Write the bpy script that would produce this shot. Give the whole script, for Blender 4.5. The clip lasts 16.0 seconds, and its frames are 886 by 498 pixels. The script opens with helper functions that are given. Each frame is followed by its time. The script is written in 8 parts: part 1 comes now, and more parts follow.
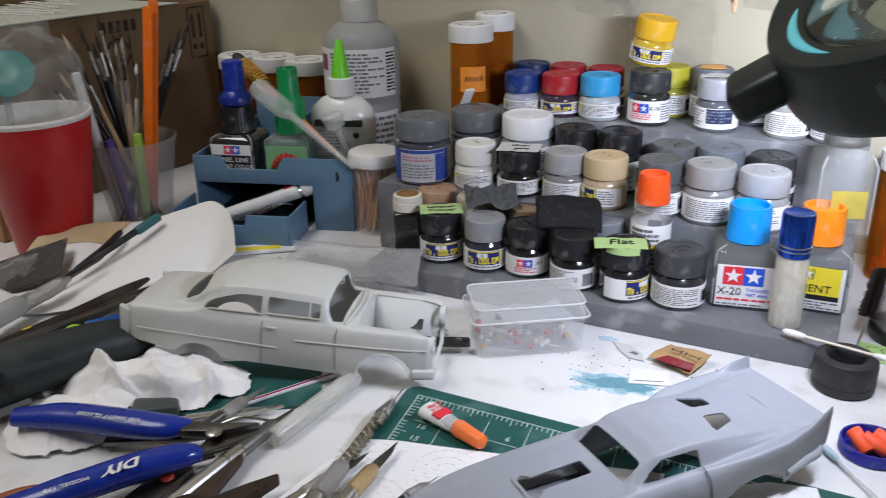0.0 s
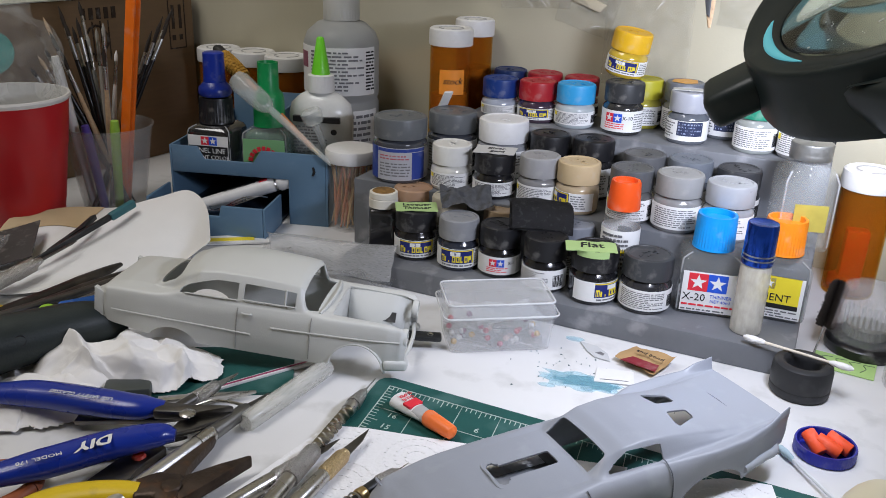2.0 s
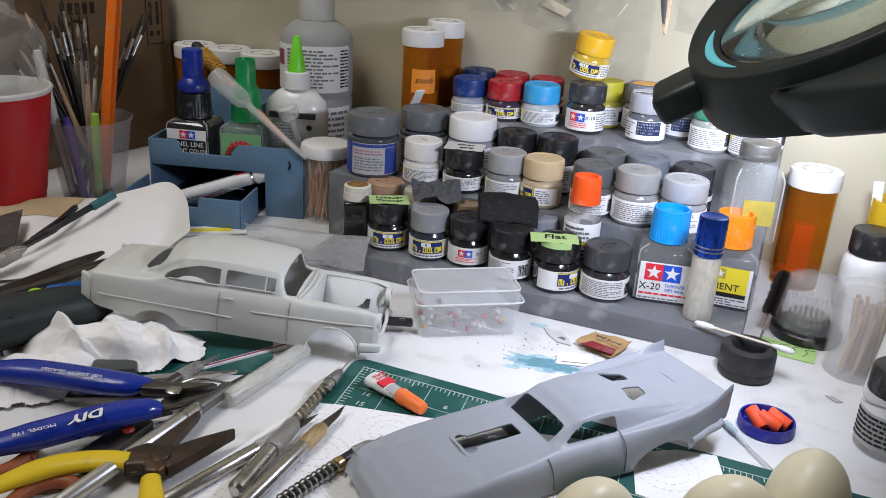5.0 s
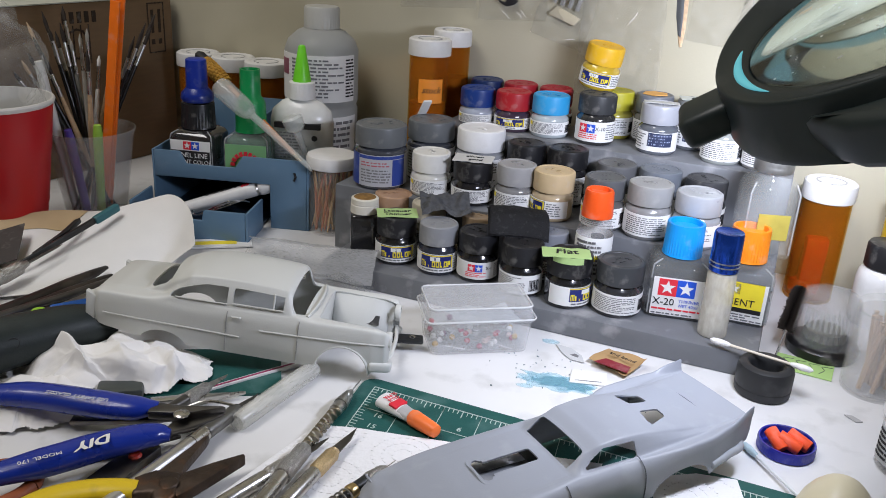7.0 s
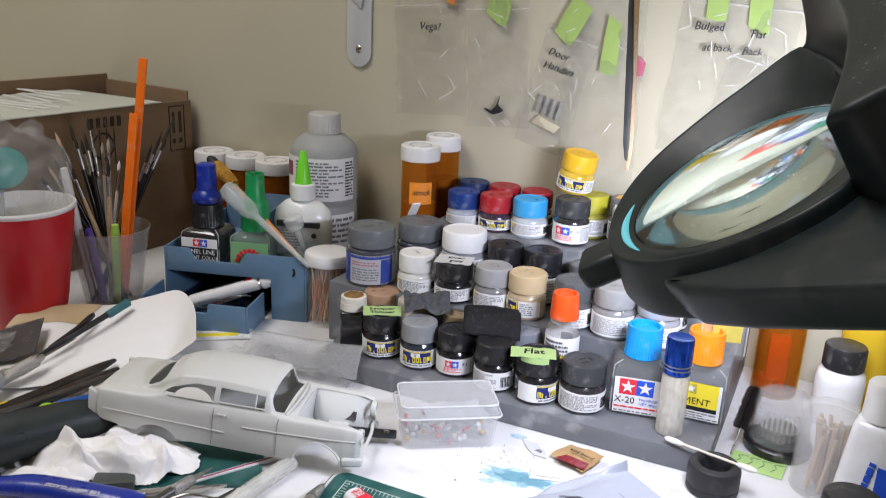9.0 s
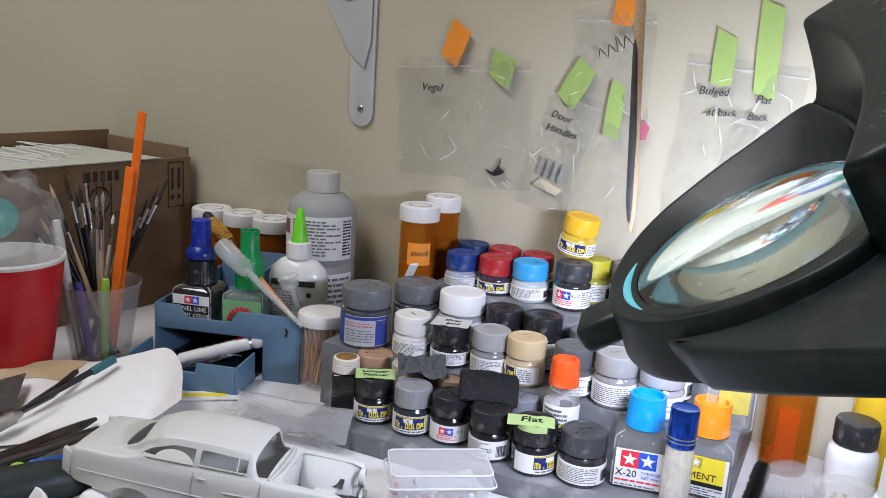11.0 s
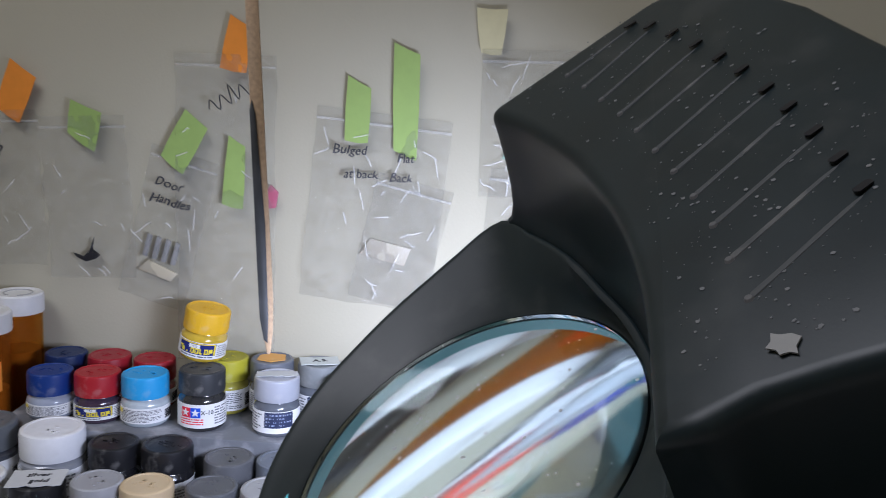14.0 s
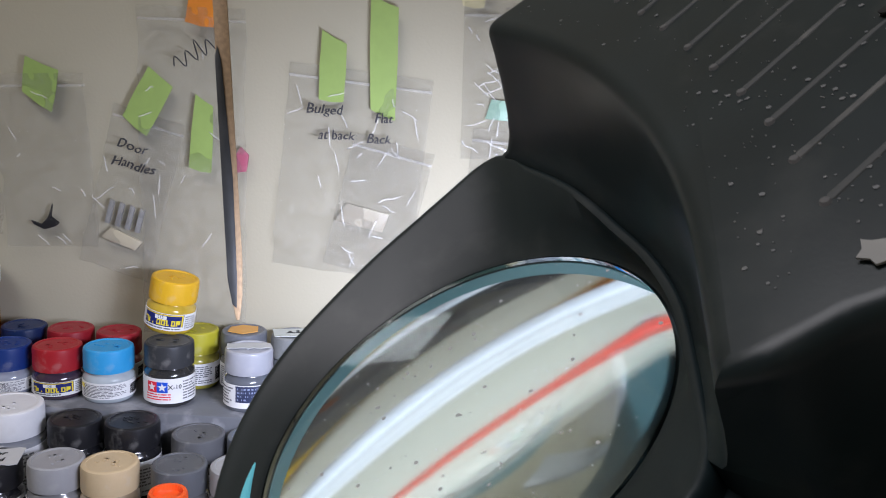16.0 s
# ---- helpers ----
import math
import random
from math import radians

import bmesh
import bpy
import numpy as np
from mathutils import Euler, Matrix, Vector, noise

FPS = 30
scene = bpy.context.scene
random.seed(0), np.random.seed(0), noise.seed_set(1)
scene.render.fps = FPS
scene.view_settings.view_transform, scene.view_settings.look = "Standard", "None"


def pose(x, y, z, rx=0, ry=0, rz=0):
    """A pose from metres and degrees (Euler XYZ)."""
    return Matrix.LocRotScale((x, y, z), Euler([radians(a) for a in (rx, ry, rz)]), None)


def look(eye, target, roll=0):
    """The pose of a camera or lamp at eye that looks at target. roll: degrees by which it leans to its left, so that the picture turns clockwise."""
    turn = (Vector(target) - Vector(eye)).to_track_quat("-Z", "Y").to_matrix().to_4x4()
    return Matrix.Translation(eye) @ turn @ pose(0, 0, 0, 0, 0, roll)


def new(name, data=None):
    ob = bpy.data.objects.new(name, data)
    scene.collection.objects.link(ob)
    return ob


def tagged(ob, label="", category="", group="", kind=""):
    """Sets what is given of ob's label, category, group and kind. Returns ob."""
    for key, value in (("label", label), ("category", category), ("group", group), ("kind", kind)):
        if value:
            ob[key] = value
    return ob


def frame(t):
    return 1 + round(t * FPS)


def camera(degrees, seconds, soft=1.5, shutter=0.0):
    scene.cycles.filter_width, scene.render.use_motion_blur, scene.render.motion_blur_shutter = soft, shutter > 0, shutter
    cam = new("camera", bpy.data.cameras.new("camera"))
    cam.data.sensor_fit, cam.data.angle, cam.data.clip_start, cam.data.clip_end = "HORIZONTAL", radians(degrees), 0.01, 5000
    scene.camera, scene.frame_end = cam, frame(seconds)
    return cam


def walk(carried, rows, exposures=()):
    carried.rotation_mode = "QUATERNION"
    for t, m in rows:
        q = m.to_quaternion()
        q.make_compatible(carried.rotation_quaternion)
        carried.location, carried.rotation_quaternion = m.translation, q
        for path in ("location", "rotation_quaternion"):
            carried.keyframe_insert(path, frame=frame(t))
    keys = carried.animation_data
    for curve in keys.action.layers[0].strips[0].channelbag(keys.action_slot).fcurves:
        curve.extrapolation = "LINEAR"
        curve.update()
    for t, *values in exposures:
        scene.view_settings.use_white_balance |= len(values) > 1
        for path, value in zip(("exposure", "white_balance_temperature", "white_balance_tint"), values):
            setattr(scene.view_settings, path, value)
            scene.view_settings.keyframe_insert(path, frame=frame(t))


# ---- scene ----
cam = camera(54.8, 16.0, soft=0.9, shutter=0.4)
PATH = [
    (0, (0.065, 0.082, 0.288), (-0.891, 1.668, -0.466), -1.1),
    (0.5, (0.052, 0.06, 0.283), (-0.968, 1.608, -0.467), -0.7),
    (1, (0.049, 0.05, 0.286), (-0.986, 1.593, -0.454), 0.2),
    (1.5, (0.057, 0.055, 0.285), (-0.89, 1.654, -0.455), 1.6),
    (2, (0.065, 0.066, 0.284), (-0.821, 1.701, -0.45), 2.2),
    (2.5, (0.059, 0.061, 0.282), (-0.825, 1.693, -0.465), 2.0),
    (3, (0.053, 0.055, 0.273), (-0.822, 1.684, -0.488), 2.7),
    (3.5, (0.058, 0.048, 0.296), (-0.82, 1.675, -0.466), 2.8),
    (4, (0.071, 0.031, 0.295), (-0.806, 1.666, -0.453), 3.4),
    (4.2, (0.08, 0.03, 0.29), (-0.766, 1.681, -0.456), 3.7),
    (6.3, (0.064, 0.044, 0.291), (-0.747, 1.721, -0.437), 3.4),
    (6.5, (0.061, 0.044, 0.294), (-0.751, 1.721, -0.434), 3.4),
    (7, (0.064, 0.043, 0.296), (-0.752, 1.716, -0.435), 3.4),
    (7.5, (0.063, 0.041, 0.299), (-0.755, 1.715, -0.429), 3.5),
    (8, (0.07, 0.041, 0.312), (-0.756, 1.713, -0.41), 3.6),
    (8.5, (0.104, 0.032, 0.345), (-0.756, 1.702, -0.343), 3.1),
    (9, (0.125, 0.03, 0.348), (-0.798, 1.699, -0.253), 2.7),
    (9.2, (0.13, 0.046, 0.343), (-0.808, 1.72, -0.22), 2.6),
    (11.3, (0.12, 0.05, 0.337), (-0.838, 1.748, -0.106), 3.9),
    (11.5, (0.134, 0.055, 0.347), (-0.83, 1.752, -0.09), 3.6),
    (12, (0.143, 0.061, 0.36), (-0.833, 1.757, -0.052), 0.0),
    (12.5, (0.115, 0.093, 0.345), (-0.794, 1.829, -0.055), 0.3),
    (13, (0.047, 0.117, 0.366), (-0.384, 2.033, -0.011), 3.5),
    (13.5, (0.037, 0.15, 0.373), (-0.234, 2.099, 0.013), 3.6),
    (14, (0.072, 0.197, 0.365), (-0.099, 2.157, 0.006), 3.4),
    (14.5, (0.072, 0.21, 0.36), (-0.075, 2.171, -0.007), 3.6),
    (15, (0.064, 0.207, 0.356), (-0.063, 2.166, -0.023), 3.5),
    (15.5, (0.062, 0.217, 0.353), (-0.058, 2.176, -0.033), 3.4),
    (16, (0.067, 0.225, 0.347), (-0.045, 2.183, -0.05), 3.5),
]
EXPOSURES = [(0, .0, 5780, 15), (0.5, -.05, 5800, 15), (1.5, .02, 5800, 15), (2.0, -.06, 5800, 15), (3.4, -.05, 5800, 15), (4.0, .10, 5800, 15), (4.6, .08, 5800, 15), (6.5, .0, 5800, 15), (7.2, .08, 5800, 15), (8.0, .10, 5850, 16), (9.0, .38, 5850, 17), (11.5, .40, 5500, 18),
             (12.3, .36, 5330, 17), (13.0, .08, 5300, 20), (13.5, -.24, 5250, 22), (14.0, -.24, 5300, 20), (14.5, -.12, 5450, 22), (16.0, -.18, 5600, 20)]
walk(cam, [(t, look(eye, target, roll)) for t, eye, target, roll in PATH], EXPOSURES)

# ---- world, lamps, exposure ----
world = bpy.data.worlds.new("world")
scene.world = world
world.use_nodes = True
world.node_tree.nodes["Background"].inputs[0].default_value = (1.0, 0.97, 0.92, 1)
world.node_tree.nodes["Background"].inputs[1].default_value = 0.22
scene.view_settings.exposure = 0.0


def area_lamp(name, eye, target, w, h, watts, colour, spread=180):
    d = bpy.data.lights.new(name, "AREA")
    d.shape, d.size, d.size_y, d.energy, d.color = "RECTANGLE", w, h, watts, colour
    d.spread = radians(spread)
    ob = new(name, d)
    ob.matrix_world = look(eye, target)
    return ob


# unseen ceiling lamp of the room; magnifier's tube, as two lamps below its hood
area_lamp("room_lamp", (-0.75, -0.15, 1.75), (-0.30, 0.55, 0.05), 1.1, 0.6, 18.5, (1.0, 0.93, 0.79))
area_lamp("hood_tube", (0.060, 0.500, 0.236), (-0.17, 0.58, 0.02), 0.09, 0.03, 0.58, (0.94, 0.95, 1.0), 145)
# second lamp, added behind the hood for the tube's glow on the wall
area_lamp("hood_tube", (0.105, 0.555, 0.265), (0.000, 0.87, 0.185), 0.09, 0.03, 0.60, (0.95, 0.96, 1.0), 95)

# ---- materials ----
def mat(name, base, rough=0.5, metal=0.0, vary=0.06, scale=40.0, bump=0.0, bump_scale=300.0, coat=0.0,
        trans=0.0, ior=1.45, stain=None, stain_amount=0.3, stain_scale=18.0, sss=0.0, island=0.0, emit=0.0, aniso=(1, 1, 1)):
    m = bpy.data.materials.new(name)
    m.use_nodes = True
    n, l = m.node_tree.nodes, m.node_tree.links
    b = n["Principled BSDF"]
    b.inputs["Roughness"].default_value = rough
    b.inputs["Metallic"].default_value = metal
    b.inputs["Coat Weight"].default_value = coat
    b.inputs["Coat Roughness"].default_value = 0.06
    b.inputs["Transmission Weight"].default_value = trans
    b.inputs["IOR"].default_value = ior
    if sss:
        b.inputs["Subsurface Weight"].default_value = sss
        b.inputs["Subsurface Radius"].default_value = (0.004, 0.004, 0.004)
    co = n.new("ShaderNodeTexCoord")
    mp = n.new("ShaderNodeMapping")
    mp.inputs["Scale"].default_value = aniso
    l.new(co.outputs["Object"], mp.inputs[0])
    t = n.new("ShaderNodeTexNoise")
    t.inputs["Scale"].default_value, t.inputs["Detail"].default_value = scale, 6
    l.new(mp.outputs[0], t.inputs["Vector"])
    mix = n.new("ShaderNodeMix")
    mix.data_type = "RGBA"
    lo = [max(0, c * (1 - vary * 2.2)) for c in base]
    hi = [min(1, c * (1 + vary * 1.6)) for c in base]
    mix.inputs[6].default_value, mix.inputs[7].default_value = (*lo, 1), (*hi, 1)
    l.new(t.outputs["Fac"], mix.inputs[0])
    out = mix.outputs[2]
    if stain is not None:
        t2 = n.new("ShaderNodeTexNoise")
        t2.inputs["Scale"].default_value, t2.inputs["Detail"].default_value = stain_scale, 8
        l.new(mp.outputs[0], t2.inputs["Vector"])
        r = n.new("ShaderNodeValToRGB")
        r.color_ramp.elements[0].position, r.color_ramp.elements[1].position = 0.56, 0.70
        r.color_ramp.elements[0].color = (0, 0, 0, 1)
        r.color_ramp.elements[1].color = (stain_amount,) * 3 + (1,)
        l.new(t2.outputs["Fac"], r.inputs[0])
        mx = n.new("ShaderNodeMix")
        mx.data_type = "RGBA"
        mx.inputs[7].default_value = (*stain, 1)
        l.new(r.outputs[0], mx.inputs[0])
        l.new(out, mx.inputs[6])
        out = mx.outputs[2]
    if island:
        g = n.new("ShaderNodeNewGeometry")
        hs = n.new("ShaderNodeHueSaturation")
        mr = n.new("ShaderNodeMapRange")
        mr.inputs[3].default_value, mr.inputs[4].default_value = 1 - island, 1 + island
        l.new(g.outputs["Random Per Island"], mr.inputs[0])
        l.new(mr.outputs[0], hs.inputs["Value"])
        l.new(out, hs.inputs["Color"])
        out = hs.outputs[0]
    l.new(out, b.inputs["Base Color"])
    if not trans:
        rr = n.new("ShaderNodeMapRange")
        rr.inputs[3].default_value, rr.inputs[4].default_value = max(0.02, rough * 0.8), min(1, rough * 1.2)
        l.new(t.outputs["Fac"], rr.inputs[0])
        l.new(rr.outputs[0], b.inputs["Roughness"])
    if bump:
        t3 = n.new("ShaderNodeTexNoise")
        t3.inputs["Scale"].default_value, t3.inputs["Detail"].default_value = bump_scale, 5
        l.new(mp.outputs[0], t3.inputs["Vector"])
        bp = n.new("ShaderNodeBump")
        bp.inputs["Strength"].default_value, bp.inputs["Distance"].default_value = bump, 0.001
        l.new(t3.outputs["Fac"], bp.inputs["Height"])
        l.new(bp.outputs[0], b.inputs["Normal"])
    if emit:
        l.new(out, b.inputs["Emission Color"])
        b.inputs["Emission Strength"].default_value = emit
    return m


MATS = {}


def plastic(rgb, rough=0.4):
    """Moulded plastic of a colour, one material a colour."""
    key = (*rgb, rough)
    if key not in MATS:
        MATS[key] = mat("plastic", rgb, rough, vary=0.05, scale=120, bump=0.08, bump_scale=700,
                        stain=(0.5, 0.48, 0.44), stain_amount=0.16, stain_scale=110)
    return MATS[key]


def paint_glass(rgb):
    """Paint seen through a jar's glass."""
    key = ("glass", *rgb)
    if key not in MATS:
        MATS[key] = mat("paint_in_glass", rgb, 0.18, vary=0.2, scale=60, coat=1.0)
    return MATS[key]


WALL = mat("wall_paint", (0.46, 0.43, 0.32), 0.75, vary=0.02, scale=6, bump=0.12, bump_scale=420, stain=(0.5, 0.46, 0.36), stain_amount=0.12, stain_scale=5)
DESK = mat("white_laminate", (0.74, 0.74, 0.74), 0.42, vary=0.02, scale=30, stain=(0.38, 0.38, 0.36), stain_amount=0.35, stain_scale=34, bump=0.03)
RISER = mat("grey_riser_paint", (0.150, 0.157, 0.17), 0.45, vary=0.10, scale=50, stain=(0.42, 0.42, 0.43), stain_amount=0.5, stain_scale=42, bump=0.15, bump_scale=260)
PAPER = mat("white_paper", (0.80, 0.80, 0.79), 0.9, vary=0.02, scale=60, bump=0.1, bump_scale=500)
TISSUE = mat("tissue", (0.86, 0.85, 0.84), 0.95, vary=0.03, scale=90, bump=0.10, bump_scale=1600)
LABEL = mat("label_paper", (0.78, 0.78, 0.77), 0.5, vary=0.03, scale=150)
INK = mat("grey_ink", (0.17, 0.17, 0.18), 0.6)
INKB = mat("black_ink", (0.012, 0.012, 0.014), 0.6)
NAVY = mat("navy_print", (0.012, 0.02, 0.16), 0.45)
YEL = mat("yellow_print", (0.85, 0.70, 0.03), 0.45)
RED = mat("red_print", (0.72, 0.03, 0.05), 0.45)
BLUE = mat("blue_print", (0.02, 0.09, 0.60), 0.45)
PRIMER_L = mat("pale_grey_primer", (0.60, 0.61, 0.585), 0.40, vary=0.02, scale=30, bump=0.08, bump_scale=900)
PRIMER_B = mat("blue_grey_primer", (0.31, 0.33, 0.375), 0.42, vary=0.025, scale=24, bump=0.06, bump_scale=900, stain=(0.42, 0.44, 0.47), stain_amount=0.3, stain_scale=60)
MAT_GREEN = mat("cutting_mat_green", (0.012, 0.085, 0.075), 0.6, vary=0.12, scale=60, stain=(0.10, 0.19, 0.18), stain_amount=0.4, stain_scale=30, bump=0.2, bump_scale=800)
MAT_LINE = mat("cutting_mat_line", (0.50, 0.60, 0.55), 0.6, vary=0.15, scale=100)
STEEL = mat("steel", (0.52, 0.51, 0.49), 0.28, 1.0, vary=0.12, scale=80, stain=(0.18, 0.15, 0.12), stain_amount=0.6, stain_scale=60)
DARK_STEEL = mat("dark_steel", (0.15, 0.145, 0.14), 0.38, 1.0, vary=0.3, scale=70, stain=(0.20, 0.15, 0.11), stain_amount=0.5, stain_scale=50)
BRASS = mat("brass", (0.62, 0.46, 0.22), 0.35, 1.0, vary=0.15, scale=120)
BLACK = mat("black_plastic", (0.012, 0.013, 0.014), 0.42, vary=0.25, scale=60, stain=(0.06, 0.06, 0.06), stain_amount=0.5, stain_scale=40, bump=0.12, bump_scale=600)
LAMP_BLACK = mat("lamp_black", (0.012, 0.021, 0.024), 0.40, vary=0.2, scale=40, stain=(0.055, 0.06, 0.06), stain_amount=0.35, stain_scale=55, bump=0.02, bump_scale=1400)
LENS = mat("lens_glass", (0.84, 0.975, 0.968), 0.05, trans=1.0, ior=1.5, vary=0.0)


def glow(name, colour, strength):
    """A self-lit colour, for teal light put into the magnifier's rim and lens."""
    m = bpy.data.materials.new(name)
    m.use_nodes = True
    b = m.node_tree.nodes["Principled BSDF"]
    b.inputs["Base Color"].default_value = (*colour, 1)
    b.inputs["Emission Color"].default_value = (*colour, 1)
    b.inputs["Emission Strength"].default_value = strength
    return m


def see_through(name, colour, rough, cover, bump=0.0, scale=60.0, tint=(1, 1, 1)):
    """Thin clear plastic: most light passes straight, the rest meets a glossy skin."""
    m = bpy.data.materials.new(name)
    m.use_nodes = True
    n, l = m.node_tree.nodes, m.node_tree.links
    b = n["Principled BSDF"]
    b.inputs["Base Color"].default_value = (*colour, 1)
    b.inputs["Roughness"].default_value = rough
    t = n.new("ShaderNodeBsdfTransparent")
    t.inputs[0].default_value = (*tint, 1)
    mx = n.new("ShaderNodeMixShader")
    x = n.new("ShaderNodeTexNoise")
    x.inputs["Scale"].default_value, x.inputs["Detail"].default_value = scale, 6
    mr = n.new("ShaderNodeMapRange")
    mr.inputs[3].default_value, mr.inputs[4].default_value = cover * 0.6, cover * 1.4
    l.new(x.outputs["Fac"], mr.inputs[0])
    l.new(mr.outputs[0], mx.inputs[0])
    if bump:
        u = n.new("ShaderNodeBump")
        u.inputs["Strength"].default_value, u.inputs["Distance"].default_value = bump, 0.004
        l.new(x.outputs["Fac"], u.inputs["Height"])
        l.new(u.outputs[0], b.inputs["Normal"])
    l.new(t.outputs[0], mx.inputs[1])
    l.new(b.outputs[0], mx.inputs[2])
    l.new(mx.outputs[0], n["Material Output"].inputs["Surface"])
    return m


CLEAR = see_through("clear_plastic", (0.78, 0.79, 0.80), 0.10, 0.20)
FROST = see_through("hazy_plastic", (0.52, 0.51, 0.50), 0.3, 0.22, 0.0, 8.0)
FILM = see_through("clear_film", (0.95, 0.95, 0.90), 0.10, 0.17, 1.6, 60.0)
AMBER = see_through("amber_plastic", (0.42, 0.15, 0.012), 0.14, 0.24, tint=(0.97, 0.78, 0.36))
FLASK = see_through("flask_glass", (0.40, 0.42, 0.42), 0.05, 0.22)
THINNER = see_through("clear_liquid", (0.36, 0.37, 0.37), 0.06, 0.12)
BOX = see_through("hazy_box_plastic", (0.72, 0.73, 0.74), 0.22, 0.25)
HAZE = see_through("thin_hazy_film", (0.80, 0.80, 0.79), 0.2, 0.16, 0.9, 45.0)
DOME = see_through("dome_plastic", (0.46, 0.47, 0.47), 0.06, 0.17)
TRAY = mat("blue_grey_tray", (0.115, 0.20, 0.30), 0.42, vary=0.05, scale=40, stain=(0.25, 0.32, 0.4), stain_amount=0.2, stain_scale=40, bump=0.06)
CARD = mat("corrugated_card", (0.19, 0.122, 0.066), 0.85, vary=0.10, scale=30, aniso=(1, 1, 9), bump=0.15, bump_scale=250)
WOOD = mat("pale_wood", (0.52, 0.36, 0.21), 0.6, vary=0.2, scale=70, aniso=(6, 6, 0.6), bump=0.15)
TAPE_G = mat("green_tape", (0.32, 0.45, 0.12), 0.6, vary=0.06, scale=120)
TAPE_O = mat("orange_tape", (0.80, 0.27, 0.02), 0.6, vary=0.06, scale=120)
TAPE_Y = mat("buff_tape", (0.62, 0.57, 0.33), 0.6, vary=0.05, scale=120)

# ---- building helpers ----
def part(name, bm, material, parent, label="", sharp=38, m=None):
    """Links a bmesh as one mesh object under a thing or a part."""
    me = bpy.data.meshes.new(name)
    bm.normal_update()
    bm.to_mesh(me)
    bm.free()
    me.materials.append(material)
    for p in me.polygons:
        p.use_smooth = True
    me.set_sharp_from_angle(angle=radians(sharp))
    ob = new(name, me)
    if m is not None:
        ob.matrix_basis = m
    if parent is not None:
        ob.parent = parent
    if label:
        tagged(ob, label)
    return ob


def thing(name, m, label, category, group="", kind=""):
    ob = new(name)
    ob.empty_display_size = 0.01
    ob.matrix_basis = m
    return tagged(ob, label, category, group, kind)


def solid(name, bm, material, label, category, m=None, group="", kind="", sharp=38):
    return tagged(part(name, bm, material, None, "", sharp, m), label, category, group, kind)


def lathe(profile, n=40, ribs=0, rib_depth=0.0, rib_z=None):
    """A turned body round z from (radius, height) pairs; ribs flute the rings between the two heights of rib_z."""
    bm = bmesh.new()
    if ribs:
        n = ribs * 2
    rings = []
    for r, z in profile:
        if r < 1e-6:
            rings.append([bm.verts.new((0, 0, z))])
            continue
        ring = []
        for i in range(n):
            a = 2 * math.pi * i / n
            rr = r
            if ribs and rib_z[0] - 1e-6 <= z <= rib_z[1] + 1e-6 and i % 2:
                rr = r - rib_depth
            ring.append(bm.verts.new((rr * math.cos(a), rr * math.sin(a), z)))
        rings.append(ring)
    for a, b in zip(rings, rings[1:]):
        for i in range(n):
            j = (i + 1) % n
            if len(a) == 1 and len(b) > 1:
                bm.faces.new((a[0], b[j], b[i]))
            elif len(b) == 1 and len(a) > 1:
                bm.faces.new((a[i], a[j], b[0]))
            elif len(a) > 1:
                bm.faces.new((a[i], a[j], b[j], b[i]))
    bmesh.ops.recalc_face_normals(bm, faces=bm.faces)
    return bm


def box(x0, x1, y0, y1, z0, z1, bevel=0.0, segs=2, bm=None):
    bm2 = bmesh.new()
    bmesh.ops.create_cube(bm2, size=1)
    for v in bm2.verts:
        v.co = Vector((x0 + (v.co.x + 0.5) * (x1 - x0), y0 + (v.co.y + 0.5) * (y1 - y0), z0 + (v.co.z + 0.5) * (z1 - z0)))
    if bevel:
        bmesh.ops.bevel(bm2, geom=bm2.edges[:], offset=bevel, segments=segs, profile=0.5, affect="EDGES")
    if bm is None:
        return bm2
    return join(bm, bm2)


def join(bm, other, m=None):
    if m is not None:
        bmesh.ops.transform(other, matrix=m, verts=other.verts)
    me = bpy.data.meshes.new("tmp")
    other.to_mesh(me)
    other.free()
    bm.from_mesh(me)
    bpy.data.meshes.remove(me)
    return bm


def arc(r, a0, a1, z0, z1, thick=0.00025, bm=None, step=0.14):
    """A curved strip of paper on a cylinder of radius r, angles in radians."""
    bm = bm or bmesh.new()
    n = max(1, int(abs(a1 - a0) / step))
    rows = []
    for i in range(n + 1):
        a = a0 + (a1 - a0) * i / n
        c, s = math.cos(a), math.sin(a)
        rows.append([bm.verts.new((rr * c, rr * s, z)) for rr, z in ((r + thick, z0), (r + thick, z1), (r - 0.0002, z1), (r - 0.0002, z0))])
    for p, q in zip(rows, rows[1:]):
        for k in range(4):
            bm.faces.new((p[k], q[k], q[(k + 1) % 4], p[(k + 1) % 4]))
    bm.faces.new(rows[0][::-1])
    bm.faces.new(rows[-1])
    return bm


def text_bm(body, size, extrude=0.00012, shear=0.0, align="CENTER"):
    """Letters of the built-in font as a bmesh in the xy plane."""
    cu = bpy.data.curves.new("letters", "FONT")
    cu.body, cu.size, cu.extrude, cu.shear, cu.align_x, cu.align_y, cu.resolution_u = body, size, extrude, shear, align, "CENTER", 2
    ob = bpy.data.objects.new("letters", cu)
    me = bpy.data.meshes.new_from_object(ob)
    bm = bmesh.new()
    bm.from_mesh(me)
    bpy.data.objects.remove(ob)
    bpy.data.curves.remove(cu)
    bpy.data.meshes.remove(me)
    return bm


def wrap(bm, r, a, z):
    """Bends a flat bmesh (x along, y up) round a cylinder, centred on angle a and height z."""
    for v in bm.verts:
        t = a + v.co.x / r
        rr = r + v.co.z
        v.co = Vector((rr * math.cos(t), rr * math.sin(t), z + v.co.y))
    return bm


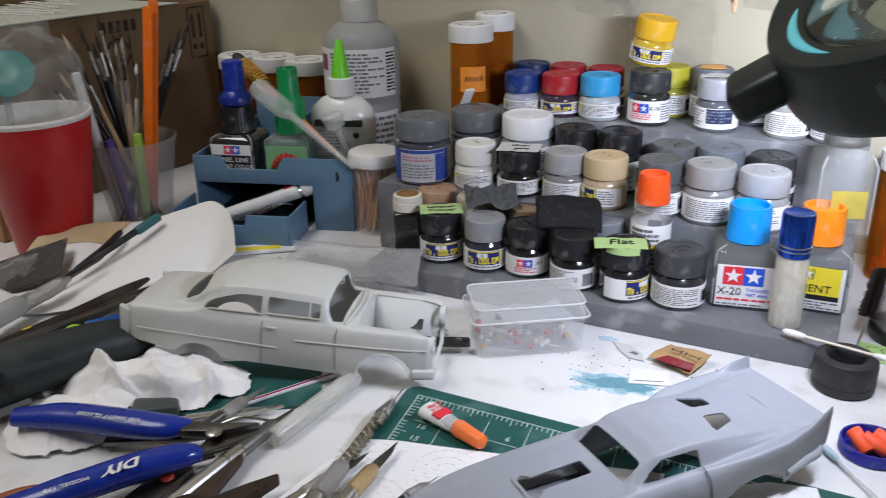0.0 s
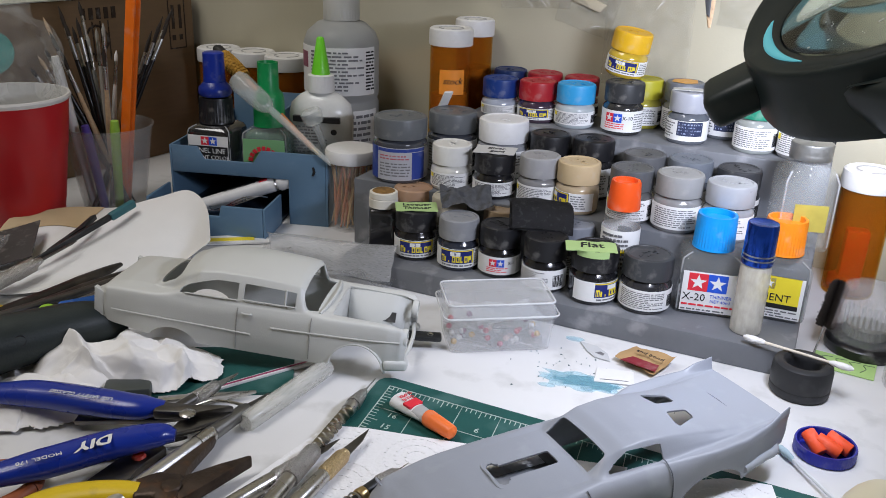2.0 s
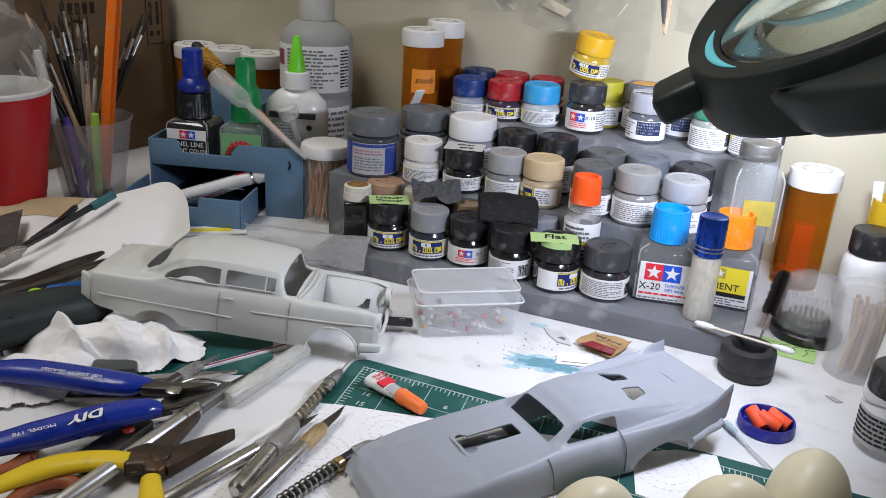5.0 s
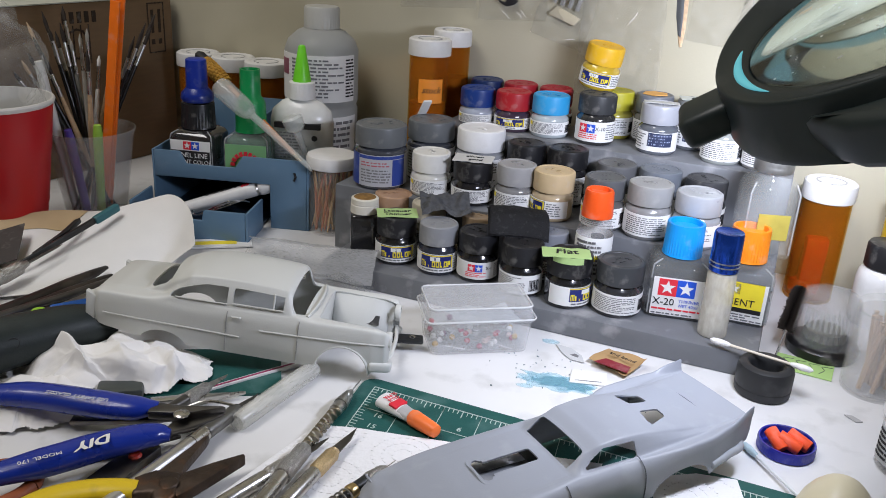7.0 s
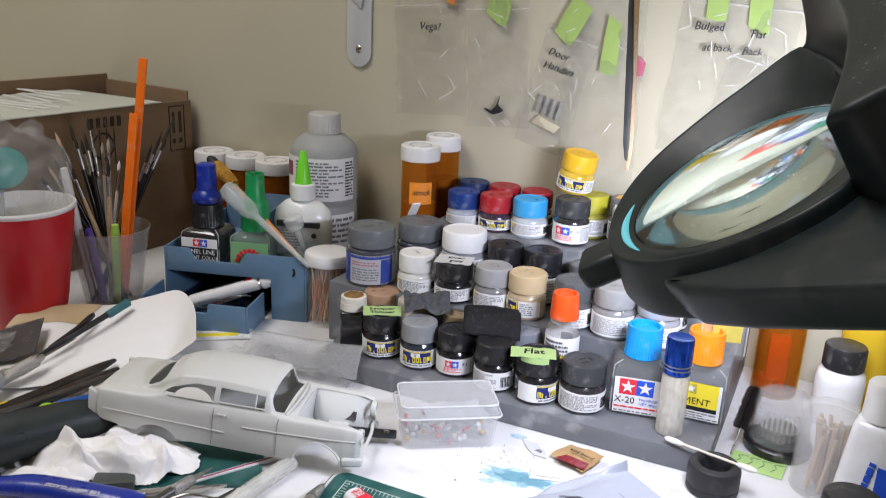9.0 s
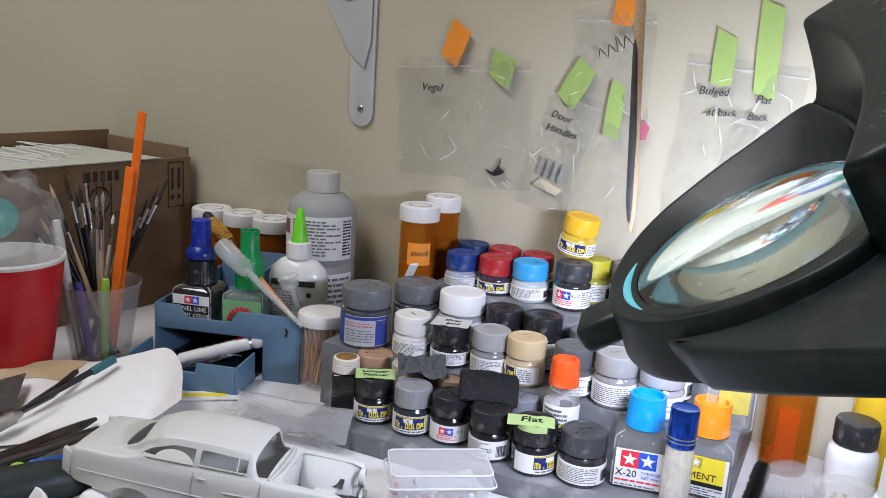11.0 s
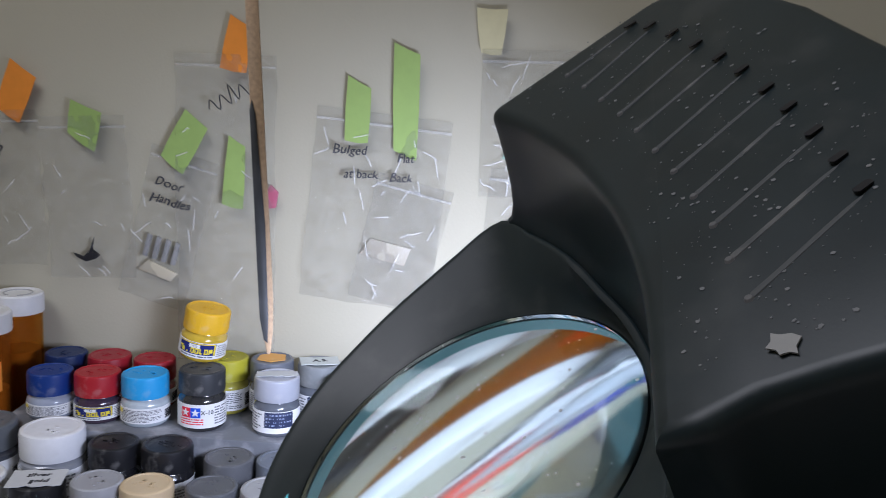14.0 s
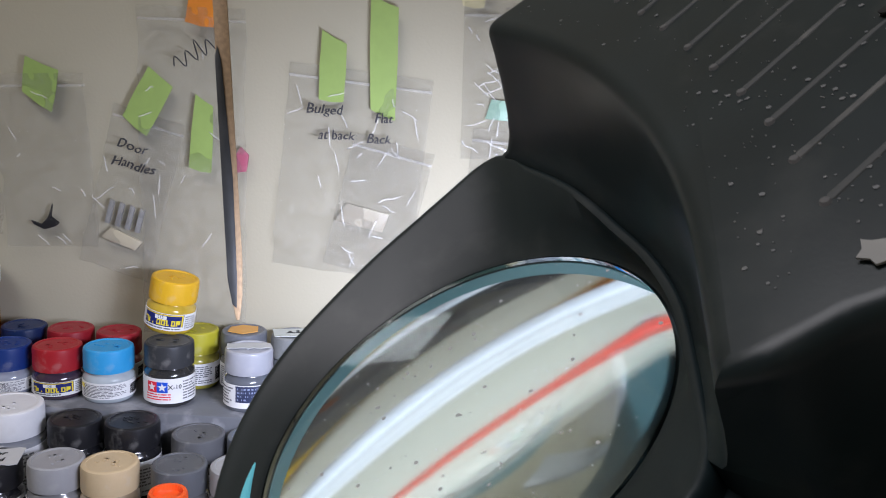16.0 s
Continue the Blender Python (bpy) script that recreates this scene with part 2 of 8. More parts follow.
def star_bm(r):
    bm = bmesh.new()
    vs = []
    for i in range(10):
        a = math.pi / 2 + i * math.pi / 5
        q = r if i % 2 == 0 else r * 0.40
        vs.append(bm.verts.new((q * math.cos(a), q * math.sin(a), 0)))
    f = bm.faces.new(vs)
    e = bmesh.ops.extrude_face_region(bm, geom=[f])
    bmesh.ops.translate(bm, vec=(0, 0, 0.0002), verts=[v for v in e["geom"] if isinstance(v, bmesh.types.BMVert)])
    bmesh.ops.triangulate(bm, faces=bm.faces[:])
    return bm


def print_rows(r, a0, a1, z0, z1, rows, seed, bm=None):
    """Unreadable small print: rows of word-long bars on a cylinder."""
    rng = random.Random(seed)
    bm = bm or bmesh.new()
    dz = (z1 - z0) / rows
    for k in range(rows):
        z = z0 + dz * (k + 0.3)
        a = a0
        end = a1 - (a1 - a0) * rng.choice((0, 0, 0.1, 0.3))
        while a < end - 0.03:
            w = min(rng.uniform(0.05, 0.26), end - a)
            arc(r, a, a + w, z, z + dz * 0.45, 0.0004, bm, 0.2)
            a += w + rng.uniform(0.025, 0.06)
    return bm


def flat_bars(x0, x1, y0, y1, rows, seed, thick=0.0002):
    rng = random.Random(seed)
    bm = bmesh.new()
    dy = (y1 - y0) / rows
    for k in range(rows):
        y = y0 + dy * (k + 0.3)
        x = x0
        end = x1 - (x1 - x0) * rng.choice((0, 0, 0.12, 0.3))
        while x < end - 0.0008:
            w = min(rng.uniform(0.0015, 0.006), end - x)
            box(x, x + w, y, y + dy * 0.45, 0, thick, bm=bm)
            x += w + rng.uniform(0.0006, 0.0014)
    return bm


def tube(points, radius, n=10, close=True, radii=None, flat=1.0):
    """A round bar along points, with a radius at each."""
    bm = bmesh.new()
    pts = [Vector(p) for p in points]
    rings = []
    up = Vector((0, 0, 1))
    for i, p in enumerate(pts):
        d = (pts[min(i + 1, len(pts) - 1)] - pts[max(i - 1, 0)]).normalized()
        u = d.cross(up)
        if u.length < 1e-4:
            u = d.cross(Vector((1, 0, 0)))
        u.normalize()
        v = u.cross(d)
        r = radii[i] if radii else radius
        rings.append([bm.verts.new(p + r * (math.cos(2 * math.pi * k / n) * u + flat * math.sin(2 * math.pi * k / n) * v)) for k in range(n)])
    for a, b in zip(rings, rings[1:]):
        for k in range(n):
            bm.faces.new((a[k], a[(k + 1) % n], b[(k + 1) % n], b[k]))
    if close:
        bm.faces.new(rings[0][::-1])
        bm.faces.new(rings[-1])
    bmesh.ops.recalc_face_normals(bm, faces=bm.faces)
    return bm


def slab(outline, z0, z1, bevel=0.0, segs=2):
    """A plate from an xy outline."""
    bm = bmesh.new()
    f = bm.faces.new([bm.verts.new((x, y, z0)) for x, y in outline])
    e = bmesh.ops.extrude_face_region(bm, geom=[f])
    top = [v for v in e["geom"] if isinstance(v, bmesh.types.BMVert)]
    bmesh.ops.translate(bm, vec=(0, 0, z1 - z0), verts=top)
    bmesh.ops.recalc_face_normals(bm, faces=bm.faces)
    if bevel:
        bmesh.ops.bevel(bm, geom=[q for q in bm.edges if len(q.link_faces) == 2 and q.calc_face_angle() > 0.5],
                        offset=bevel, segments=segs, profile=0.5, affect="EDGES", clamp_overlap=True)
    return bm


def smooth_line(pts, n=6):
    """Catmull-Rom points through pts."""
    P = [Vector(p) for p in pts]
    P = [2 * P[0] - P[1], *P, 2 * P[-1] - P[-2]]
    out = []
    for i in range(1, len(P) - 2):
        for k in range(n):
            t = k / n
            a, b, c, d = P[i - 1:i + 3]
            out.append(0.5 * (2 * b + (c - a) * t + (2 * a - 5 * b + 4 * c - d) * t * t + (3 * b - a - 3 * c + d) * t ** 3))
    out.append(P[-2])
    return out


def along(a, b, roll=0):
    """The pose whose x axis runs from a to b, z as upright as can be."""
    a, b = Vector(a), Vector(b)
    x = (b - a).normalized()
    y = Vector((0, 0, 1)).cross(x).normalized()
    z = x.cross(y)
    m = Matrix((x, y, z)).transposed().to_4x4()
    m.translation = a
    return m @ pose(0, 0, 0, roll)

# ---- room, desk, riser ----
def structure(name, bm, material, label, category):
    return solid(name, bm, material, label, category, kind="structure")


WALL_Y, WALL_X = 0.852, -1.50
structure("wall_north", box(-1.62, 2.2, WALL_Y, WALL_Y + 0.12, -0.8, 2.4), WALL, "cream painted wall behind the workbench", "wall")
structure("wall_west", box(-1.62, WALL_X, -1.6, WALL_Y, -0.8, 2.4), WALL, "cream painted side wall beside the workbench", "wall")
structure("wall_south", box(-1.62, 2.2, -1.72, -1.6, -0.8, 2.4), WALL, "plain wall closing the room", "wall")
structure("wall_east", box(2.2, 2.32, -1.72, WALL_Y + 0.12, -0.8, 2.4), WALL, "plain wall closing the room", "wall")
structure("floor", box(-1.62, 2.32, -1.72, WALL_Y + 0.12, -0.9, -0.8), WOOD, "plain floor below the workbench", "floor")
structure("ceiling", box(-1.62, 2.32, -1.72, WALL_Y + 0.12, 2.4, 2.5), WALL, "plain ceiling", "ceiling")

desk = thing("workbench", pose(0, 0, 0), "white laminate workbench top with paint stains", "workbench")
part("worktop", box(WALL_X + 0.002, 1.0, -0.05, WALL_Y - 0.002, -0.03, 0.0, 0.002), DESK, desk)
for lx in (-1.40, 0.96):
    for ly in (-0.01, 0.81):
        part("leg", box(lx - 0.02, lx + 0.02, ly - 0.02, ly + 0.02, -0.8, -0.03, 0.002), STEEL, desk)

# the stepped riser, turned four degrees from the wall
RISE = pose(-0.15, 0.610, 0, 0, 0, 4)
STEP = (0.018, 0.062, 0.110)
riser = thing("display_riser", RISE, "grey painted three-step riser for paint jars", "riser")
part("lower_step", box(-0.170, 0.182, 0.0, 0.069, 0.0, STEP[0], 0.0012), RISER, riser)
part("middle_step", box(-0.198, 0.182, 0.0695, 0.150, 0.0, STEP[1], 0.0012), RISER, riser)
part("upper_step", box(-0.135, 0.182, 0.1505, 0.226, 0.0, STEP[2], 0.0012), RISER, riser)
part("back_ledge", box(-0.198, -0.136, 0.1505, 0.226, 0.0, STEP[1], 0.0012), RISER, riser)

# ---- paint jars ----
EYE_XY = Vector((0.06, 0.06))


def facing(x, y):
    d = EYE_XY - Vector((x, y))
    return math.degrees(math.atan2(d.y, d.x))


def cap_profile(r, h):
    return [(0, h - 0.0006), (r * 0.80, h - 0.0006), (r * 0.82, h - 0.0001), (r * 0.90, h), (r * 0.97, h - 0.0008), (r, h - 0.0025), (r, 0.0012), (r * 0.985, 0), (r * 0.86, 0), (r * 0.86, 0.001), (0, 0.001)]


def paint_jar(x, y, z, r, h, cap, paint, style, label, turn=0.0, number="", cap_h=0.0165, m=None, ribbed=True, cap_rough=0.42, seed=1, cap_r=0.97):
    """A small round glass paint jar: glass body, ribbed screw cap, printed paper label; its front looks along +x."""
    jar = thing("paint_jar", m if m is not None else pose(x, y, z, 0, 0, facing(x, y) + turn), label, "paint jar", "paint jars on the riser")
    hb = h - cap_h
    part("glass_body", lathe([(0, 0.0012), (r * 0.80, 0.001), (r * 0.90, 0.0002), (r * 0.97, 0.0015), (r, 0.004), (r, hb - 0.0055), (r * 0.97, hb - 0.003), (r * 0.86, hb - 0.0012), (r * 0.84, hb), (0, hb)]), paint_glass(paint), jar)
    c = part("screw_cap", lathe(cap_profile(r * cap_r, cap_h), ribs=44 if ribbed else 24, rib_depth=0.00035 if ribbed else 0.0, rib_z=(0.0012, cap_h - 0.0025)), plastic(cap, cap_rough), jar, m=pose(0, 0, hb + 0.0004))
    rng = random.Random(seed)
    emb = bmesh.new()
    for k in range(9):
        q = rng.uniform(-0.5, 0.5) * r
        join(emb, box(q - 0.0012, q + 0.0012, (k % 3 - 1) * 0.003 - 0.0007, (k % 3 - 1) * 0.003 + 0.0007, 0, 0.0005))
    part("raised_mark", emb, plastic(cap, cap_rough), c, m=pose(0, 0, cap_h - 0.0007, 0, 0, rng.uniform(0, 180)))
    z0, z1 = 0.0035, hb - 0.006
    H = z1 - z0
    if style == "text":
        la = part("paper_label", arc(r, -1.9, 1.9, z0, z1), LABEL, jar)
        part("small_print", print_rows(r, -1.1, 0.75, z0 + H * 0.08, z1 - H * 0.1, 9, seed), INK, la)
        bars = bmesh.new()
        for k in range(11):
            arc(r, 0.95 + k * 0.05, 0.97 + k * 0.05 + 0.01 * (k % 3), z0 + H * 0.15, z0 + H * 0.75, 0.0004, bars)
        part("bar_print", bars, INKB, la)
        if seed % 2:
            part("warning_mark", arc(r, -1.25, -1.02, z1 - H * 0.38, z1 - H * 0.12, 0.0005), YEL, la)
    elif style == "panel":
        la = part("paper_label", arc(r, -1.9, 1.9, z0, z1), LABEL, jar)
        part("navy_panel", arc(r, -0.95, 0.75, z0 + H * 0.24, z1 - H * 0.03, 0.0004), NAVY, la)
        fr = arc(r, -0.95, 0.72, z1 - H * 0.10, z1 - H * 0.05, 0.0006)
        arc(r, 0.66, 0.72, z0 + H * 0.24, z1 - H * 0.05, 0.0006, fr)
        part("yellow_border", fr, YEL, la)
        lg = bmesh.new()
        for k, (w, s) in enumerate(((0.20, 0), (0.07, 0), (0.05, 0), (0.21, 0), (0.22, 0), (0.12, 0), (0.22, 0), (0.2, 0))):
            a = -0.90 + k * 0.192
            hh = H * (0.10 if k == 2 else 0.26 if k == 1 else 0.34)
            arc(r, a, a + min(w, 0.17) * 0.95, z0 + H * 0.30, z0 + H * 0.30 + hh, 0.0006, lg)
        tagged(part("yellow_mark", lg, YEL, la, "yellow brand mark drawn as bars"), kind="stuff")
        ct2 = bmesh.new()
        for k in (3, 4, 6):
            a = -0.90 + k * 0.192
            arc(r, a + .052, a + .108, z0 + H * 0.38, z0 + H * 0.56, 0.0008, ct2)
        for k in (5, 7):
            a = -0.90 + k * 0.192
            arc(r, a + .056, a + .17, z0 + H * (0.40 if k == 5 else .30), z0 + H * (0.66 if k == 5 else .40), 0.0008, ct2)
        arc(r, -.87, -.845, z0 + H * .29, z0 + H * .56, .0008, ct2)
        arc(r, -.80, -.775, z0 + H * .29, z0 + H * .56, .0008, ct2)
        tagged(part("navy_gap", ct2, NAVY, la), kind="stuff")
        part("number_tag", arc(r, -0.42, 0.06, z1 - H * 0.36, z1 - H * 0.14, 0.0006), LABEL, la)
        if number:
            part("number", wrap(text_bm(number, H * 0.24), r + 0.0005, -0.18, z1 - H * 0.25), NAVY, la)
        part("small_print", print_rows(r, -0.85, 0.7, z0 + H * 0.03, z0 + H * 0.2, 1, seed), INK, la)
        sp = print_rows(r, 0.82, 1.5, z0 + H * 0.1, z1 - H * 0.1, 6, seed + 5)
        part("side_print", sp, INK, la)
    elif style == "stars":
        la = part("paper_label", arc(r, -1.9, 1.9, z0, z1), LABEL, jar)
        stars_on(la, r, -0.24, z0 + H * 0.66, H * 0.42)
        part("code", wrap(text_bm(number, H * 0.26), r + 0.0005, 0.46, z0 + H * 0.66), INKB, la)
        part("red_line", print_rows(r, -0.72, 0.3, z0 + H * 0.12, z0 + H * 0.42, 3, seed), RED, la)
        part("small_print", print_rows(r, 0.78, 1.5, z0 + H * 0.1, z1 - H * 0.1, 7, seed), INK, la)
    elif style == "dark":
        la = part("paper_label", arc(r, -1.9, 1.9, z0, z1), LABEL, jar)
        part("slate_panel", arc(r, -0.45, 0.8, z0 + H * 0.26, z1 - H * 0.03, 0.0004), plastic((0.03, 0.04, 0.09)), la)
        part("pale_print", print_rows(r, -0.38, 0.72, z0 + H * 0.3, z1 - H * 0.08, 4, seed), plastic((0.30, 0.34, 0.48)), la)
        part("small_print", print_rows(r, -1.4, -0.55, z0 + H * 0.1, z1 - H * 0.1, 6, seed), INK, la)
    elif style == "blue":
        la = part("paper_label", arc(r, -1.9, 1.9, z0, z1), plastic((.45, .46, .50)), jar)
        part("blue_frame", arc(r, -1.9, -.72, z0, z1, .0004), plastic((.03, .06, .30)), la)
        part("blue_frame", arc(r, -.70, 1.2, z1 - H * .12, z1 - H * .02, .0004), plastic((.03, .06, .30)), la)
        part("blue_frame", arc(r, .62, 1.2, z0 + H * .02, z1 - H * .14, .0004), plastic((.03, .06, .30)), la)
        part("red_line", print_rows(r, -.6, .5, z0 + H * .62, z0 + H * .80, 2, seed), plastic((.42, .10, .12)), la)
        part("small_print", print_rows(r, -.6, .55, z0 + H * .10, z0 + H * .56, 5, seed + 2), INK, la)
    return jar


def stars_on(parent, r, a, z, s):
    """A red and a blue square side by side, each with a white star."""
    w = s / r * 0.98
    part("red_square", arc(r, a - w, a, z - s / 2, z + s / 2, 0.0004), RED, parent)
    part("blue_square", arc(r, a, a + w, z - s / 2, z + s / 2, 0.0004), BLUE, parent)
    for q in (-0.5, 0.5):
        part("white_star", wrap(star_bm(s * 0.44), r + 0.0004, a + q * w, z), LABEL, parent)


Z1, Z2, Z3 = STEP
K, DG, GR, SV, WH, TAN = (0.012, 0.012, 0.014), (0.06, 0.063, 0.068), (0.33, 0.33, 0.335), (0.36, 0.37, 0.385), (0.74, 0.73, 0.69), (0.56, 0.43, 0.25)
JARS = [
    # x, y, z, radius, height, cap, paint, style, number, turn, label
    (-0.270, 0.636, Z1, .0174, .0405, K, K, "panel", "2", 10, "black paint jar with a taped black cap"),
    (-0.230, 0.636, Z1, .0166, .0415, (0.25, 0.255, 0.265), (0.03, 0.035, 0.05), "panel", "8", 4, "paint jar with a scratched silver-grey cap"),
    (-0.196, 0.642, Z1, .0166, .0405, K, K, "stars", "X-1", 8, "black paint jar with a red and blue star label"),
    (-0.155, 0.636, Z1, .0172, .0415, K, K, "text", "", -30, "black paint jar with a white text label"),
    (-0.116, 0.637, Z1, .0180, .0415, K, K, "panel", "", 62, "black paint jar with taped cap and text label"),
    (-0.078, 0.644, Z1, .0187, .0415, (0.045, 0.048, 0.052), (0.03, 0.03, 0.033), "text", "", 4, "paint jar with a charcoal ribbed cap"),
    (-0.295, 0.673, Z1, .0175, .0445, (0.40, 0.25, 0.15), (0.3, 0.2, 0.12), "text", "", 0, "paint jar with a copper brown cap"),
    (-0.258, 0.672, Z1, .0160, .0440, (0.60, 0.55, 0.44), (0.5, 0.45, 0.35), "text", "", 0, "paint jar with a cream cap"),
    (-0.210, 0.674, Z1, .0160, .0420, (0.36, 0.26, 0.16), (0.25, 0.18, 0.1), "text", "", 0, "paint jar with a bronze cap"),
    (-0.146, 0.673, Z1, .0155, .0420, (0.22, 0.235, 0.27), (0.2, 0.2, 0.24), "text", "", 0, "paint jar with a pale blue-grey cap"),
    (-0.270, 0.694, Z2, .0176, .0385, WH, (0.66, 0.65, 0.6), "text", "", 0, "paint jar with a white cap"),
    (-0.230, 0.696, Z2, .0178, .0375, K, K, "text", "", 6, "paint jar with a black cap and torn paper note"),
    (-0.190, 0.698, Z2, .0174, .0405, GR, (0.22, 0.22, 0.22), "text", "", -8, "paint jar with a light grey cap"),
    (-0.157, 0.700, Z2, .0178, .0405, TAN, (0.48, 0.38, 0.24), "panel", "", -62, "paint jar with a tan cap"),
    (-0.114, 0.702, Z2, .0175, .0425, (0.09, 0.094, 0.10), (0.1, 0.1, 0.1), "text", "", 0, "paint jar with a speckled dark grey cap"),
    (-0.077, 0.704, Z2, .0185, .0440, (0.29, 0.29, 0.285), (0.26, 0.26, 0.26), "text", "", 8, "larger paint jar with a mid grey cap"),
    (-0.039, 0.706, Z2, .0185, .0430, (0.36, 0.37, 0.39), (0.3, 0.31, 0.33), "text", "", 0, "paint jar with a satin silver cap"),
    (-0.199, 0.740, Z2, .0178, .0490, K, K, "text", "", 0, "paint jar with a black embossed cap"),
    (-0.161, 0.742, Z2, .0182, .0500, K, K, "text", "", 0, "paint jar with a black embossed cap"),
    (-0.117, 0.744, Z2, .0180, .0440, (0.10, 0.102, 0.107), (0.1, 0.1, 0.1), "text", "", 0, "paint jar with a gunmetal embossed cap"),
    (-0.080, 0.746, Z2, .0182, .0450, (0.13, 0.145, 0.17), (0.13, 0.14, 0.16), "text", "", 0, "paint jar with a steel blue-grey cap"),
    (-0.042, 0.749, Z2, .0176, .0430, (0.035, 0.036, 0.04), K, "text", "", 0, "paint jar with a black embossed cap"),
    (-0.268, 0.780, Z3, .0170, .0345, (0.008, 0.035, 0.19), (0.35, 0.38, 0.45), "text", "", 0, "paint jar with a dark blue cap"),
    (-0.232, 0.782, Z3, .0172, .0360, (0.36, 0.012, 0.018), (0.05, 0.03, 0.05), "panel", "158", -4, "paint jar with a red cap"),
    (-0.196, 0.784, Z3, .0176, .0375, (0.045, 0.33, 0.66), (0.45, 0.5, 0.52), "text", "", 0, "paint jar with a sky blue cap"),
    (-0.153, 0.786, Z3, .0174, .0440, (0.035, 0.037, 0.04), (0.03, 0.03, 0.03), "stars", "X-10", -10, "gunmetal paint jar with a torn star label"),
    (-0.097, 0.789, Z3, .0172, .0425, (0.36, 0.37, 0.41), (0.12, 0.13, 0.15), "dark", "", 0, "paint jar with a silver cap and navy label"),
    (-0.275, 0.8155, Z3, .0165, .0370, (0.006, 0.02, 0.085), (0.2, 0.22, 0.3), "text", "", 0, "paint jar with a navy cap"),
    (-0.240, 0.8170, Z3, .0170, .0375, (0.28, 0.012, 0.02), (0.3, 0.05, 0.05), "text", "", 0, "paint jar with a crimson cap"),
    (-0.204, 0.8185, Z3, .0165, .0375, (0.28, 0.012, 0.02), (0.3, 0.05, 0.05), "text", "", 0, "paint jar with a crimson cap"),
    (-0.146, 0.822, Z3, .0165, .0425, (0.40, 0.37, 0.02), (0.4, 0.36, 0.05), "text", "", 0, "paint jar with an olive yellow cap"),
    (-0.111, 0.824, Z3, .0172, .0435, (0.13, 0.14, 0.16), (0.2, 0.2, 0.2), "text", "", 0, "paint jar with orange paint on its grey cap"),
    (-0.074, 0.826, Z3, .0172, .0430, (0.20, 0.21, 0.21), (0.14, 0.15, 0.17), "dark", "", 0, "paint jar with a taped grey cap"),
    (-0.042, 0.7925, Z3, .0168, .0440, (0.02, 0.20, 0.12), (0.3, 0.32, 0.3), "text", "", 0, "paint jar with a green cap"),
    (-0.007, 0.7930, Z3, .0172, .0440, (0.36, 0.37, 0.39), (0.3, 0.3, 0.3), "text", "", 0, "paint jar with a silver cap and white label"),
    (-0.036, 0.8290, Z3, .0168, .0450, (0.05, 0.05, 0.30), (0.2, 0.2, 0.3), "text", "", 0, "paint jar with a violet-blue cap"),
    (0.000, 0.8300, Z3, .0168, .0450, (0.62, 0.07, 0.04), (0.3, 0.1, 0.1), "text", "", 0, "paint jar with a scarlet cap"),
]
for i, (x, y, z, r, h, cap, paint, style, number, turn, label) in enumerate(JARS):
    paint_jar(x, y, z, r, h, cap, paint, style, label, turn, number, seed=i + 1, ribbed=i not in (16, 26), cap_rough=0.30 if i in (16, 26) else 0.42)

# three larger jars with wide caps
paint_jar(-0.321, 0.692, Z2, .0240, .0560, (0.13, 0.14, 0.15), (0.06, 0.065, 0.08), "blue", "large paint jar with a grey cap and blue-edged label", -10, cap_h=0.018, seed=51)
paint_jar(-0.294, 0.738, Z2, .0225, .0560, (0.125, 0.135, 0.145), (0.06, 0.065, 0.08), "text", "large paint jar with a grey cap", 0, cap_h=0.018, seed=52)
paint_jar(-0.243, 0.738, Z2, .0225, .0560, (0.80, 0.80, 0.80), (0.3, 0.31, 0.33), "text", "large paint jar with a plain white cap", 0, cap_h=0.019, seed=53)
# the yellow jar tilted on the lids behind
paint_jar(0, 0, 0, .0175, .0385, (0.72, 0.42, 0.01), (0.55, 0.38, 0.03), "panel", "paint jar with a yellow cap tilted on other lids", 0, "113", seed=54,
          m=pose(-0.164, 0.812, 0.1555, 0, 0, facing(-0.164, 0.812) - 8) @ pose(0, 0, 0, -9, 3, 0))

# ---- magnifier lamp ----
LAMP = Matrix(((-0.589348, -0.634269, -0.500372, 0.06114), (0.806507, -0.497999, -0.31866, 0.40767), (-0.047069, -0.591355, 0.805037, 0.27452), (0, 0, 0, 1)))
lamp = thing("magnifier_lamp", LAMP, "black magnifier lamp with a glass lens and vented hood", "magnifier lamp")


def polar(r, deg):
    return (r * math.cos(radians(deg)), r * math.sin(radians(deg)))


def blend_table(t, x):
    """Smooth values (tuples) from a table of rising keys that closes on itself over 360 degrees."""
    n = len(t) - 1
    for i in range(n):
        if x <= t[i + 1][0]:
            break
    (a, va), (b, vb) = t[i], t[i + 1]
    before = t[i - 1] if i else (t[n - 1][0] - 360, t[n - 1][1])
    after = t[i + 2] if i + 2 <= n else (t[1][0] + 360, t[1][1])
    k = (x - a) / (b - a)
    out = []
    for p0, p1, p2, p3 in zip(before[1], va, vb, after[1]):
        m1, m2 = (p2 - p0) / (b - before[0]) * (b - a), (p3 - p1) / (after[0] - a) * (b - a)
        out.append((2 * k ** 3 - 3 * k * k + 1) * p1 + (k ** 3 - 2 * k * k + k) * m1 + (3 * k * k - 2 * k ** 3) * p2 + (k ** 3 - k * k) * m2)
    return out


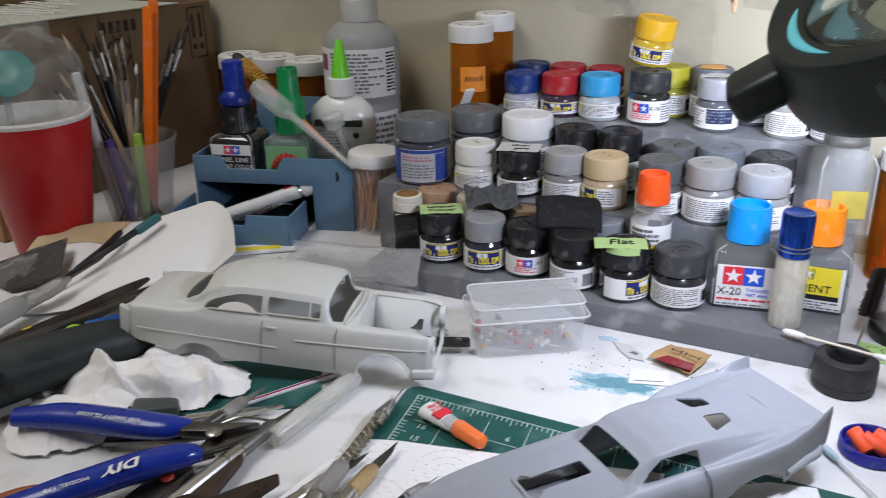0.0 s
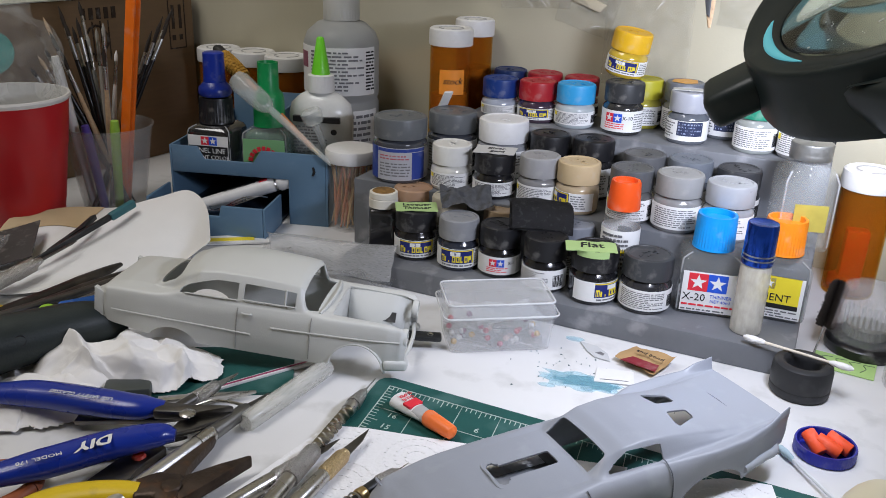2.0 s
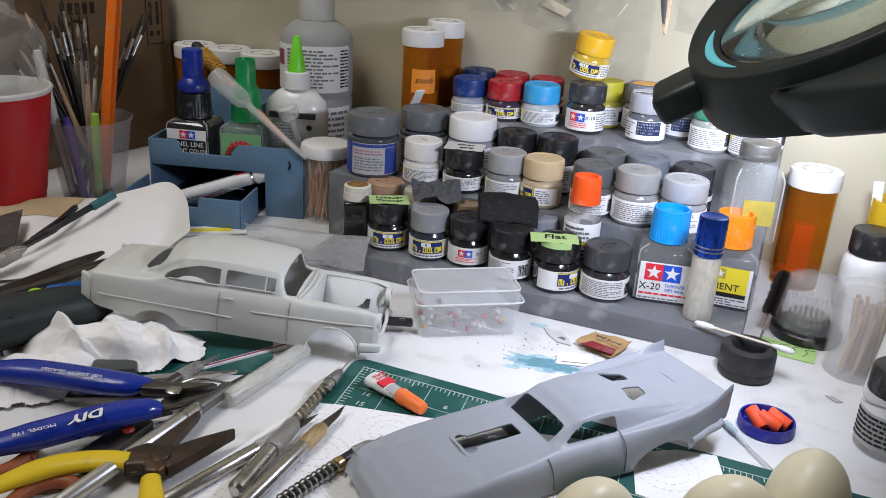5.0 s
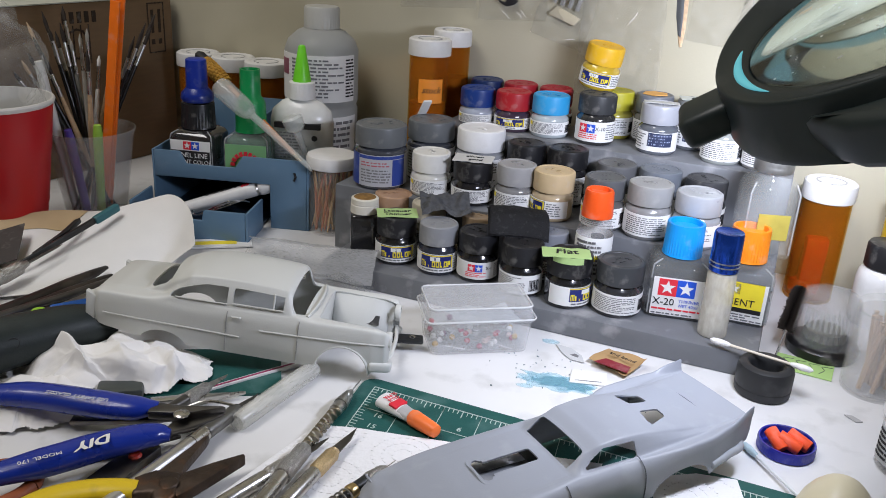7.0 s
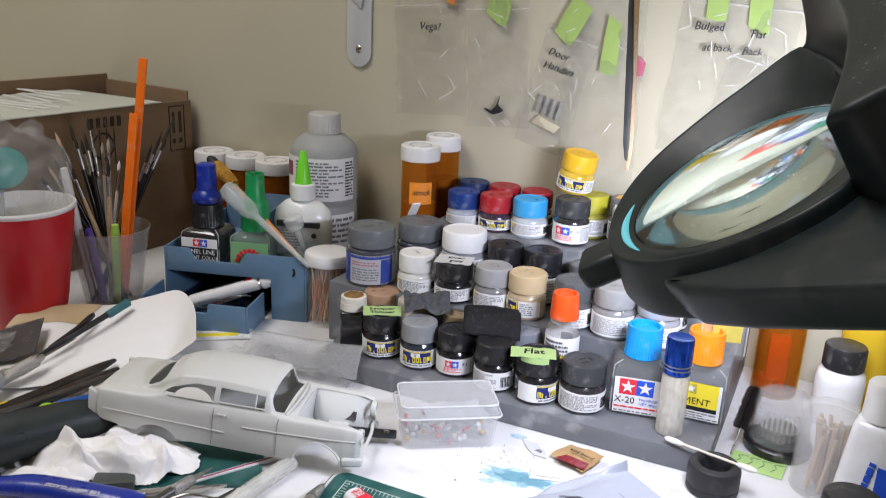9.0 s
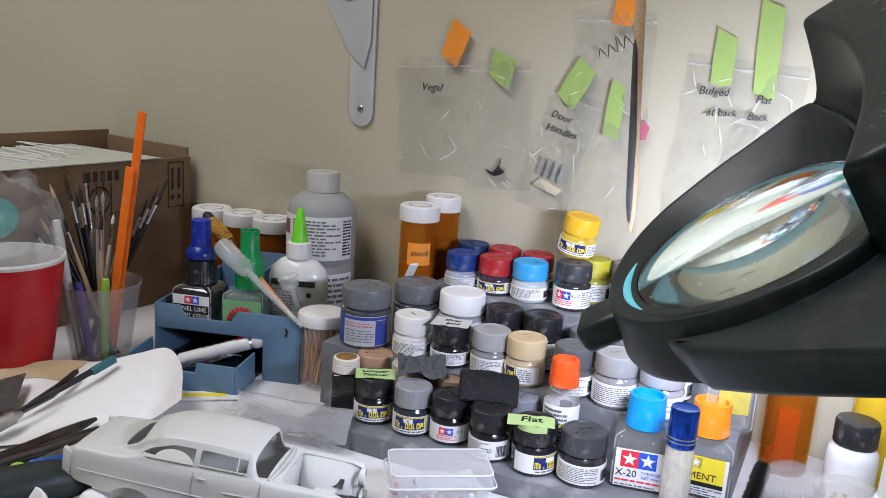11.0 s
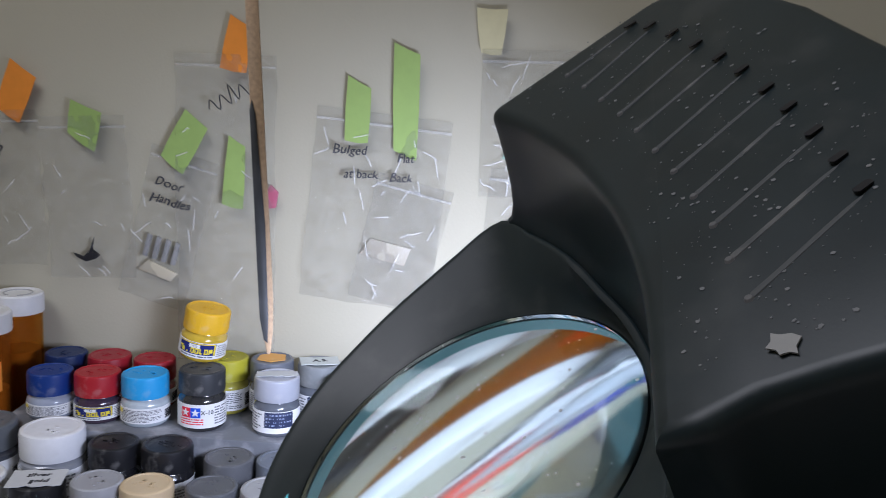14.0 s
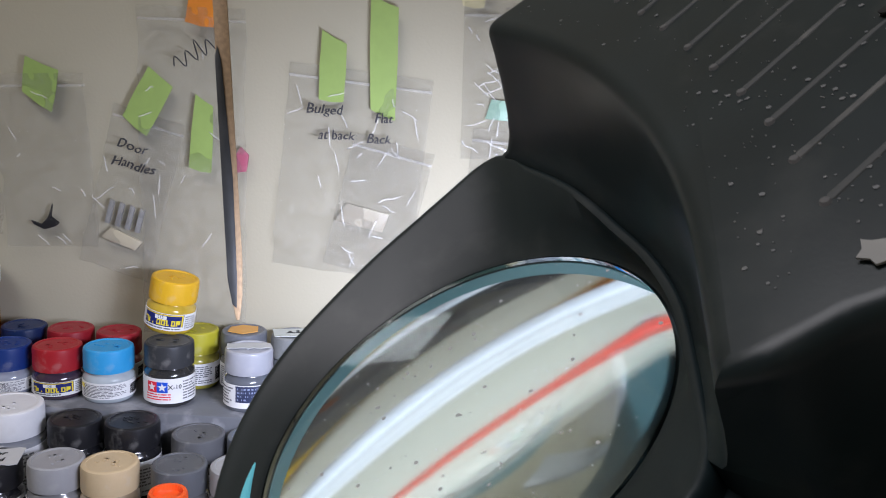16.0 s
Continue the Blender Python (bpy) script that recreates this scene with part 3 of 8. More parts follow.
# the rim's ridge round the lens: azimuth, then radius and height; it climbs towards the hood
RIDGE = [(-180, (.0665, .0030)), (-170, (.0660, .0030)), (-158, (.0602, .0035)), (-146, (.0565, .0040)), (-131, (.0552, .0055)), (-116, (.0547, .0080)), (-99, (.0554, .0110)), (-83, (.0604, .0140)), (-64, (.0718, .0160)), (-54, (.0827, .0168)),
         (-40, (.0765, .0135)), (-30, (.0725, .0115)), (-8, (.0672, .0086)), (12, (.0662, .0065)), (40, (.0655, .0033)), (60, (.0650, .0012)), (90, (.0635, .0002)), (128, (.0588, .0000)), (150, (.0600, .0010)), (180, (.0665, .0030))]
bm = bmesh.new()
rings = []
for i in range(120):
    az = -180 + 3 * i
    ro, zo = blend_table(RIDGE, az)
    foot_r = max(.0690, ro + .0015)
    prof = [(.0505, -.018), (.0519, -.0085), (.0521, -.0006), (.0533, .0003), (.0533 + (ro - .0533) * .45, zo * .40), (ro - .0022, zo - .0008), (ro - .0008, zo - .0001), (ro, zo - .0003), (ro + .0008, zo - .0014),
            (ro + .0012, zo - .0035), (ro * .45 + foot_r * .55, -.0120), (foot_r, -.0202), (foot_r - .0006, -.0228), (.0640, -.0246), (.0560, -.0220)]
    rings.append([bm.verts.new((*polar(r, az), z)) for r, z in prof])
for a, b in zip(rings, rings[1:] + rings[:1]):
    for k in range(len(a)):
        j = (k + 1) % len(a)
        bm.faces.new((a[k], b[k], b[j], a[j]))
bmesh.ops.recalc_face_normals(bm, faces=bm.faces)
part("bezel_ring", bm, LAMP_BLACK, lamp, sharp=50)
# unseen reflector, added to brighten the lens; its teal stands in for lamp light
part("added_reflector", lathe([(.0532, -.0190), (.0532, -.0215), (.0555, -.0280), (.0600, -.0312), (.0668, -.0335), (.0672, -.0325), (.0606, -.0300), (.0564, -.0268), (.0540, -.0205), (.0538, -.0190), (.0532, -.0190)], 96), mat("teal_lit_reflector", (.42, .74, .74), .3, vary=.04), lamp, m=pose(0, 0, .0125) @ Matrix.Diagonal((.985, .985, 1, 1)))
# teal reflection on the rim's inner slope, put in as a glowing arc
part("rim_reflection", tube([(*polar(.0562, a), .0004) for a in range(41, 100, 3)], .0014, 12, radii=[.0019 * math.sin(math.pi * (k + .6) / 20.2) for k in range(20)], flat=.6), glow("reflection_glow", (.13, .48, .53), .42), lamp, "teal reflection on the rim beside the lens, drawn as a glowing arc")
# unseen glowing ring, added inside the bezel so the lens shows teal
part("glow_ring", lathe([(.0498, -.0186), (.0501, -.0186), (.0510, -.0090), (.0507, -.0090), (.0498, -.0186)], 96), glow("glow_ring", (.28, .50, .52), .24), lamp, "unseen glowing ring below the lens, added to tint it teal")
# biconvex glass, edge held by the bezel
LR, LB = .0514, .0074
prof = []
for k in range(13):
    r = LR * k / 12
    prof.append((r, LB * (1 - (r / LR) ** 2) - 0.0004))
for k in range(12, -1, -1):
    r = LR * k / 12
    prof.append((r, -.0070 - LB * (1 - (r / LR) ** 2)))
part("lens", lathe(prof, 96), LENS, lamp, "thick clear magnifying glass", sharp=60)

# hood: concave wall round the lens, sloping vented top
INNER = [(.0318, -.0722), (.0125, -.0693), (-.0120, -.0620), (-.0313, -.0531), (-.0450, -.0447), (-.0569, -.0354), (-.0666, -.0261), (-.0758, -.0156), (-.0845, -.0055)]
FOOT = [(.0491, -.0668, .0165), (.0310, -.0648, .0158), (.0072, -.0604, .0138), (-.0087, -.0550, .0108), (-.0240, -.0495, .0078), (-.0367, -.0416, .0053), (-.0468, -.0322, .0038), (-.0560, -.0228, .0033), (-.0650, -.0120, .0030)]
OUTER = [(-.0900, -.0110), (-.0955, -.0201), (-.1040, -.0285), (-.1280, -.0500), (-.1200, -.0790), (-.0800, -.0995), (-.0476, -.1163), (-.0289, -.1231), (-.0063, -.1294), (.0050, -.1195)]


def hood_top(x, y):
    return .0421 + .0763 * x - .152 * y


bm = bmesh.new()
inner = [Vector((p.x, p.y, hood_top(p.x, p.y))) for p in smooth_line([(*q, 0) for q in INNER], 4)]
foot = smooth_line(FOOT, 4)
cols = []
for p, q in zip(inner, foot):
    col = [bm.verts.new((q.x, q.y, -.004))]
    for k in (0, .14, .30, .48, .68, .86, 1):
        xy = q.lerp(p, k ** .72)
        col.append(bm.verts.new((xy.x, xy.y, q.z + (p.z - q.z) * k ** 1.4)))
    cols.append(col)
for (x, y) in OUTER:
    z1 = hood_top(x, y)
    cols.append([bm.verts.new((x, y, -.004 + (z1 + .004) * k)) for k in (0, .15, .3, .45, .6, .75, .9, 1)])
for i in range(len(cols)):
    c, d = cols[i], cols[(i + 1) % len(cols)]
    for k in range(len(c) - 1):
        bm.faces.new((c[k], d[k], d[k + 1], c[k + 1]))
bm.faces.new([c[-1] for c in cols])
bm.faces.new([c[0] for c in cols][::-1])
bmesh.ops.recalc_face_normals(bm, faces=bm.faces)
edges = [e for e in bm.edges if all(v.co.z > hood_top(v.co.x, v.co.y) - 1e-5 for v in e.verts) and len(e.link_faces) == 2 and e.calc_face_angle() > .3]
corner = [cols[0], *cols[len(inner):]]
edges += [e for v in corner for e in bm.edges if all(w in v for w in e.verts)]
bmesh.ops.bevel(bm, geom=list(set(edges)), offset=.0030, segments=4, profile=0.5, affect="EDGES")
part("hood", bm, LAMP_BLACK, lamp, sharp=40)
bm = slab([(.0440, -.0700), *OUTER[::-1][:-3], (-.1500, -.0350), (-.1450, .0020), (-.1118, .0224), (-.0955, .0322), (-.0739, .0450), (-.0514, .0560), *[polar(.0640, a) for a in range(115, 302, 6)]], -.0232, -.0035)
bmesh.ops.bevel(bm, geom=[e for e in bm.edges if len(e.link_faces) == 2 and e.calc_face_angle() > 0.55], offset=.004, segments=3, profile=0.5, affect="EDGES")
part("lower_housing", bm, LAMP_BLACK, lamp, sharp=30)
# vent ribs over the hood's top, a dark slot at the back end of each
RIB_A = [(.0111, -.0886), (.0007, -.0846), (-.0094, -.0804), (-.0196, -.0761), (-.0290, -.0715), (-.0388, -.0661), (-.0480, -.0611), (-.0573, -.0556), (-.0663, -.0497), (-.0746, -.0429), (-.0832, -.0363)]
RIB_B = [(.0020, -.1100), (-.0056, -.1095), (-.0158, -.1064), (-.0266, -.1022), (-.0369, -.0977), (-.0460, -.0935), (-.0560, -.0881), (-.0646, -.0830), (-.0739, -.0769), (-.0824, -.0710), (-.0905, -.0650)]
rs = random.Random(31)
for a, b in zip(RIB_A, RIB_B):
    run = [(a[0] + (b[0] - a[0]) * q, a[1] + (b[1] - a[1]) * q) for q in (0, .04, .2, .4, .6, .8, 1)]
    part("vent_rib", tube([(x, y, hood_top(x, y) - .0003) for x, y in run], .0008, 8, radii=[.0003, .0010, .00085, .0008, .0008, .0007, .0003], flat=.7), plastic((.085, .09, .092), .7), lamp)
    part("rib_end", lathe([(0, .0006), (.0007, .0004), (.0010, -.0002), (0, -.0002)], 12), plastic((.14, .14, .14), .85), lamp, m=pose(a[0], a[1], hood_top(*a)))
    x, y = run[6]
    part("vent_slot", slab([(-.0016, -.0009), (.0016, -.0009), (.0020, .0000), (.0016, .0009), (-.0016, .0009), (-.0020, 0)], 0, .0003), INKB, lamp, m=pose(x + .0012, y + .0010, hood_top(x, y) + .0004, 0, 0, math.degrees(math.atan2(b[1] - a[1], b[0] - a[0]))))
bm = slab([(-.0024, -.0016), (-.0008, -.0021), (.0012, -.0017), (.0026, -.0019), (.0022, -.0002), (.0027, .0012), (.0010, .0014), (.0002, .0023), (-.0012, .0016), (-.0026, .0018), (-.0020, .0004)], 0, .0004)
part("paint_fleck", bm, plastic((0.34, 0.34, 0.33), 0.8), lamp, m=pose(-.0945, -.0297, hood_top(-.0945, -.0297) + .0005, -8.6, -4.4, 20))


def dust(name, n, seed, place, colour):
    """Fine pale dust lying on a face; place gives a point or None."""
    rng = random.Random(seed)
    bm = bmesh.new()
    for _ in range(n):
        p = place(rng)
        if p is None:
            continue
        r = rng.choice((.00012, .00016, .00016, .0002, .0003, .0005))
        join(bm, slab([(r * math.cos(c) * rng.uniform(.6, 1.4), r * math.sin(c)) for c in (0, 1.2, 2.5, 3.8, 5.0)], 0, .0001), pose(*p))
    tagged(part(name, bm, plastic(colour, .9), lamp), kind="stuff")


def on_lens(rng):
    q, a = .050 * math.sqrt(rng.random()), rng.uniform(0, 6.283)
    return q * math.cos(a), q * math.sin(a), LB * (1 - (q / LR) ** 2) - .0003


def on_hood(rng):
    k, q = rng.random(), rng.random()
    a, b = INNER[int(k * 8)], INNER[int(k * 8) + 1]
    f = k * 8 % 1
    x, y = a[0] + (b[0] - a[0]) * f - .004 - .045 * q * .45, a[1] + (b[1] - a[1]) * f - .004 - .045 * q
    if x < -.085 and y > -.034 or y < -.112:
        return None
    return x, y, hood_top(x, y)


dust("lens_dust", 170, 77, on_lens, (.62, .63, .63))
dust("hood_dust", 420, 78, on_hood, (.20, .205, .21))
part("tab", box(-.012, .011, -.013, .010, -.014, .000, .004, 3), LAMP_BLACK, lamp, m=pose(*polar(.0755, 64), -.0050, 0, 0, 64 - 90))
inv = LAMP.inverted()
part("arm", tube(smooth_line([(-.11, -.06, .02), *[inv @ Vector(p) for p in ((.48, .52, .36), (.72, .60, .30), (.86, .70, .12), (.88, .74, .03), (.88, .74, .0))]]), .011, 16), LAMP_BLACK, lamp)
part("clamp", box(-.03, .03, -.03, .03, 0, .03, .004, 2), LAMP_BLACK, lamp, m=inv @ pose(.88, .74, 0))

# ---- model car bodies ----
def shell(nu, nv, surf, hole, thick=0.0012):
    """A moulded skin: surf(u, v) gives the place, hole(p, u, v) is positive inside an opening; the openings' rims are drawn true."""
    def inside(u, v):
        return hole(surf(u, v), u, v) > 0
    uv = [[(i / nu, j / nv) for j in range(nv + 1)] for i in range(nu + 1)]
    ins = [[inside(*uv[i][j]) for j in range(nv + 1)] for i in range(nu + 1)]
    deep = [[False] * (nv + 1) for _ in range(nu + 1)]
    for i in range(nu + 1):
        for j in range(nv + 1):
            if not ins[i][j]:
                continue
            near = [(a, b) for a, b in ((i + 1, j), (i - 1, j), (i, j + 1), (i, j - 1)) if 0 <= a <= nu and 0 <= b <= nv and not ins[a][b]]
            if not near:
                deep[i][j] = True
                continue
            p, q = (i / nu, j / nv), (near[0][0] / nu, near[0][1] / nv)
            for _ in range(14):
                c = ((p[0] + q[0]) / 2, (p[1] + q[1]) / 2)
                if inside(*c):
                    p = c
                else:
                    q = c
            uv[i][j] = q
    bm = bmesh.new()
    vs = {}
    for i in range(nu + 1):
        for j in range(nv + 1):
            if not deep[i][j]:
                vs[i, j] = bm.verts.new(surf(*uv[i][j]))
    for i in range(nu):
        for j in range(nv):
            k = [(i, j), (i + 1, j), (i + 1, j + 1), (i, j + 1)]
            if all(c in vs for c in k) and not all(ins[a][b] for a, b in k):
                bm.faces.new([vs[c] for c in k])
    bmesh.ops.remove_doubles(bm, verts=bm.verts, dist=0.00002)
    bmesh.ops.recalc_face_normals(bm, faces=bm.faces)
    r = bmesh.ops.solidify(bm, geom=bm.faces[:], thickness=thick)
    bmesh.ops.recalc_face_normals(bm, faces=bm.faces)
    return bm


def lerp_table(t, x):
    for (a, va), (b, vb) in zip(t, t[1:]):
        if x <= b:
            k = (x - a) / (b - a) if b > a else 0
            k = min(1, max(0, k))
            k = k * k * (3 - 2 * k) * 0.5 + k * 0.5
            return va + (vb - va) * k
    return t[-1][1]


def rounded(px, pz, x0, x1, z0, z1, r):
    """Positive inside a rounded rectangle."""
    cx, cz = (x0 + x1) / 2, (z0 + z1) / 2
    dx, dz = abs(px - cx) - (x1 - x0) / 2 + r, abs(pz - cz) - (z1 - z0) / 2 + r
    return r - math.hypot(max(dx, 0), max(dz, 0)) - min(max(dx, dz), 0)


def car_shell(x0, x1, nu, ctrl, per, hole, thick=0.0011):
    """A car body lofted along x: ctrl(x) gives the half-section from the sill up to the centre line; hole(p, s) is told the place along it."""
    n = len(ctrl(x0)) - 1

    def surf(u, v):
        x = x0 + (x1 - x0) * u
        s = (1 - abs(2 * v - 1)) * n
        c = ctrl(x)
        i = min(int(s), n - 1)
        t = s - i
        g = [c[max(i - 1, 0)], c[i], c[i + 1], c[i + 2] if i + 2 <= n else (-c[n - 1][0], c[n - 1][1])]
        y, z = (0.5 * (2 * g[1][k] + (g[2][k] - g[0][k]) * t + (2 * g[0][k] - 5 * g[1][k] + 4 * g[2][k] - g[3][k]) * t * t + (3 * g[1][k] - g[0][k] - 3 * g[2][k] + g[3][k]) * t ** 3) for k in (0, 1))
        return Vector((x, -y if v < .5 else y, z))

    return shell(nu, 2 * n * per, surf, lambda p, u, v: hole(p, (1 - abs(2 * v - 1)) * n), thick)


def sedan_body():
    width = [(-.003, .0300), (.004, .0345), (.03, .0366), (.09, .0372), (.15, .0370), (.188, .0358), (.197, .0342), (.2005, .0318)]
    sill = [(-.003, .013), (.01, .0095), (.03, .0070), (.07, .0050), (.15, .0035), (.19, .0055), (.2005, .0080)]
    belt = [(-.003, .0318), (.002, .0338), (.012, .0342), (.05, .0348), (.070, .0336), (.085, .0345), (.14, .0347), (.185, .0347), (.197, .0335), (.2005, .0300)]
    deck = [(-.003, .0270), (-.001, .0325), (.003, .0362), (.015, .0380), (.035, .0378), (.1425, .0372), (.152, .0362), (.190, .0345), (.2005, .0305)]
    crown = [(.031, 0), (.036, .0035), (.044, .0102), (.051, .0152), (.060, .0185), (.075, .0206), (.095, .0207), (.115, .0195), (.127, .0178), (.1315, .0163), (.1425, .0003), (.144, 0)]
    edge = [(.034, 0), (.044, .0040), (.056, .0110), (.066, .0147), (.080, .0160), (.100, .0160), (.123, .0150), (.1300, .0142), (.1330, .0118), (.1372, .0003), (.138, 0)]

    def ctrl(x):
        w, zs, zb, zd = (lerp_table(t, x) for t in (width, sill, belt, deck))
        hc, he = lerp_table(crown, x), lerp_table(edge, x)
        g = min(1, max(0, he / .014)) ** .75
        cabin = 1 if .052 < x < .134 else max(0, 1 - max(.052 - x, x - .134) / .016)
        H = zb - zs
        p5 = (w * .84 + (.0340 - w * .84) * cabin, zb + (zd - zb) * (.45 + .25 * cabin) + .0004 * cabin)
        ye = w * .70 + (.0290 - w * .70) * g
        ye = max(ye, .0258 + (.0290 - .0258) * g)
        ze = (zd - .0010) * (1 - g) + g * (.0352 + he)
        zc = zd + hc
        return [(w * .955, zs), (w * .992, zs + H * .30), (w * 1.0, zs + H * .60), (w * .990, zs + H * .85), (w * .950, zb), p5, ((p5[0] + ye) / 2 + .0006 * g, (p5[1] + ze) / 2), (ye, ze),
                (ye * .90, ze + (zc - ze) * .42), (ye * .52, ze + (zc - ze) * .84), (0, zc)]

    def hole(p, q):
        h = -1.0
        if q < 4:
            h = max(h, .0178 - math.hypot(p.x - .1700, (p.z - .0030)), .0118 - math.hypot((p.x - .0485) * .72, p.z - .0020))
        if 4.6 < q < 7.2:
            zt = .0488 - max(0, p.x - .100) * .045
            arch = .0380 + .0108 * math.sqrt(min(1, max(0, (p.x - .0522) / .024)))
            h = max(h, min(rounded(p.x, p.z, .0515, .0905, .0380, .0490, .0018), arch - p.z), min(rounded(p.x, p.z, .0943, .1283, .0380, .0492, .0018), zt - p.z))
        if q > 6.3:
            h = max(h, rounded(p.x, p.y, .1328, .1418, -.0300, .0300, .002), rounded(p.x, p.y, .0355, .0505, -.0245, .0245, .005))
        if q > 5.3:
            h = max(h, rounded(p.x, p.y, .1510, .2150, -.0272, .0272, .003))
        return h

    return car_shell(-.003, .2005, 170, ctrl, 5, hole)


SEDAN = pose(-0.369, 0.400, 0.0020, 0, 0, 22.7) @ pose(.1, 0.033, .012) @ pose(0, 0, 0, 0, 4, 0) @ pose(0, 0, 0, -4, 0, 0) @ pose(-.1, 0, -.006)
sedan = thing("model_car_body", SEDAN, "pale grey primed plastic sedan body without wheels or glass", "model car")
part("body_shell", sedan_body(), PRIMER_L, sedan, sharp=50)
GAP = mat("panel_gap", (0.30, 0.30, 0.29), .6)
for s in (-1, 1):
    part("window_post", tube([(.1215, s * .0338, .0374), (.1215, s * .0305, .0486)], .0007, 8), PRIMER_L, sedan)
    part("window_sill", tube([(.0560, s * .0341, .0384), (.0905, s * .0343, .0384)], .0005, 6), PRIMER_L, sedan)
    part("window_sill", tube([(.0943, s * .0343, .0392), (.1283, s * .0343, .0390)], .0005, 6), PRIMER_L, sedan)
    part("side_trim", tube(smooth_line([(.008, s * .0358, .0206), (.03, s * .0368, .0200), (.07, s * .0373, .0188), (.096, s * .0374, .0178), (.101, s * .0374, .0175)]), .00045, 6, flat=1.3), PRIMER_L, sedan)
    part("side_trim", tube(smooth_line([(.114, s * .0374, .0240), (.14, s * .0374, .0244), (.175, s * .0368, .0250), (.197, s * .0347, .0254)]), .00045, 6, flat=1.3), PRIMER_L, sedan)
    part("door_handle", tube([(.0950, s * .0372, .0312), (.0960, s * .0380, .0313), (.1005, s * .0380, .0313), (.1012, s * .0372, .0312)], .0006, 6), PRIMER_L, sedan)
    for gx in (.0915, .1395):
        part("door_gap", tube(smooth_line([(gx - .0004, s * .0360, .0062), (gx, s * .0371, .0150), (gx, s * .03735, .0220), (gx + .0002, s * .0370, .0300), (gx + .0004, s * .0356, .0342)]), .00028, 5), GAP, sedan)
    part("headlight_rim", lathe([(.0058, 0), (.0066, .002), (.0062, .004), (.0050, .004), (.0050, .001)], 24), PRIMER_L, sedan, m=pose(.1968, s * .0262, .0255, 0, 90, 0))
    part("tail_light", slab([(-.004, .010), (.002, .012), (.004, .030), (-.0035, .0335)], -.0022, .0022, .0008), PRIMER_L, sedan, m=pose(-.001, s * .0315, 0, 90, 0, 0))
    part("fender_lip", tube([(.1700 + .0180 * math.cos(radians(a)), s * .0366, .0030 + .0180 * math.sin(radians(a))) for a in range(8, 176, 8)], .0006, 6), PRIMER_L, sedan)
    part("inner_fender", tube([(.1700 + .0185 * math.cos(radians(a)), s * .0315, .0030 + .0185 * math.sin(radians(a))) for a in range(0, 181, 10)], .0046, 8, flat=.25), PRIMER_L, sedan)
for s in (-1, 1):
    bm = box(.1880, .2030, s * .0335 - .0040, s * .0335 + .0040, .0058, .0125, .0018, 3)
    for v in bm.verts:
        v.co.y *= 1 - .12 * max(0, (v.co.x - .195) / .008)
    part("bumper_end", bm, PRIMER_L, sedan)
part("front_valance", tube(smooth_line([(.1985, -.031, .0125), (.2005, -.015, .0115), (.2008, 0, .0112), (.2005, .015, .0115), (.1985, .031, .0125)]), .0014, 8), PRIMER_L, sedan)
part("rear_bumper", tube(smooth_line([(.003, -.0310, .013), (-.002, -.028, .013), (-.004, 0, .013), (-.002, .028, .013), (.003, .0310, .013)]), .0022, 10), PRIMER_L, sedan)
part("firewall", box(.1500, .1518, -.030, .030, .006, .0352, .0008), PRIMER_L, sedan)
for sd in (-1, 1):
    bm = bmesh.new()
    rows = []
    for i in range(25):
        x = .1520 + .0440 * i / 24
        swell = max(0, 1 - ((x - .1715) / .020) ** 2) ** .5
        rows.append([bm.verts.new((x, sd * (.0282 - (.0030 + .0085 * swell) * math.sin(v / 10 * math.pi / 2) ** 1.3), .0345 - .0045 * max(0, (x - .18) / .016) ** 2 - .0225 * (v / 10) ** 1.25)) for v in range(11)])
    for a, b in zip(rows, rows[1:]):
        for k in range(10):
            bm.faces.new((a[k], b[k], b[k + 1], a[k + 1]))
    bmesh.ops.recalc_face_normals(bm, faces=bm.faces)
    bmesh.ops.solidify(bm, geom=bm.faces[:], thickness=.0009)
    part("wheel_housing", bm, PRIMER_L, sedan)
part("battery_tray", box(.166, .182, .0100, .0180, .0130, .0142, .0004), PRIMER_L, sedan)
part("tray_slot", slab([(-.0050, -.0035), (.0050, -.0035), (.0050, .0035), (-.0050, .0035)], 0, .0004), plastic((.05, .05, .05)), sedan, m=pose(.1815, .0196, .0195, 62, 0, 0))
part("cowl_strip", tube(smooth_line([(.1440, -.0315, .0360), (.1465, -.015, .0378), (.1470, 0, .0382), (.1465, .015, .0378), (.1440, .0315, .0360)]), .0011, 8), PRIMER_L, sedan)
part("steering_bracket", box(.1520, .1550, -.018, -.012, .012, .026, .0012), plastic((.10, .10, .10)), sedan)


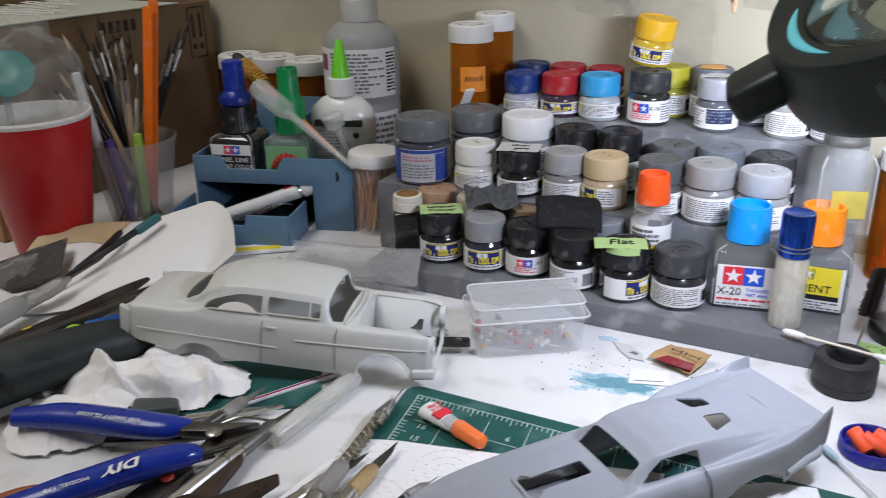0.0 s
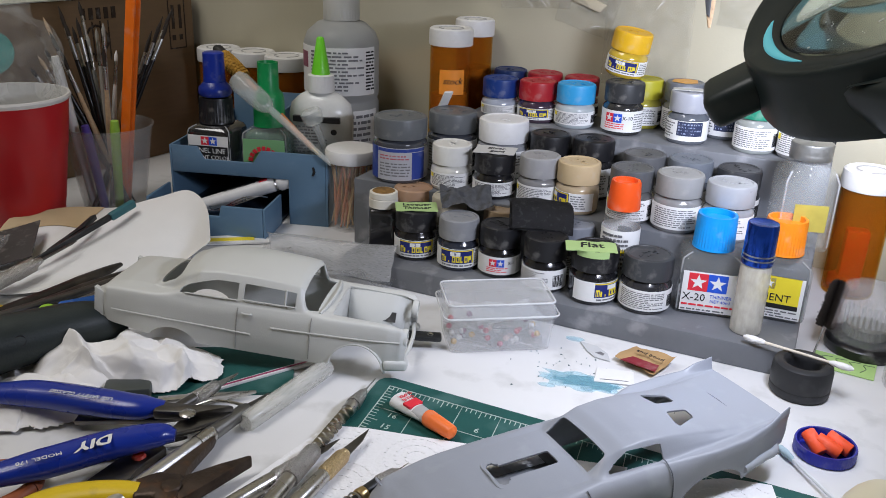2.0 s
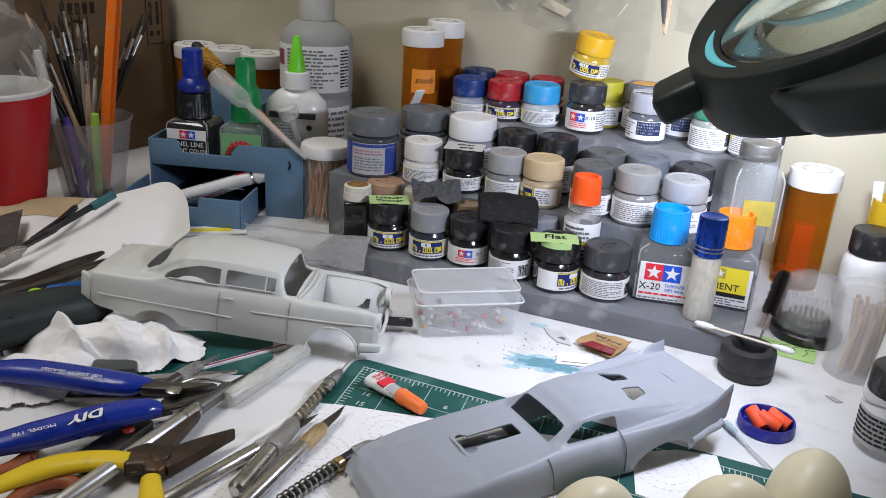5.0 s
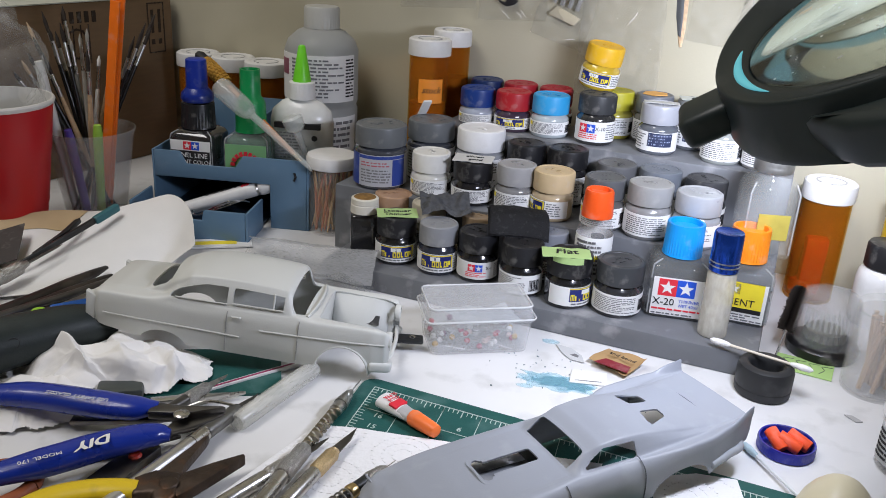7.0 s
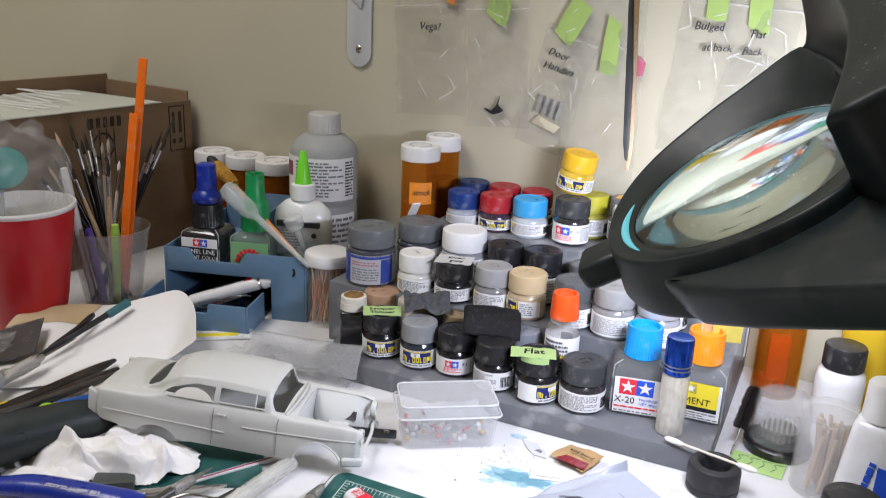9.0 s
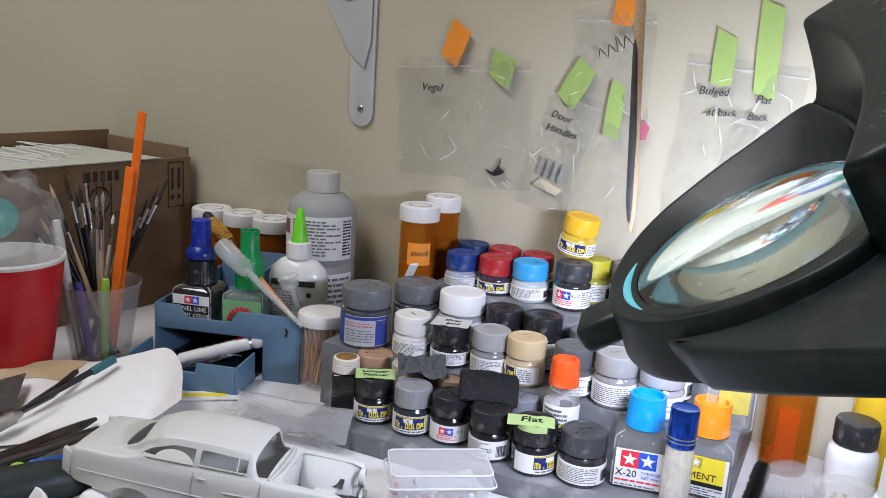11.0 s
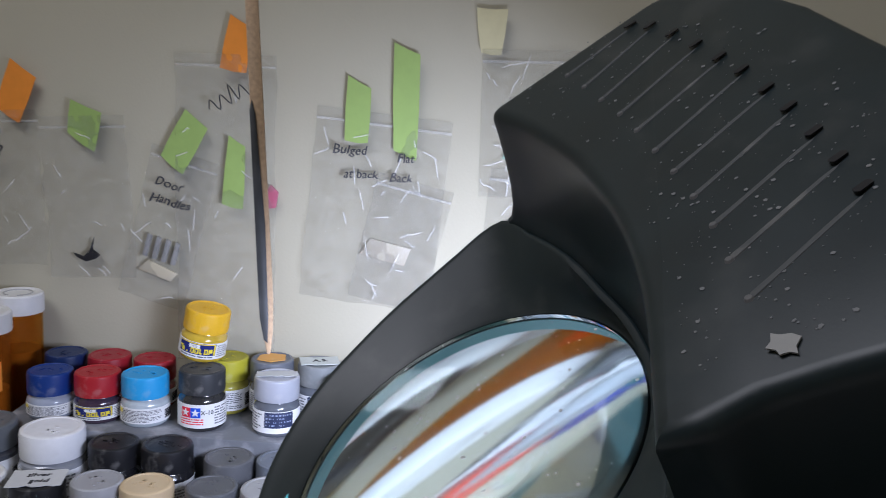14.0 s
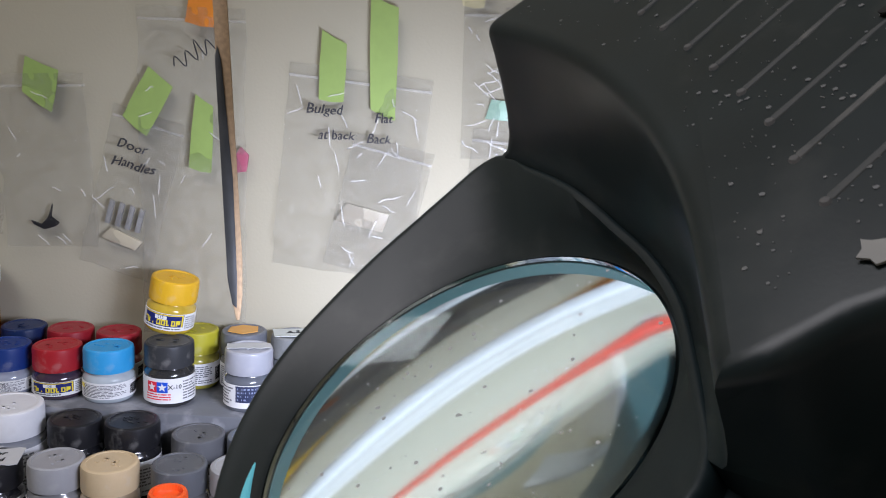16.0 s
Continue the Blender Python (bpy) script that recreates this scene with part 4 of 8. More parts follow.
def coupe_body():
    """A long low racing coupe shell; x from nose to tail."""
    width = [(-.025, .0205), (-.020, .0270), (-.008, .0322), (.015, .0345), (.05, .0345), (.075, .0338), (.10, .0342), (.118, .0352), (.145, .0378), (.165, .0372), (.185, .0338), (.200, .0305)]
    sill = [(-.025, .006), (0, .003), (.12, .002), (.165, .006), (.182, .011), (.200, .016)]
    crest = [(-.025, .0110), (-.015, .0165), (.01, .0195), (.05, .0225), (.08, .0245), (.11, .0255), (.125, .0266), (.145, .0296), (.163, .0306), (.180, .0325), (.193, .0372), (.200, .0392)]
    crest_y = [(-.025, .0180), (-.01, .0280), (.02, .0312), (.06, .0302), (.08, .0292), (.11, .0292), (.125, .0312), (.145, .0350), (.165, .0350), (.185, .0325), (.200, .0300)]
    dip = [(-.025, .0002), (.06, .0008), (.08, .0008), (.11, .0006), (.125, .0000), (.145, -.0022), (.165, -.0020), (.180, -.0015), (.193, -.0052), (.200, -.0068)]
    dip_in = [(-.025, .004), (.06, .003), (.08, .0018), (.11, .0018), (.125, .0030), (.145, .0062), (.165, .0060), (.185, .0030), (.200, .0018)]
    centre = [(-.025, .0105), (-.020, .0150), (-.012, .0176), (.0, .0198), (.02, .0222), (.05, .0240), (.0755, .0247), (.0875, .0338), (.097, .0370), (.108, .0385), (.120, .0383), (.135, .0369), (.150, .0351), (.170, .0328), (.185, .0318), (.200, .0324)]
    edge = [(-.025, .0108), (-.020, .0148), (-.012, .0172), (.0, .0192), (.02, .0214), (.05, .0233), (.0755, .0243), (.0875, .0318), (.097, .0348), (.110, .0356), (.125, .0346), (.14, .0324), (.155, .0306), (.17, .0302), (.185, .0308), (.200, .0318)]
    edge_y = [(-.025, .010), (.0, .021), (.06, .0235), (.0755, .0235), (.0875, .0208), (.10, .0216), (.12, .0224), (.14, .0232), (.16, .0245), (.18, .0258), (.2, .0265)]

    def ctrl(x):
        w, zs, zb, by, dz, di, zc, ze, ye = (lerp_table(t, x) for t in (width, sill, crest, crest_y, dip, dip_in, centre, edge, edge_y))
        H = zb - zs
        p5 = (by - di, zb + dz)
        return [(w * .97, zs), (w * 1.0, zs + H * .33), (w * .998, zs + H * .62), ((w + by) / 2 + .0006, zs + H * .87), (by, zb), p5, ((p5[0] + ye) / 2, (p5[1] + ze) / 2), (ye, ze),
                (ye * .88, ze + (zc - ze) * .45), (ye * .5, ze + (zc - ze) * .86), (0, zc)]

    def hole(p, q):
        h = -1.0
        y = abs(p.y)
        if q < 4:
            h = max(h, .0165 - math.hypot((p.x - .147) * .80, p.z - .0015), .0150 - math.hypot(p.x - .014, p.z - .002))
        if 4.5 < q < 7.3:
            h = max(h, min((p.x - .0835 - (p.z - .0262) * 1.75) * .5, p.z - .0264, .0340 - p.z, .1178 - p.x))
        if q > 6.6:
            h = max(h, rounded(p.x, p.y, .0768, .0872, -.0192, .0192, .0020))
            h = max(h, min(y - .0042, .1500 - p.x, p.x - (.1370 - (y - .004) * .22), .0175 - (p.x - .134) * .37 - y))
            h = max(h, rounded(p.x, p.y, .0360, .0690, -.0055, .0055, .0012), rounded(p.x, p.y, .0335, .0392, -.0090, .0090, .0012))
        return h

    return car_shell(-.025, .200, 190, ctrl, 5, hole, 0.0010)


COUPE = pose(-0.0966, 0.3619, 0.0025, 0, 0, 55.5)
coupe = thing("model_car_body", COUPE, "blue-grey primed racing coupe body lying on the cutting mat", "model car")
part("body_shell", coupe_body(), PRIMER_B, coupe, sharp=50)
GAP_B = mat("dark_panel_gap", (0.12, 0.13, 0.15), .6)
for s in (-1, 1):
    part("door_gap", tube(smooth_line([(.0730, s * .0338, .005), (.0715, s * .0339, .014), (.0700, s * .0330, .0205), (.0690, s * .0305, .0242)]), .0003, 5), GAP_B, coupe)
    part("door_gap", tube(smooth_line([(.1195, s * .0352, .004), (.1190, s * .0357, .014), (.1180, s * .0345, .0225), (.1172, s * .0305, .0268), (.1168, s * .0282, .0276)]), .0003, 5), GAP_B, coupe)
    part("slot_rim", tube([(.1350, s * .0190, .0335), (.1512, s * .0128, .0338)], .0004, 6), PRIMER_B, coupe)
    part("headlight_rim", tube([(-.0150 + .0020 * math.cos(a), s * (.0265 + .0042 * math.sin(a)), .0140 - .003 * math.cos(a)) for a in [k * math.pi / 8 for k in range(17)]], .0006, 6), PRIMER_B, coupe)
part("deck_line", tube(smooth_line([(.1775, -.0185, .0312), (.1775, 0, .0324), (.1775, .0185, .0312)]), .0002, 5), GAP_B, coupe)
part("rear_bumper", tube(smooth_line([(.166, -.0368, .0130), (.180, -.0350, .0150), (.194, -.0300, .0160), (.199, 0, .0165), (.194, .030, .0160), (.180, .0350, .0150), (.166, .0368, .0130)]), .0024, 10), plastic((0.36, 0.38, 0.41), 0.25), coupe)
part("scoop_lip", tube(smooth_line([(.0400, -.0105, .0222), (.0325, -.0102, .0224), (.0318, 0, .0234), (.0325, .0102, .0224), (.0400, .0105, .0222)], 4), .0007, 8), PRIMER_B, coupe)
part("scoop_floor", box(.0320, .0720, -.0100, .0100, .0120, .0132), plastic((.20, .21, .23)), coupe)
part("dash_panel", box(.0740, .0760, -.0240, .0240, .0100, .0236, .0006), plastic((.05, .05, .055)), coupe)

# ---- bottles ----

def film_sheet(w, h, nx, ny, amp, seed, scale=18.0, edge=None):
    """A thin wrinkled sheet in the xy plane; edge(x, y) may lift it."""
    bm = bmesh.new()
    vs = []
    for i in range(nx + 1):
        for j in range(ny + 1):
            x, y = w * (i / nx - .5), h * (j / ny - .5)
            z = amp * noise.noise(Vector((x * scale, y * scale, seed * 3.1))) + amp * .5 * noise.noise(Vector((x * scale * 3, y * scale * 3, seed * 5.7)))
            if edge:
                z += edge(x, y)
            vs.append(bm.verts.new((x, y, z)))
    for i in range(nx):
        for j in range(ny):
            a = i * (ny + 1) + j
            bm.faces.new((vs[a], vs[a + ny + 1], vs[a + ny + 2], vs[a + 1]))
    return bm


def square_bottle(m, label, w, hb, fill, cap, cap_r, cap_h, category="bottle", open_cap=True, ribs=40, top_r=0.0, level=.80, glass=None):
    """A square glass bottle with sloping shoulders and a tall ribbed cap; its front looks along -y."""
    b = thing("bottle", m, label, category)
    zs = hb - .0075
    rings = []
    bm = bmesh.new()
    for z, k, c in ((0, .93, .006), (.0012, .98, .006), (.0035, 1, .006), (zs, 1, .006), (zs + .0022, .975, .0065), (zs + .0048, .90, .007), (zs + .0066, .79, .008), (hb, .70, .009)):
        h = w / 2 * k
        ring = []
        for sx, sy, a0 in ((1, 1, 0), (-1, 1, 90), (-1, -1, 180), (1, -1, 270)):
            for q in range(5):
                a = radians(a0 + 22.5 * q)
                ring.append(bm.verts.new((sx * (h - c) + c * math.cos(a), sy * (h - c) + c * math.sin(a), z)))
        rings.append(ring)
    for a, c in zip(rings, rings[1:]):
        for q in range(20):
            bm.faces.new((a[q], a[(q + 1) % 20], c[(q + 1) % 20], c[q]))
    bm.faces.new(rings[0][::-1])
    bm.faces.new(rings[-1])
    part("glass_body", bm, glass or FLASK, b, sharp=60)
    bm = box(-w / 2 + .0026, w / 2 - .0026, -w / 2 + .0026, w / 2 - .0026, .003, hb * level, .004, 2)
    part("liquid", bm, fill, b)
    # grey lines drawn up the front corners for the glass's edge highlights
    for sx in (-1, 1):
        part("corner_highlight", tube(smooth_line([(sx * (w / 2 - .0020), -w / 2 + .0020, .003), (sx * (w / 2 - .0020), -w / 2 + .0020, zs), (sx * (w * .45 - .0020), -w * .45 + .0020, zs + .0048), (sx * (w * .36 - .002), -w * .36 + .002, hb - .0006)], 4), .0007, 8), plastic((.30, .31, .31), .1), b)
    part("neck", lathe([(cap_r * .8, 0), (cap_r * .78, .006), (0, .006)], 32), FLASK, b, m=pose(0, 0, hb - .0005))
    r = cap_r
    pr = [(0, 0), (r * 1.02, 0), (r * 1.02, .001), (r, .002), (r * .96, cap_h - .001), (r * .93, cap_h)]
    pr += [(r * .80, cap_h), (r * .79, cap_h - .004), (0, cap_h - .004)] if open_cap else [(0, cap_h)]
    if top_r:
        pr = [(0, 0), (r * 1.02, 0), (r, .002), (r * .97, cap_h * .44), (r * .90, cap_h * .50), (top_r, cap_h * .58), (top_r * .96, cap_h), (top_r * .8, cap_h), (top_r * .78, cap_h - .004), (0, cap_h - .004)]
    part("ribbed_cap", lathe(pr, ribs=ribs, rib_depth=.0005, rib_z=(.001, cap_h - .001)), plastic(cap, .35), b, m=pose(0, 0, hb + .0008))
    return b


def face_rect(name, parent, w, x0, x1, z0, z1, material, lift=0.0003, label=""):
    return part(name, box(x0, x1, -w / 2 - lift, -w / 2 + .0004, z0, z1), material, parent, label)


def face_text(name, parent, w, body, size, x, z, material, lift=0.0005):
    return part(name, text_bm(body, size), material, parent, m=pose(x, -w / 2 - lift, z, 90, 0, 0))


def face_stars(parent, w, x, z, s):
    face_rect("red_square", parent, w, x - s, x, z - s / 2, z + s / 2, RED, .0005)
    face_rect("blue_square", parent, w, x, x + s, z - s / 2, z + s / 2, BLUE, .0005)
    for q in (-.5, .5):
        part("white_star", star_bm(s * .44), LABEL, parent, m=pose(x + q * s, -w / 2 - .0005, z, 90, 0, 0))


def face_bars(name, parent, w, x0, x1, z0, z1, rows, seed, material):
    return part(name, flat_bars(x0, x1, z0, z1, rows, seed), material, parent, m=pose(0, -w / 2 - .0004, 0, 90, 0, 0))


def front(x, y, turn=0.0):
    return facing(x, y) + 90 + turn


W = .0455
x20 = square_bottle(pose(-0.040, 0.673, Z1, 0, 0, front(-.04, .673, 6)), "square glass thinner bottle with a sky blue cap", W, .0455, THINNER, (0.02, 0.30, 0.78), .0148, .0250)
face_rect("paper_label", x20, W, -.0190, .0185, .003, .0335, LABEL)
face_stars(x20, W, -.0015, .0258, .0135)
face_text("code", x20, W, "X-20", .0080, -.0100, .0140, INKB)
face_text("wording", x20, W, "THINNER", .0036, .0085, .0157, BLUE)
face_text("wording", x20, W, "NET 40ml", .0034, .0085, .0120, BLUE)
face_bars("red_print", x20, W, -.018, .0175, .0066, .0096, 1, 3, RED)
face_bars("small_print", x20, W, -.018, .012, .0034, .0056, 1, 4, INK)
cem = square_bottle(pose(0.005, 0.6925, Z1, 0, 0, front(.005, .6925, 2)), "square glass cement bottle with an orange cap and yellow label", W, .0455, THINNER, (0.82, 0.24, 0.008), .0148, .0250)
face_rect("paper_label", cem, W, -.0185, .0190, .003, .0345, LABEL)
face_rect("yellow_panel", cem, W, -.0185, .0165, .0125, .0345, YEL, .0005)
face_stars(cem, W, -.009, .0290, .0085)
face_text("wording", cem, W, "CEMENT", .0078, -.004, .0185, INKB, .0007)
face_rect("black_strip", cem, W, -.0185, .0165, .0105, .0140, INKB, .0006)
face_bars("small_print", cem, W, -.019, .018, .0035, .0095, 3, 8, INK)

vial = thing("glass_vial", pose(-0.0045, 0.643, Z1), "frosted glass vial with a shiny blue cap", "vial")
part("glass_body", lathe([(0, 0), (.0092, 0), (.0104, .001), (.0107, .004), (.0104, .048), (.0092, .0515), (0, .0515)], 36), see_through("frosted_glass", (0.70, 0.67, 0.58), 0.25, 0.55, 0.0, 6.0), vial)
part("metal_cap", lathe([(.0104, 0), (.0106, .001), (.0104, .0278), (.0098, .029), (.0085, .0285), (0, .0275)], ribs=20, rib_depth=.0004, rib_z=(.012, .0278)), mat("blue_metal", (0.02, 0.07, 0.42), 0.16, 0.85, vary=0.1), vial, m=pose(0, 0, .0515))
for zz in (.0035, .0065):
    part("silver_band", lathe([(.0104, 0), (.01085, .0003), (.01085, .001), (.0104, .0013)], 36), STEEL, vial, m=pose(0, 0, .0515 + zz))

oc = thing("bottle", pose(-.1085, .669, Z1, 0, 0, facing(-.1085, .669)), "small clear glue bottle with an orange ribbed cap", "bottle")
part("glass_body", lathe([(0, 0), (.0135, 0), (.0144, .002), (.0144, .050), (.0132, .0555), (.0102, .0600), (.0090, .0645), (0, .0645)], 36), FROST, oc)
part("paper_label", lathe([(.0146, .006), (.0148, .007), (.0148, .0485), (.0146, .049), (.0145, .006)], 36), LABEL, oc)
part("small_print", print_rows(.0150, -1, .6, .018, .047, 8, 71), INK, oc)
part("yellow_band", arc(.0149, -1.3, 1.3, .030, .0345, .0003), YEL, oc)
part("ribbed_cap", lathe([(0, 0), (.0122, 0), (.0124, .002), (.0112, .020), (.0105, .0215), (.0085, .0215), (.0083, .0185), (0, .0185)], ribs=32, rib_depth=.0006, rib_z=(.002, .020)), plastic((0.86, 0.10, 0.01), .35), oc, m=pose(0, 0, .0635))

cb = thing("glass_bottle", pose(.009, .722, Z2, 0, 0, 22), "square clear glass bottle with a grey metal screw lid", "bottle")
bm = bmesh.new()
rings = []
for z, h, c in ((0, .0180, .004), (.002, .0195, .005), (.052, .0195, .005), (.058, .0175, .007), (.062, .0145, .010), (.064, .0125, .0124), (.068, .0125, .0124), (.068, .0108, .0107), (.061, .0115, .0110), (.056, .0160, .007), (.051, .0178, .005), (.004, .0178, .005)):
    ring = []
    for sx, sy, a0 in ((1, 1, 0), (-1, 1, 90), (-1, -1, 180), (1, -1, 270)):
        ring += [bm.verts.new((sx * (h - c) + c * math.cos(radians(a0 + 22.5 * q)), sy * (h - c) + c * math.sin(radians(a0 + 22.5 * q)), z)) for q in range(5)]
    rings.append(ring)
for a, c in zip(rings, rings[1:]):
    for q in range(20):
        bm.faces.new((a[q], a[(q + 1) % 20], c[(q + 1) % 20], c[q]))
bm.faces.new(rings[0][::-1])
bm.faces.new(rings[-1])
part("glass_body", bm, see_through("old_bottle_glass", (.55, .57, .55), .05, .11), cb, sharp=60)
# pale lines painting the highlights on the bottle's front corners
for sx, sy in ((1, -1), (-1, -1)):
    part("corner_highlight", tube([(sx * .0180, sy * .0180, .004), (sx * .0180, sy * .0180, .052), (sx * .0150, sy * .0150, .059)], .0008, 8), CLEAR, cb)
part("metal_lid", lathe([(0, .0125), (.0125, .0125), (.0145, .0118), (.0150, .0100), (.0146, .0085), (.0150, .0070), (.0146, .0055), (.0150, .0040), (.0150, .0010), (.0146, 0), (0, 0)], ribs=44, rib_depth=.0003, rib_z=(.009, .0118)), mat("dull_lid_metal", (.34, .34, .32), .42, .8, vary=.25, scale=90, stain=(.16, .15, .13), stain_amount=.5, bump=.15), cb, m=pose(0, 0, .0655))
part("yellow_label", box(-.010, .0135, -.0200, -.0196, .016, .036), mat("yellow_label", (0.42, 0.35, 0.06), 0.6, vary=.12, scale=120), cb, "faded yellow paper label")


def pill_bottle(x, y, z, r, h, label, fill=None, fill_h=0.0, scuffs=True):
    b = thing("pill_bottle", pose(x, y, z, 0, 0, facing(x, y)), label, "pill bottle")
    hb = h - .016
    part("amber_body", lathe([(0, 0), (r * .93, 0), (r * .96, .002), (r * .96, hb), (r * .90, hb), (r * .90, .003), (0, .003)], 40), AMBER, b)
    cap = part("white_cap", lathe([(0, .015), (r * .78, .015), (r * .80, .0155), (r * .94, .0158), (r * 1.02, .0145), (r * 1.04, .012), (r * 1.04, .001), (r * 1.02, 0), (r * .9, 0), (0, .001)], ribs=48, rib_depth=.0003, rib_z=(.001, .012)), plastic((0.74, 0.735, 0.72), .4), b, m=pose(0, 0, hb))
    part("cap_print", arc(r * .55, 0, 5.6, .0148, .0156, .0008), plastic((.42, .42, .42)), cap)
    if fill is not None:
        part("contents", lathe([(0, .004), (r * .86, .004), (r * .86, fill_h), (0, fill_h)], 24), fill, b)
    return b


p1 = pill_bottle(-.325, .786, Z2, .0200, .122, "tall amber pill bottle with an orange sticker", plastic((.42, .22, .04)), .06)
part("sticker", arc(.0194, -.5, .75, .062, .085, .0003), TAPE_O, p1, "orange handwritten sticker")
part("writing", wrap(text_bm("stock", .0085, shear=.3), .0199, .15, .0745), INKB, p1)
pill_bottle(-.322, .8285, Z2, .0185, .127, "tall amber pill bottle with stained walls", plastic((.30, .14, .03)), .08)
for x, y in ((-.652, .823), (-.604, .828), (-.556, .828)):
    pill_bottle(x, y, 0, .0240, .129, "amber pill bottle with a white cap", plastic((.45, .25, .05)), .05)
rx = pill_bottle(.049, .808, 0, .0208, .106, "amber pill bottle holding red pieces")
part("red_piece", box(-.007, .006, -.010, .008, .0045, .056, .002), plastic((.60, .02, .015)), rx, m=pose(.002, 0, 0, 0, 3, 12))
part("red_piece", box(-.010, .010, -.012, .003, .0035, .016, .002), plastic((.50, .05, .02)), rx, m=pose(0, -.002, 0, 0, 0, 55))
yrx = thing("clear_jar", pose(.118, .828, 0), "yellow tinted jar holding white plastic strips", "jar")
part("tinted_wall", lathe([(0, 0), (.022, 0), (.0225, .002), (.0225, .085), (.021, .085), (.021, .003), (0, .003)], 36), mat("yellow_plastic", (0.88, 0.62, 0.03), 0.15, trans=0.4, ior=1.2, vary=.05), yrx)
for k in range(6):
    part("strip", box(-.004, .004, -.0006, .0006, .004, .100 + .003 * (k % 3)), plastic((.72, .71, .68)), yrx, m=pose(.004 * (k - 2.5), .004 * (k % 3 - 1), 0, 0, 6 * (k % 3 - 1), 20 * k))

wj = thing("jar", pose(.103, .782, 0) @ Matrix.Diagonal((.86, .86, .95, 1)), "white squat jar with a black ribbed cap", "jar")
part("white_body", lathe([(0, 0), (.021, 0), (.023, .003), (.0235, .040), (.022, .047), (.0175, .051), (0, .051)], 40), plastic((.76, .76, .75), .2), wj)
part("black_cap", lathe([(0, .022), (.016, .022), (.0185, .0215), (.0198, .019), (.0198, .001), (.019, 0), (0, 0)], ribs=40, rib_depth=.0004, rib_z=(.001, .019)), plastic((.02, .02, .022), .4), wj, m=pose(0, 0, .0515))

dome = thing("domed_jar", pose(.070, .699, 0), "small clear domed container on a black base", "container")
part("black_base", lathe([(0, 0), (.0250, 0), (.0262, .002), (.0262, .0075), (.0245, .0095), (.0205, .0105), (0, .0105)], 48), plastic((.012, .012, .013), .3), dome)
part("clear_dome", lathe([(.0232, .010), (.0236, .012), (.0224, .040), (.0200, .0475), (.0150, .0500), (0, .0505), (0, .0490), (.0150, .0485), (.0190, .0460), (.0212, .040), (.0222, .012), (.0220, .010)], 48), DOME, dome)
part("cup_insert", lathe([(.0150, .012), (.0158, .013), (.0150, .019), (.0130, .0195), (0, .016)], ribs=22, rib_depth=.0012, rib_z=(.012, .0195)), plastic((.16, .155, .13), .35), dome)
for k in range(9):
    a = radians(facing(.070, .699)) + (k - 4) * .17
    part("moulded_flute", tube([(.0230 * math.cos(a), .0230 * math.sin(a), .026), (.0222 * math.cos(a), .0222 * math.sin(a), .0405)], .0012, 8), CLEAR, dome)

sj = thing("stick_jar", pose(.107, .656, 0), "clear jar filled with wooden sticks", "jar")
part("glass_wall", lathe([(0, 0), (.0205, 0), (.0215, .002), (.0215, .056), (.0200, .060), (.0190, .060), (.0200, .055), (.0200, .003), (0, .003)], 40), CLEAR, sj)
part("lid", lathe([(0, .006), (.019, .006), (.0212, .005), (.0215, 0), (0, 0)], 40), CLEAR, sj, m=pose(0, 0, .0602))
rs = random.Random(5)
for k in range(26):
    a, q = rs.uniform(0, 6.28), rs.uniform(0, .016)
    part("stick", tube([(q * math.cos(a), q * math.sin(a), .004), (q * math.cos(a + .4), q * math.sin(a + .4), .052 + rs.uniform(-.004, .004))], .0016, 6), WOOD, sj)

nv = thing("polish_bottle", pose(.1385, .620, 0, 0, 0, front(.1385, .62)) @ Matrix.Diagonal((1, 1, 1.2, 1)), "white plastic polish bottle with a blue label", "bottle")
bm = box(-.024, .024, -.014, .014, 0, .070, .008, 4)
for v in bm.verts:
    if v.co.z > .058:
        v.co.x *= .72
part("white_body", bm, plastic((.80, .80, .80), .25), nv)
part("white_cap", lathe([(0, .022), (.0105, .022), (.0118, .020), (.0122, 0), (0, 0)], 32), plastic((.80, .80, .80), .3), nv, m=pose(-.002, 0, .0695))
face_rect("blue_label", nv, .028, .004, .0225, .004, .046, BLUE)
part("brand_bars", flat_bars(-.018, .018, -.0045, .0045, 1, 3, .0004), BLUE, nv, m=pose(-.002, -.0144, .030, 90, 0, 0) @ pose(0, 0, 0, 0, 0, 80))

bj = thing("jar", pose(.130, .560, 0, 0, 0, facing(.13, .56)), "clear jar with a black cap and printed label", "jar")
part("glass_body", lathe([(0, 0), (.017, 0), (.0185, .002), (.0185, .034), (.0165, .039), (0, .039)], 40), CLEAR, bj)
part("black_cap", lathe([(0, .016), (.0160, .016), (.0178, .0145), (.0180, 0), (0, 0)], ribs=40, rib_depth=.0004, rib_z=(0, .0145)), plastic((.015, .015, .016)), bj, m=pose(0, 0, .0392))
part("paper_label", arc(.0186, -1.6, 1.6, .006, .028), plastic((.45, .46, .46)), bj)
part("small_print", print_rows(.0189, -1.3, 1.3, .008, .027, 6, 33), INKB, bj)

# ---- tray with its bottles ----
TM = pose(-.398, .685, 0, 0, 0, 201)


def in_tray(u, v, z=0.0, turn=0.0):
    """A pose in the tray: u leftwards along its front, v back; the thing's front looks out of the tray."""
    p = TM @ Vector((u, -v, z))
    return pose(p.x, p.y, p.z, 0, 0, 21 + turn)


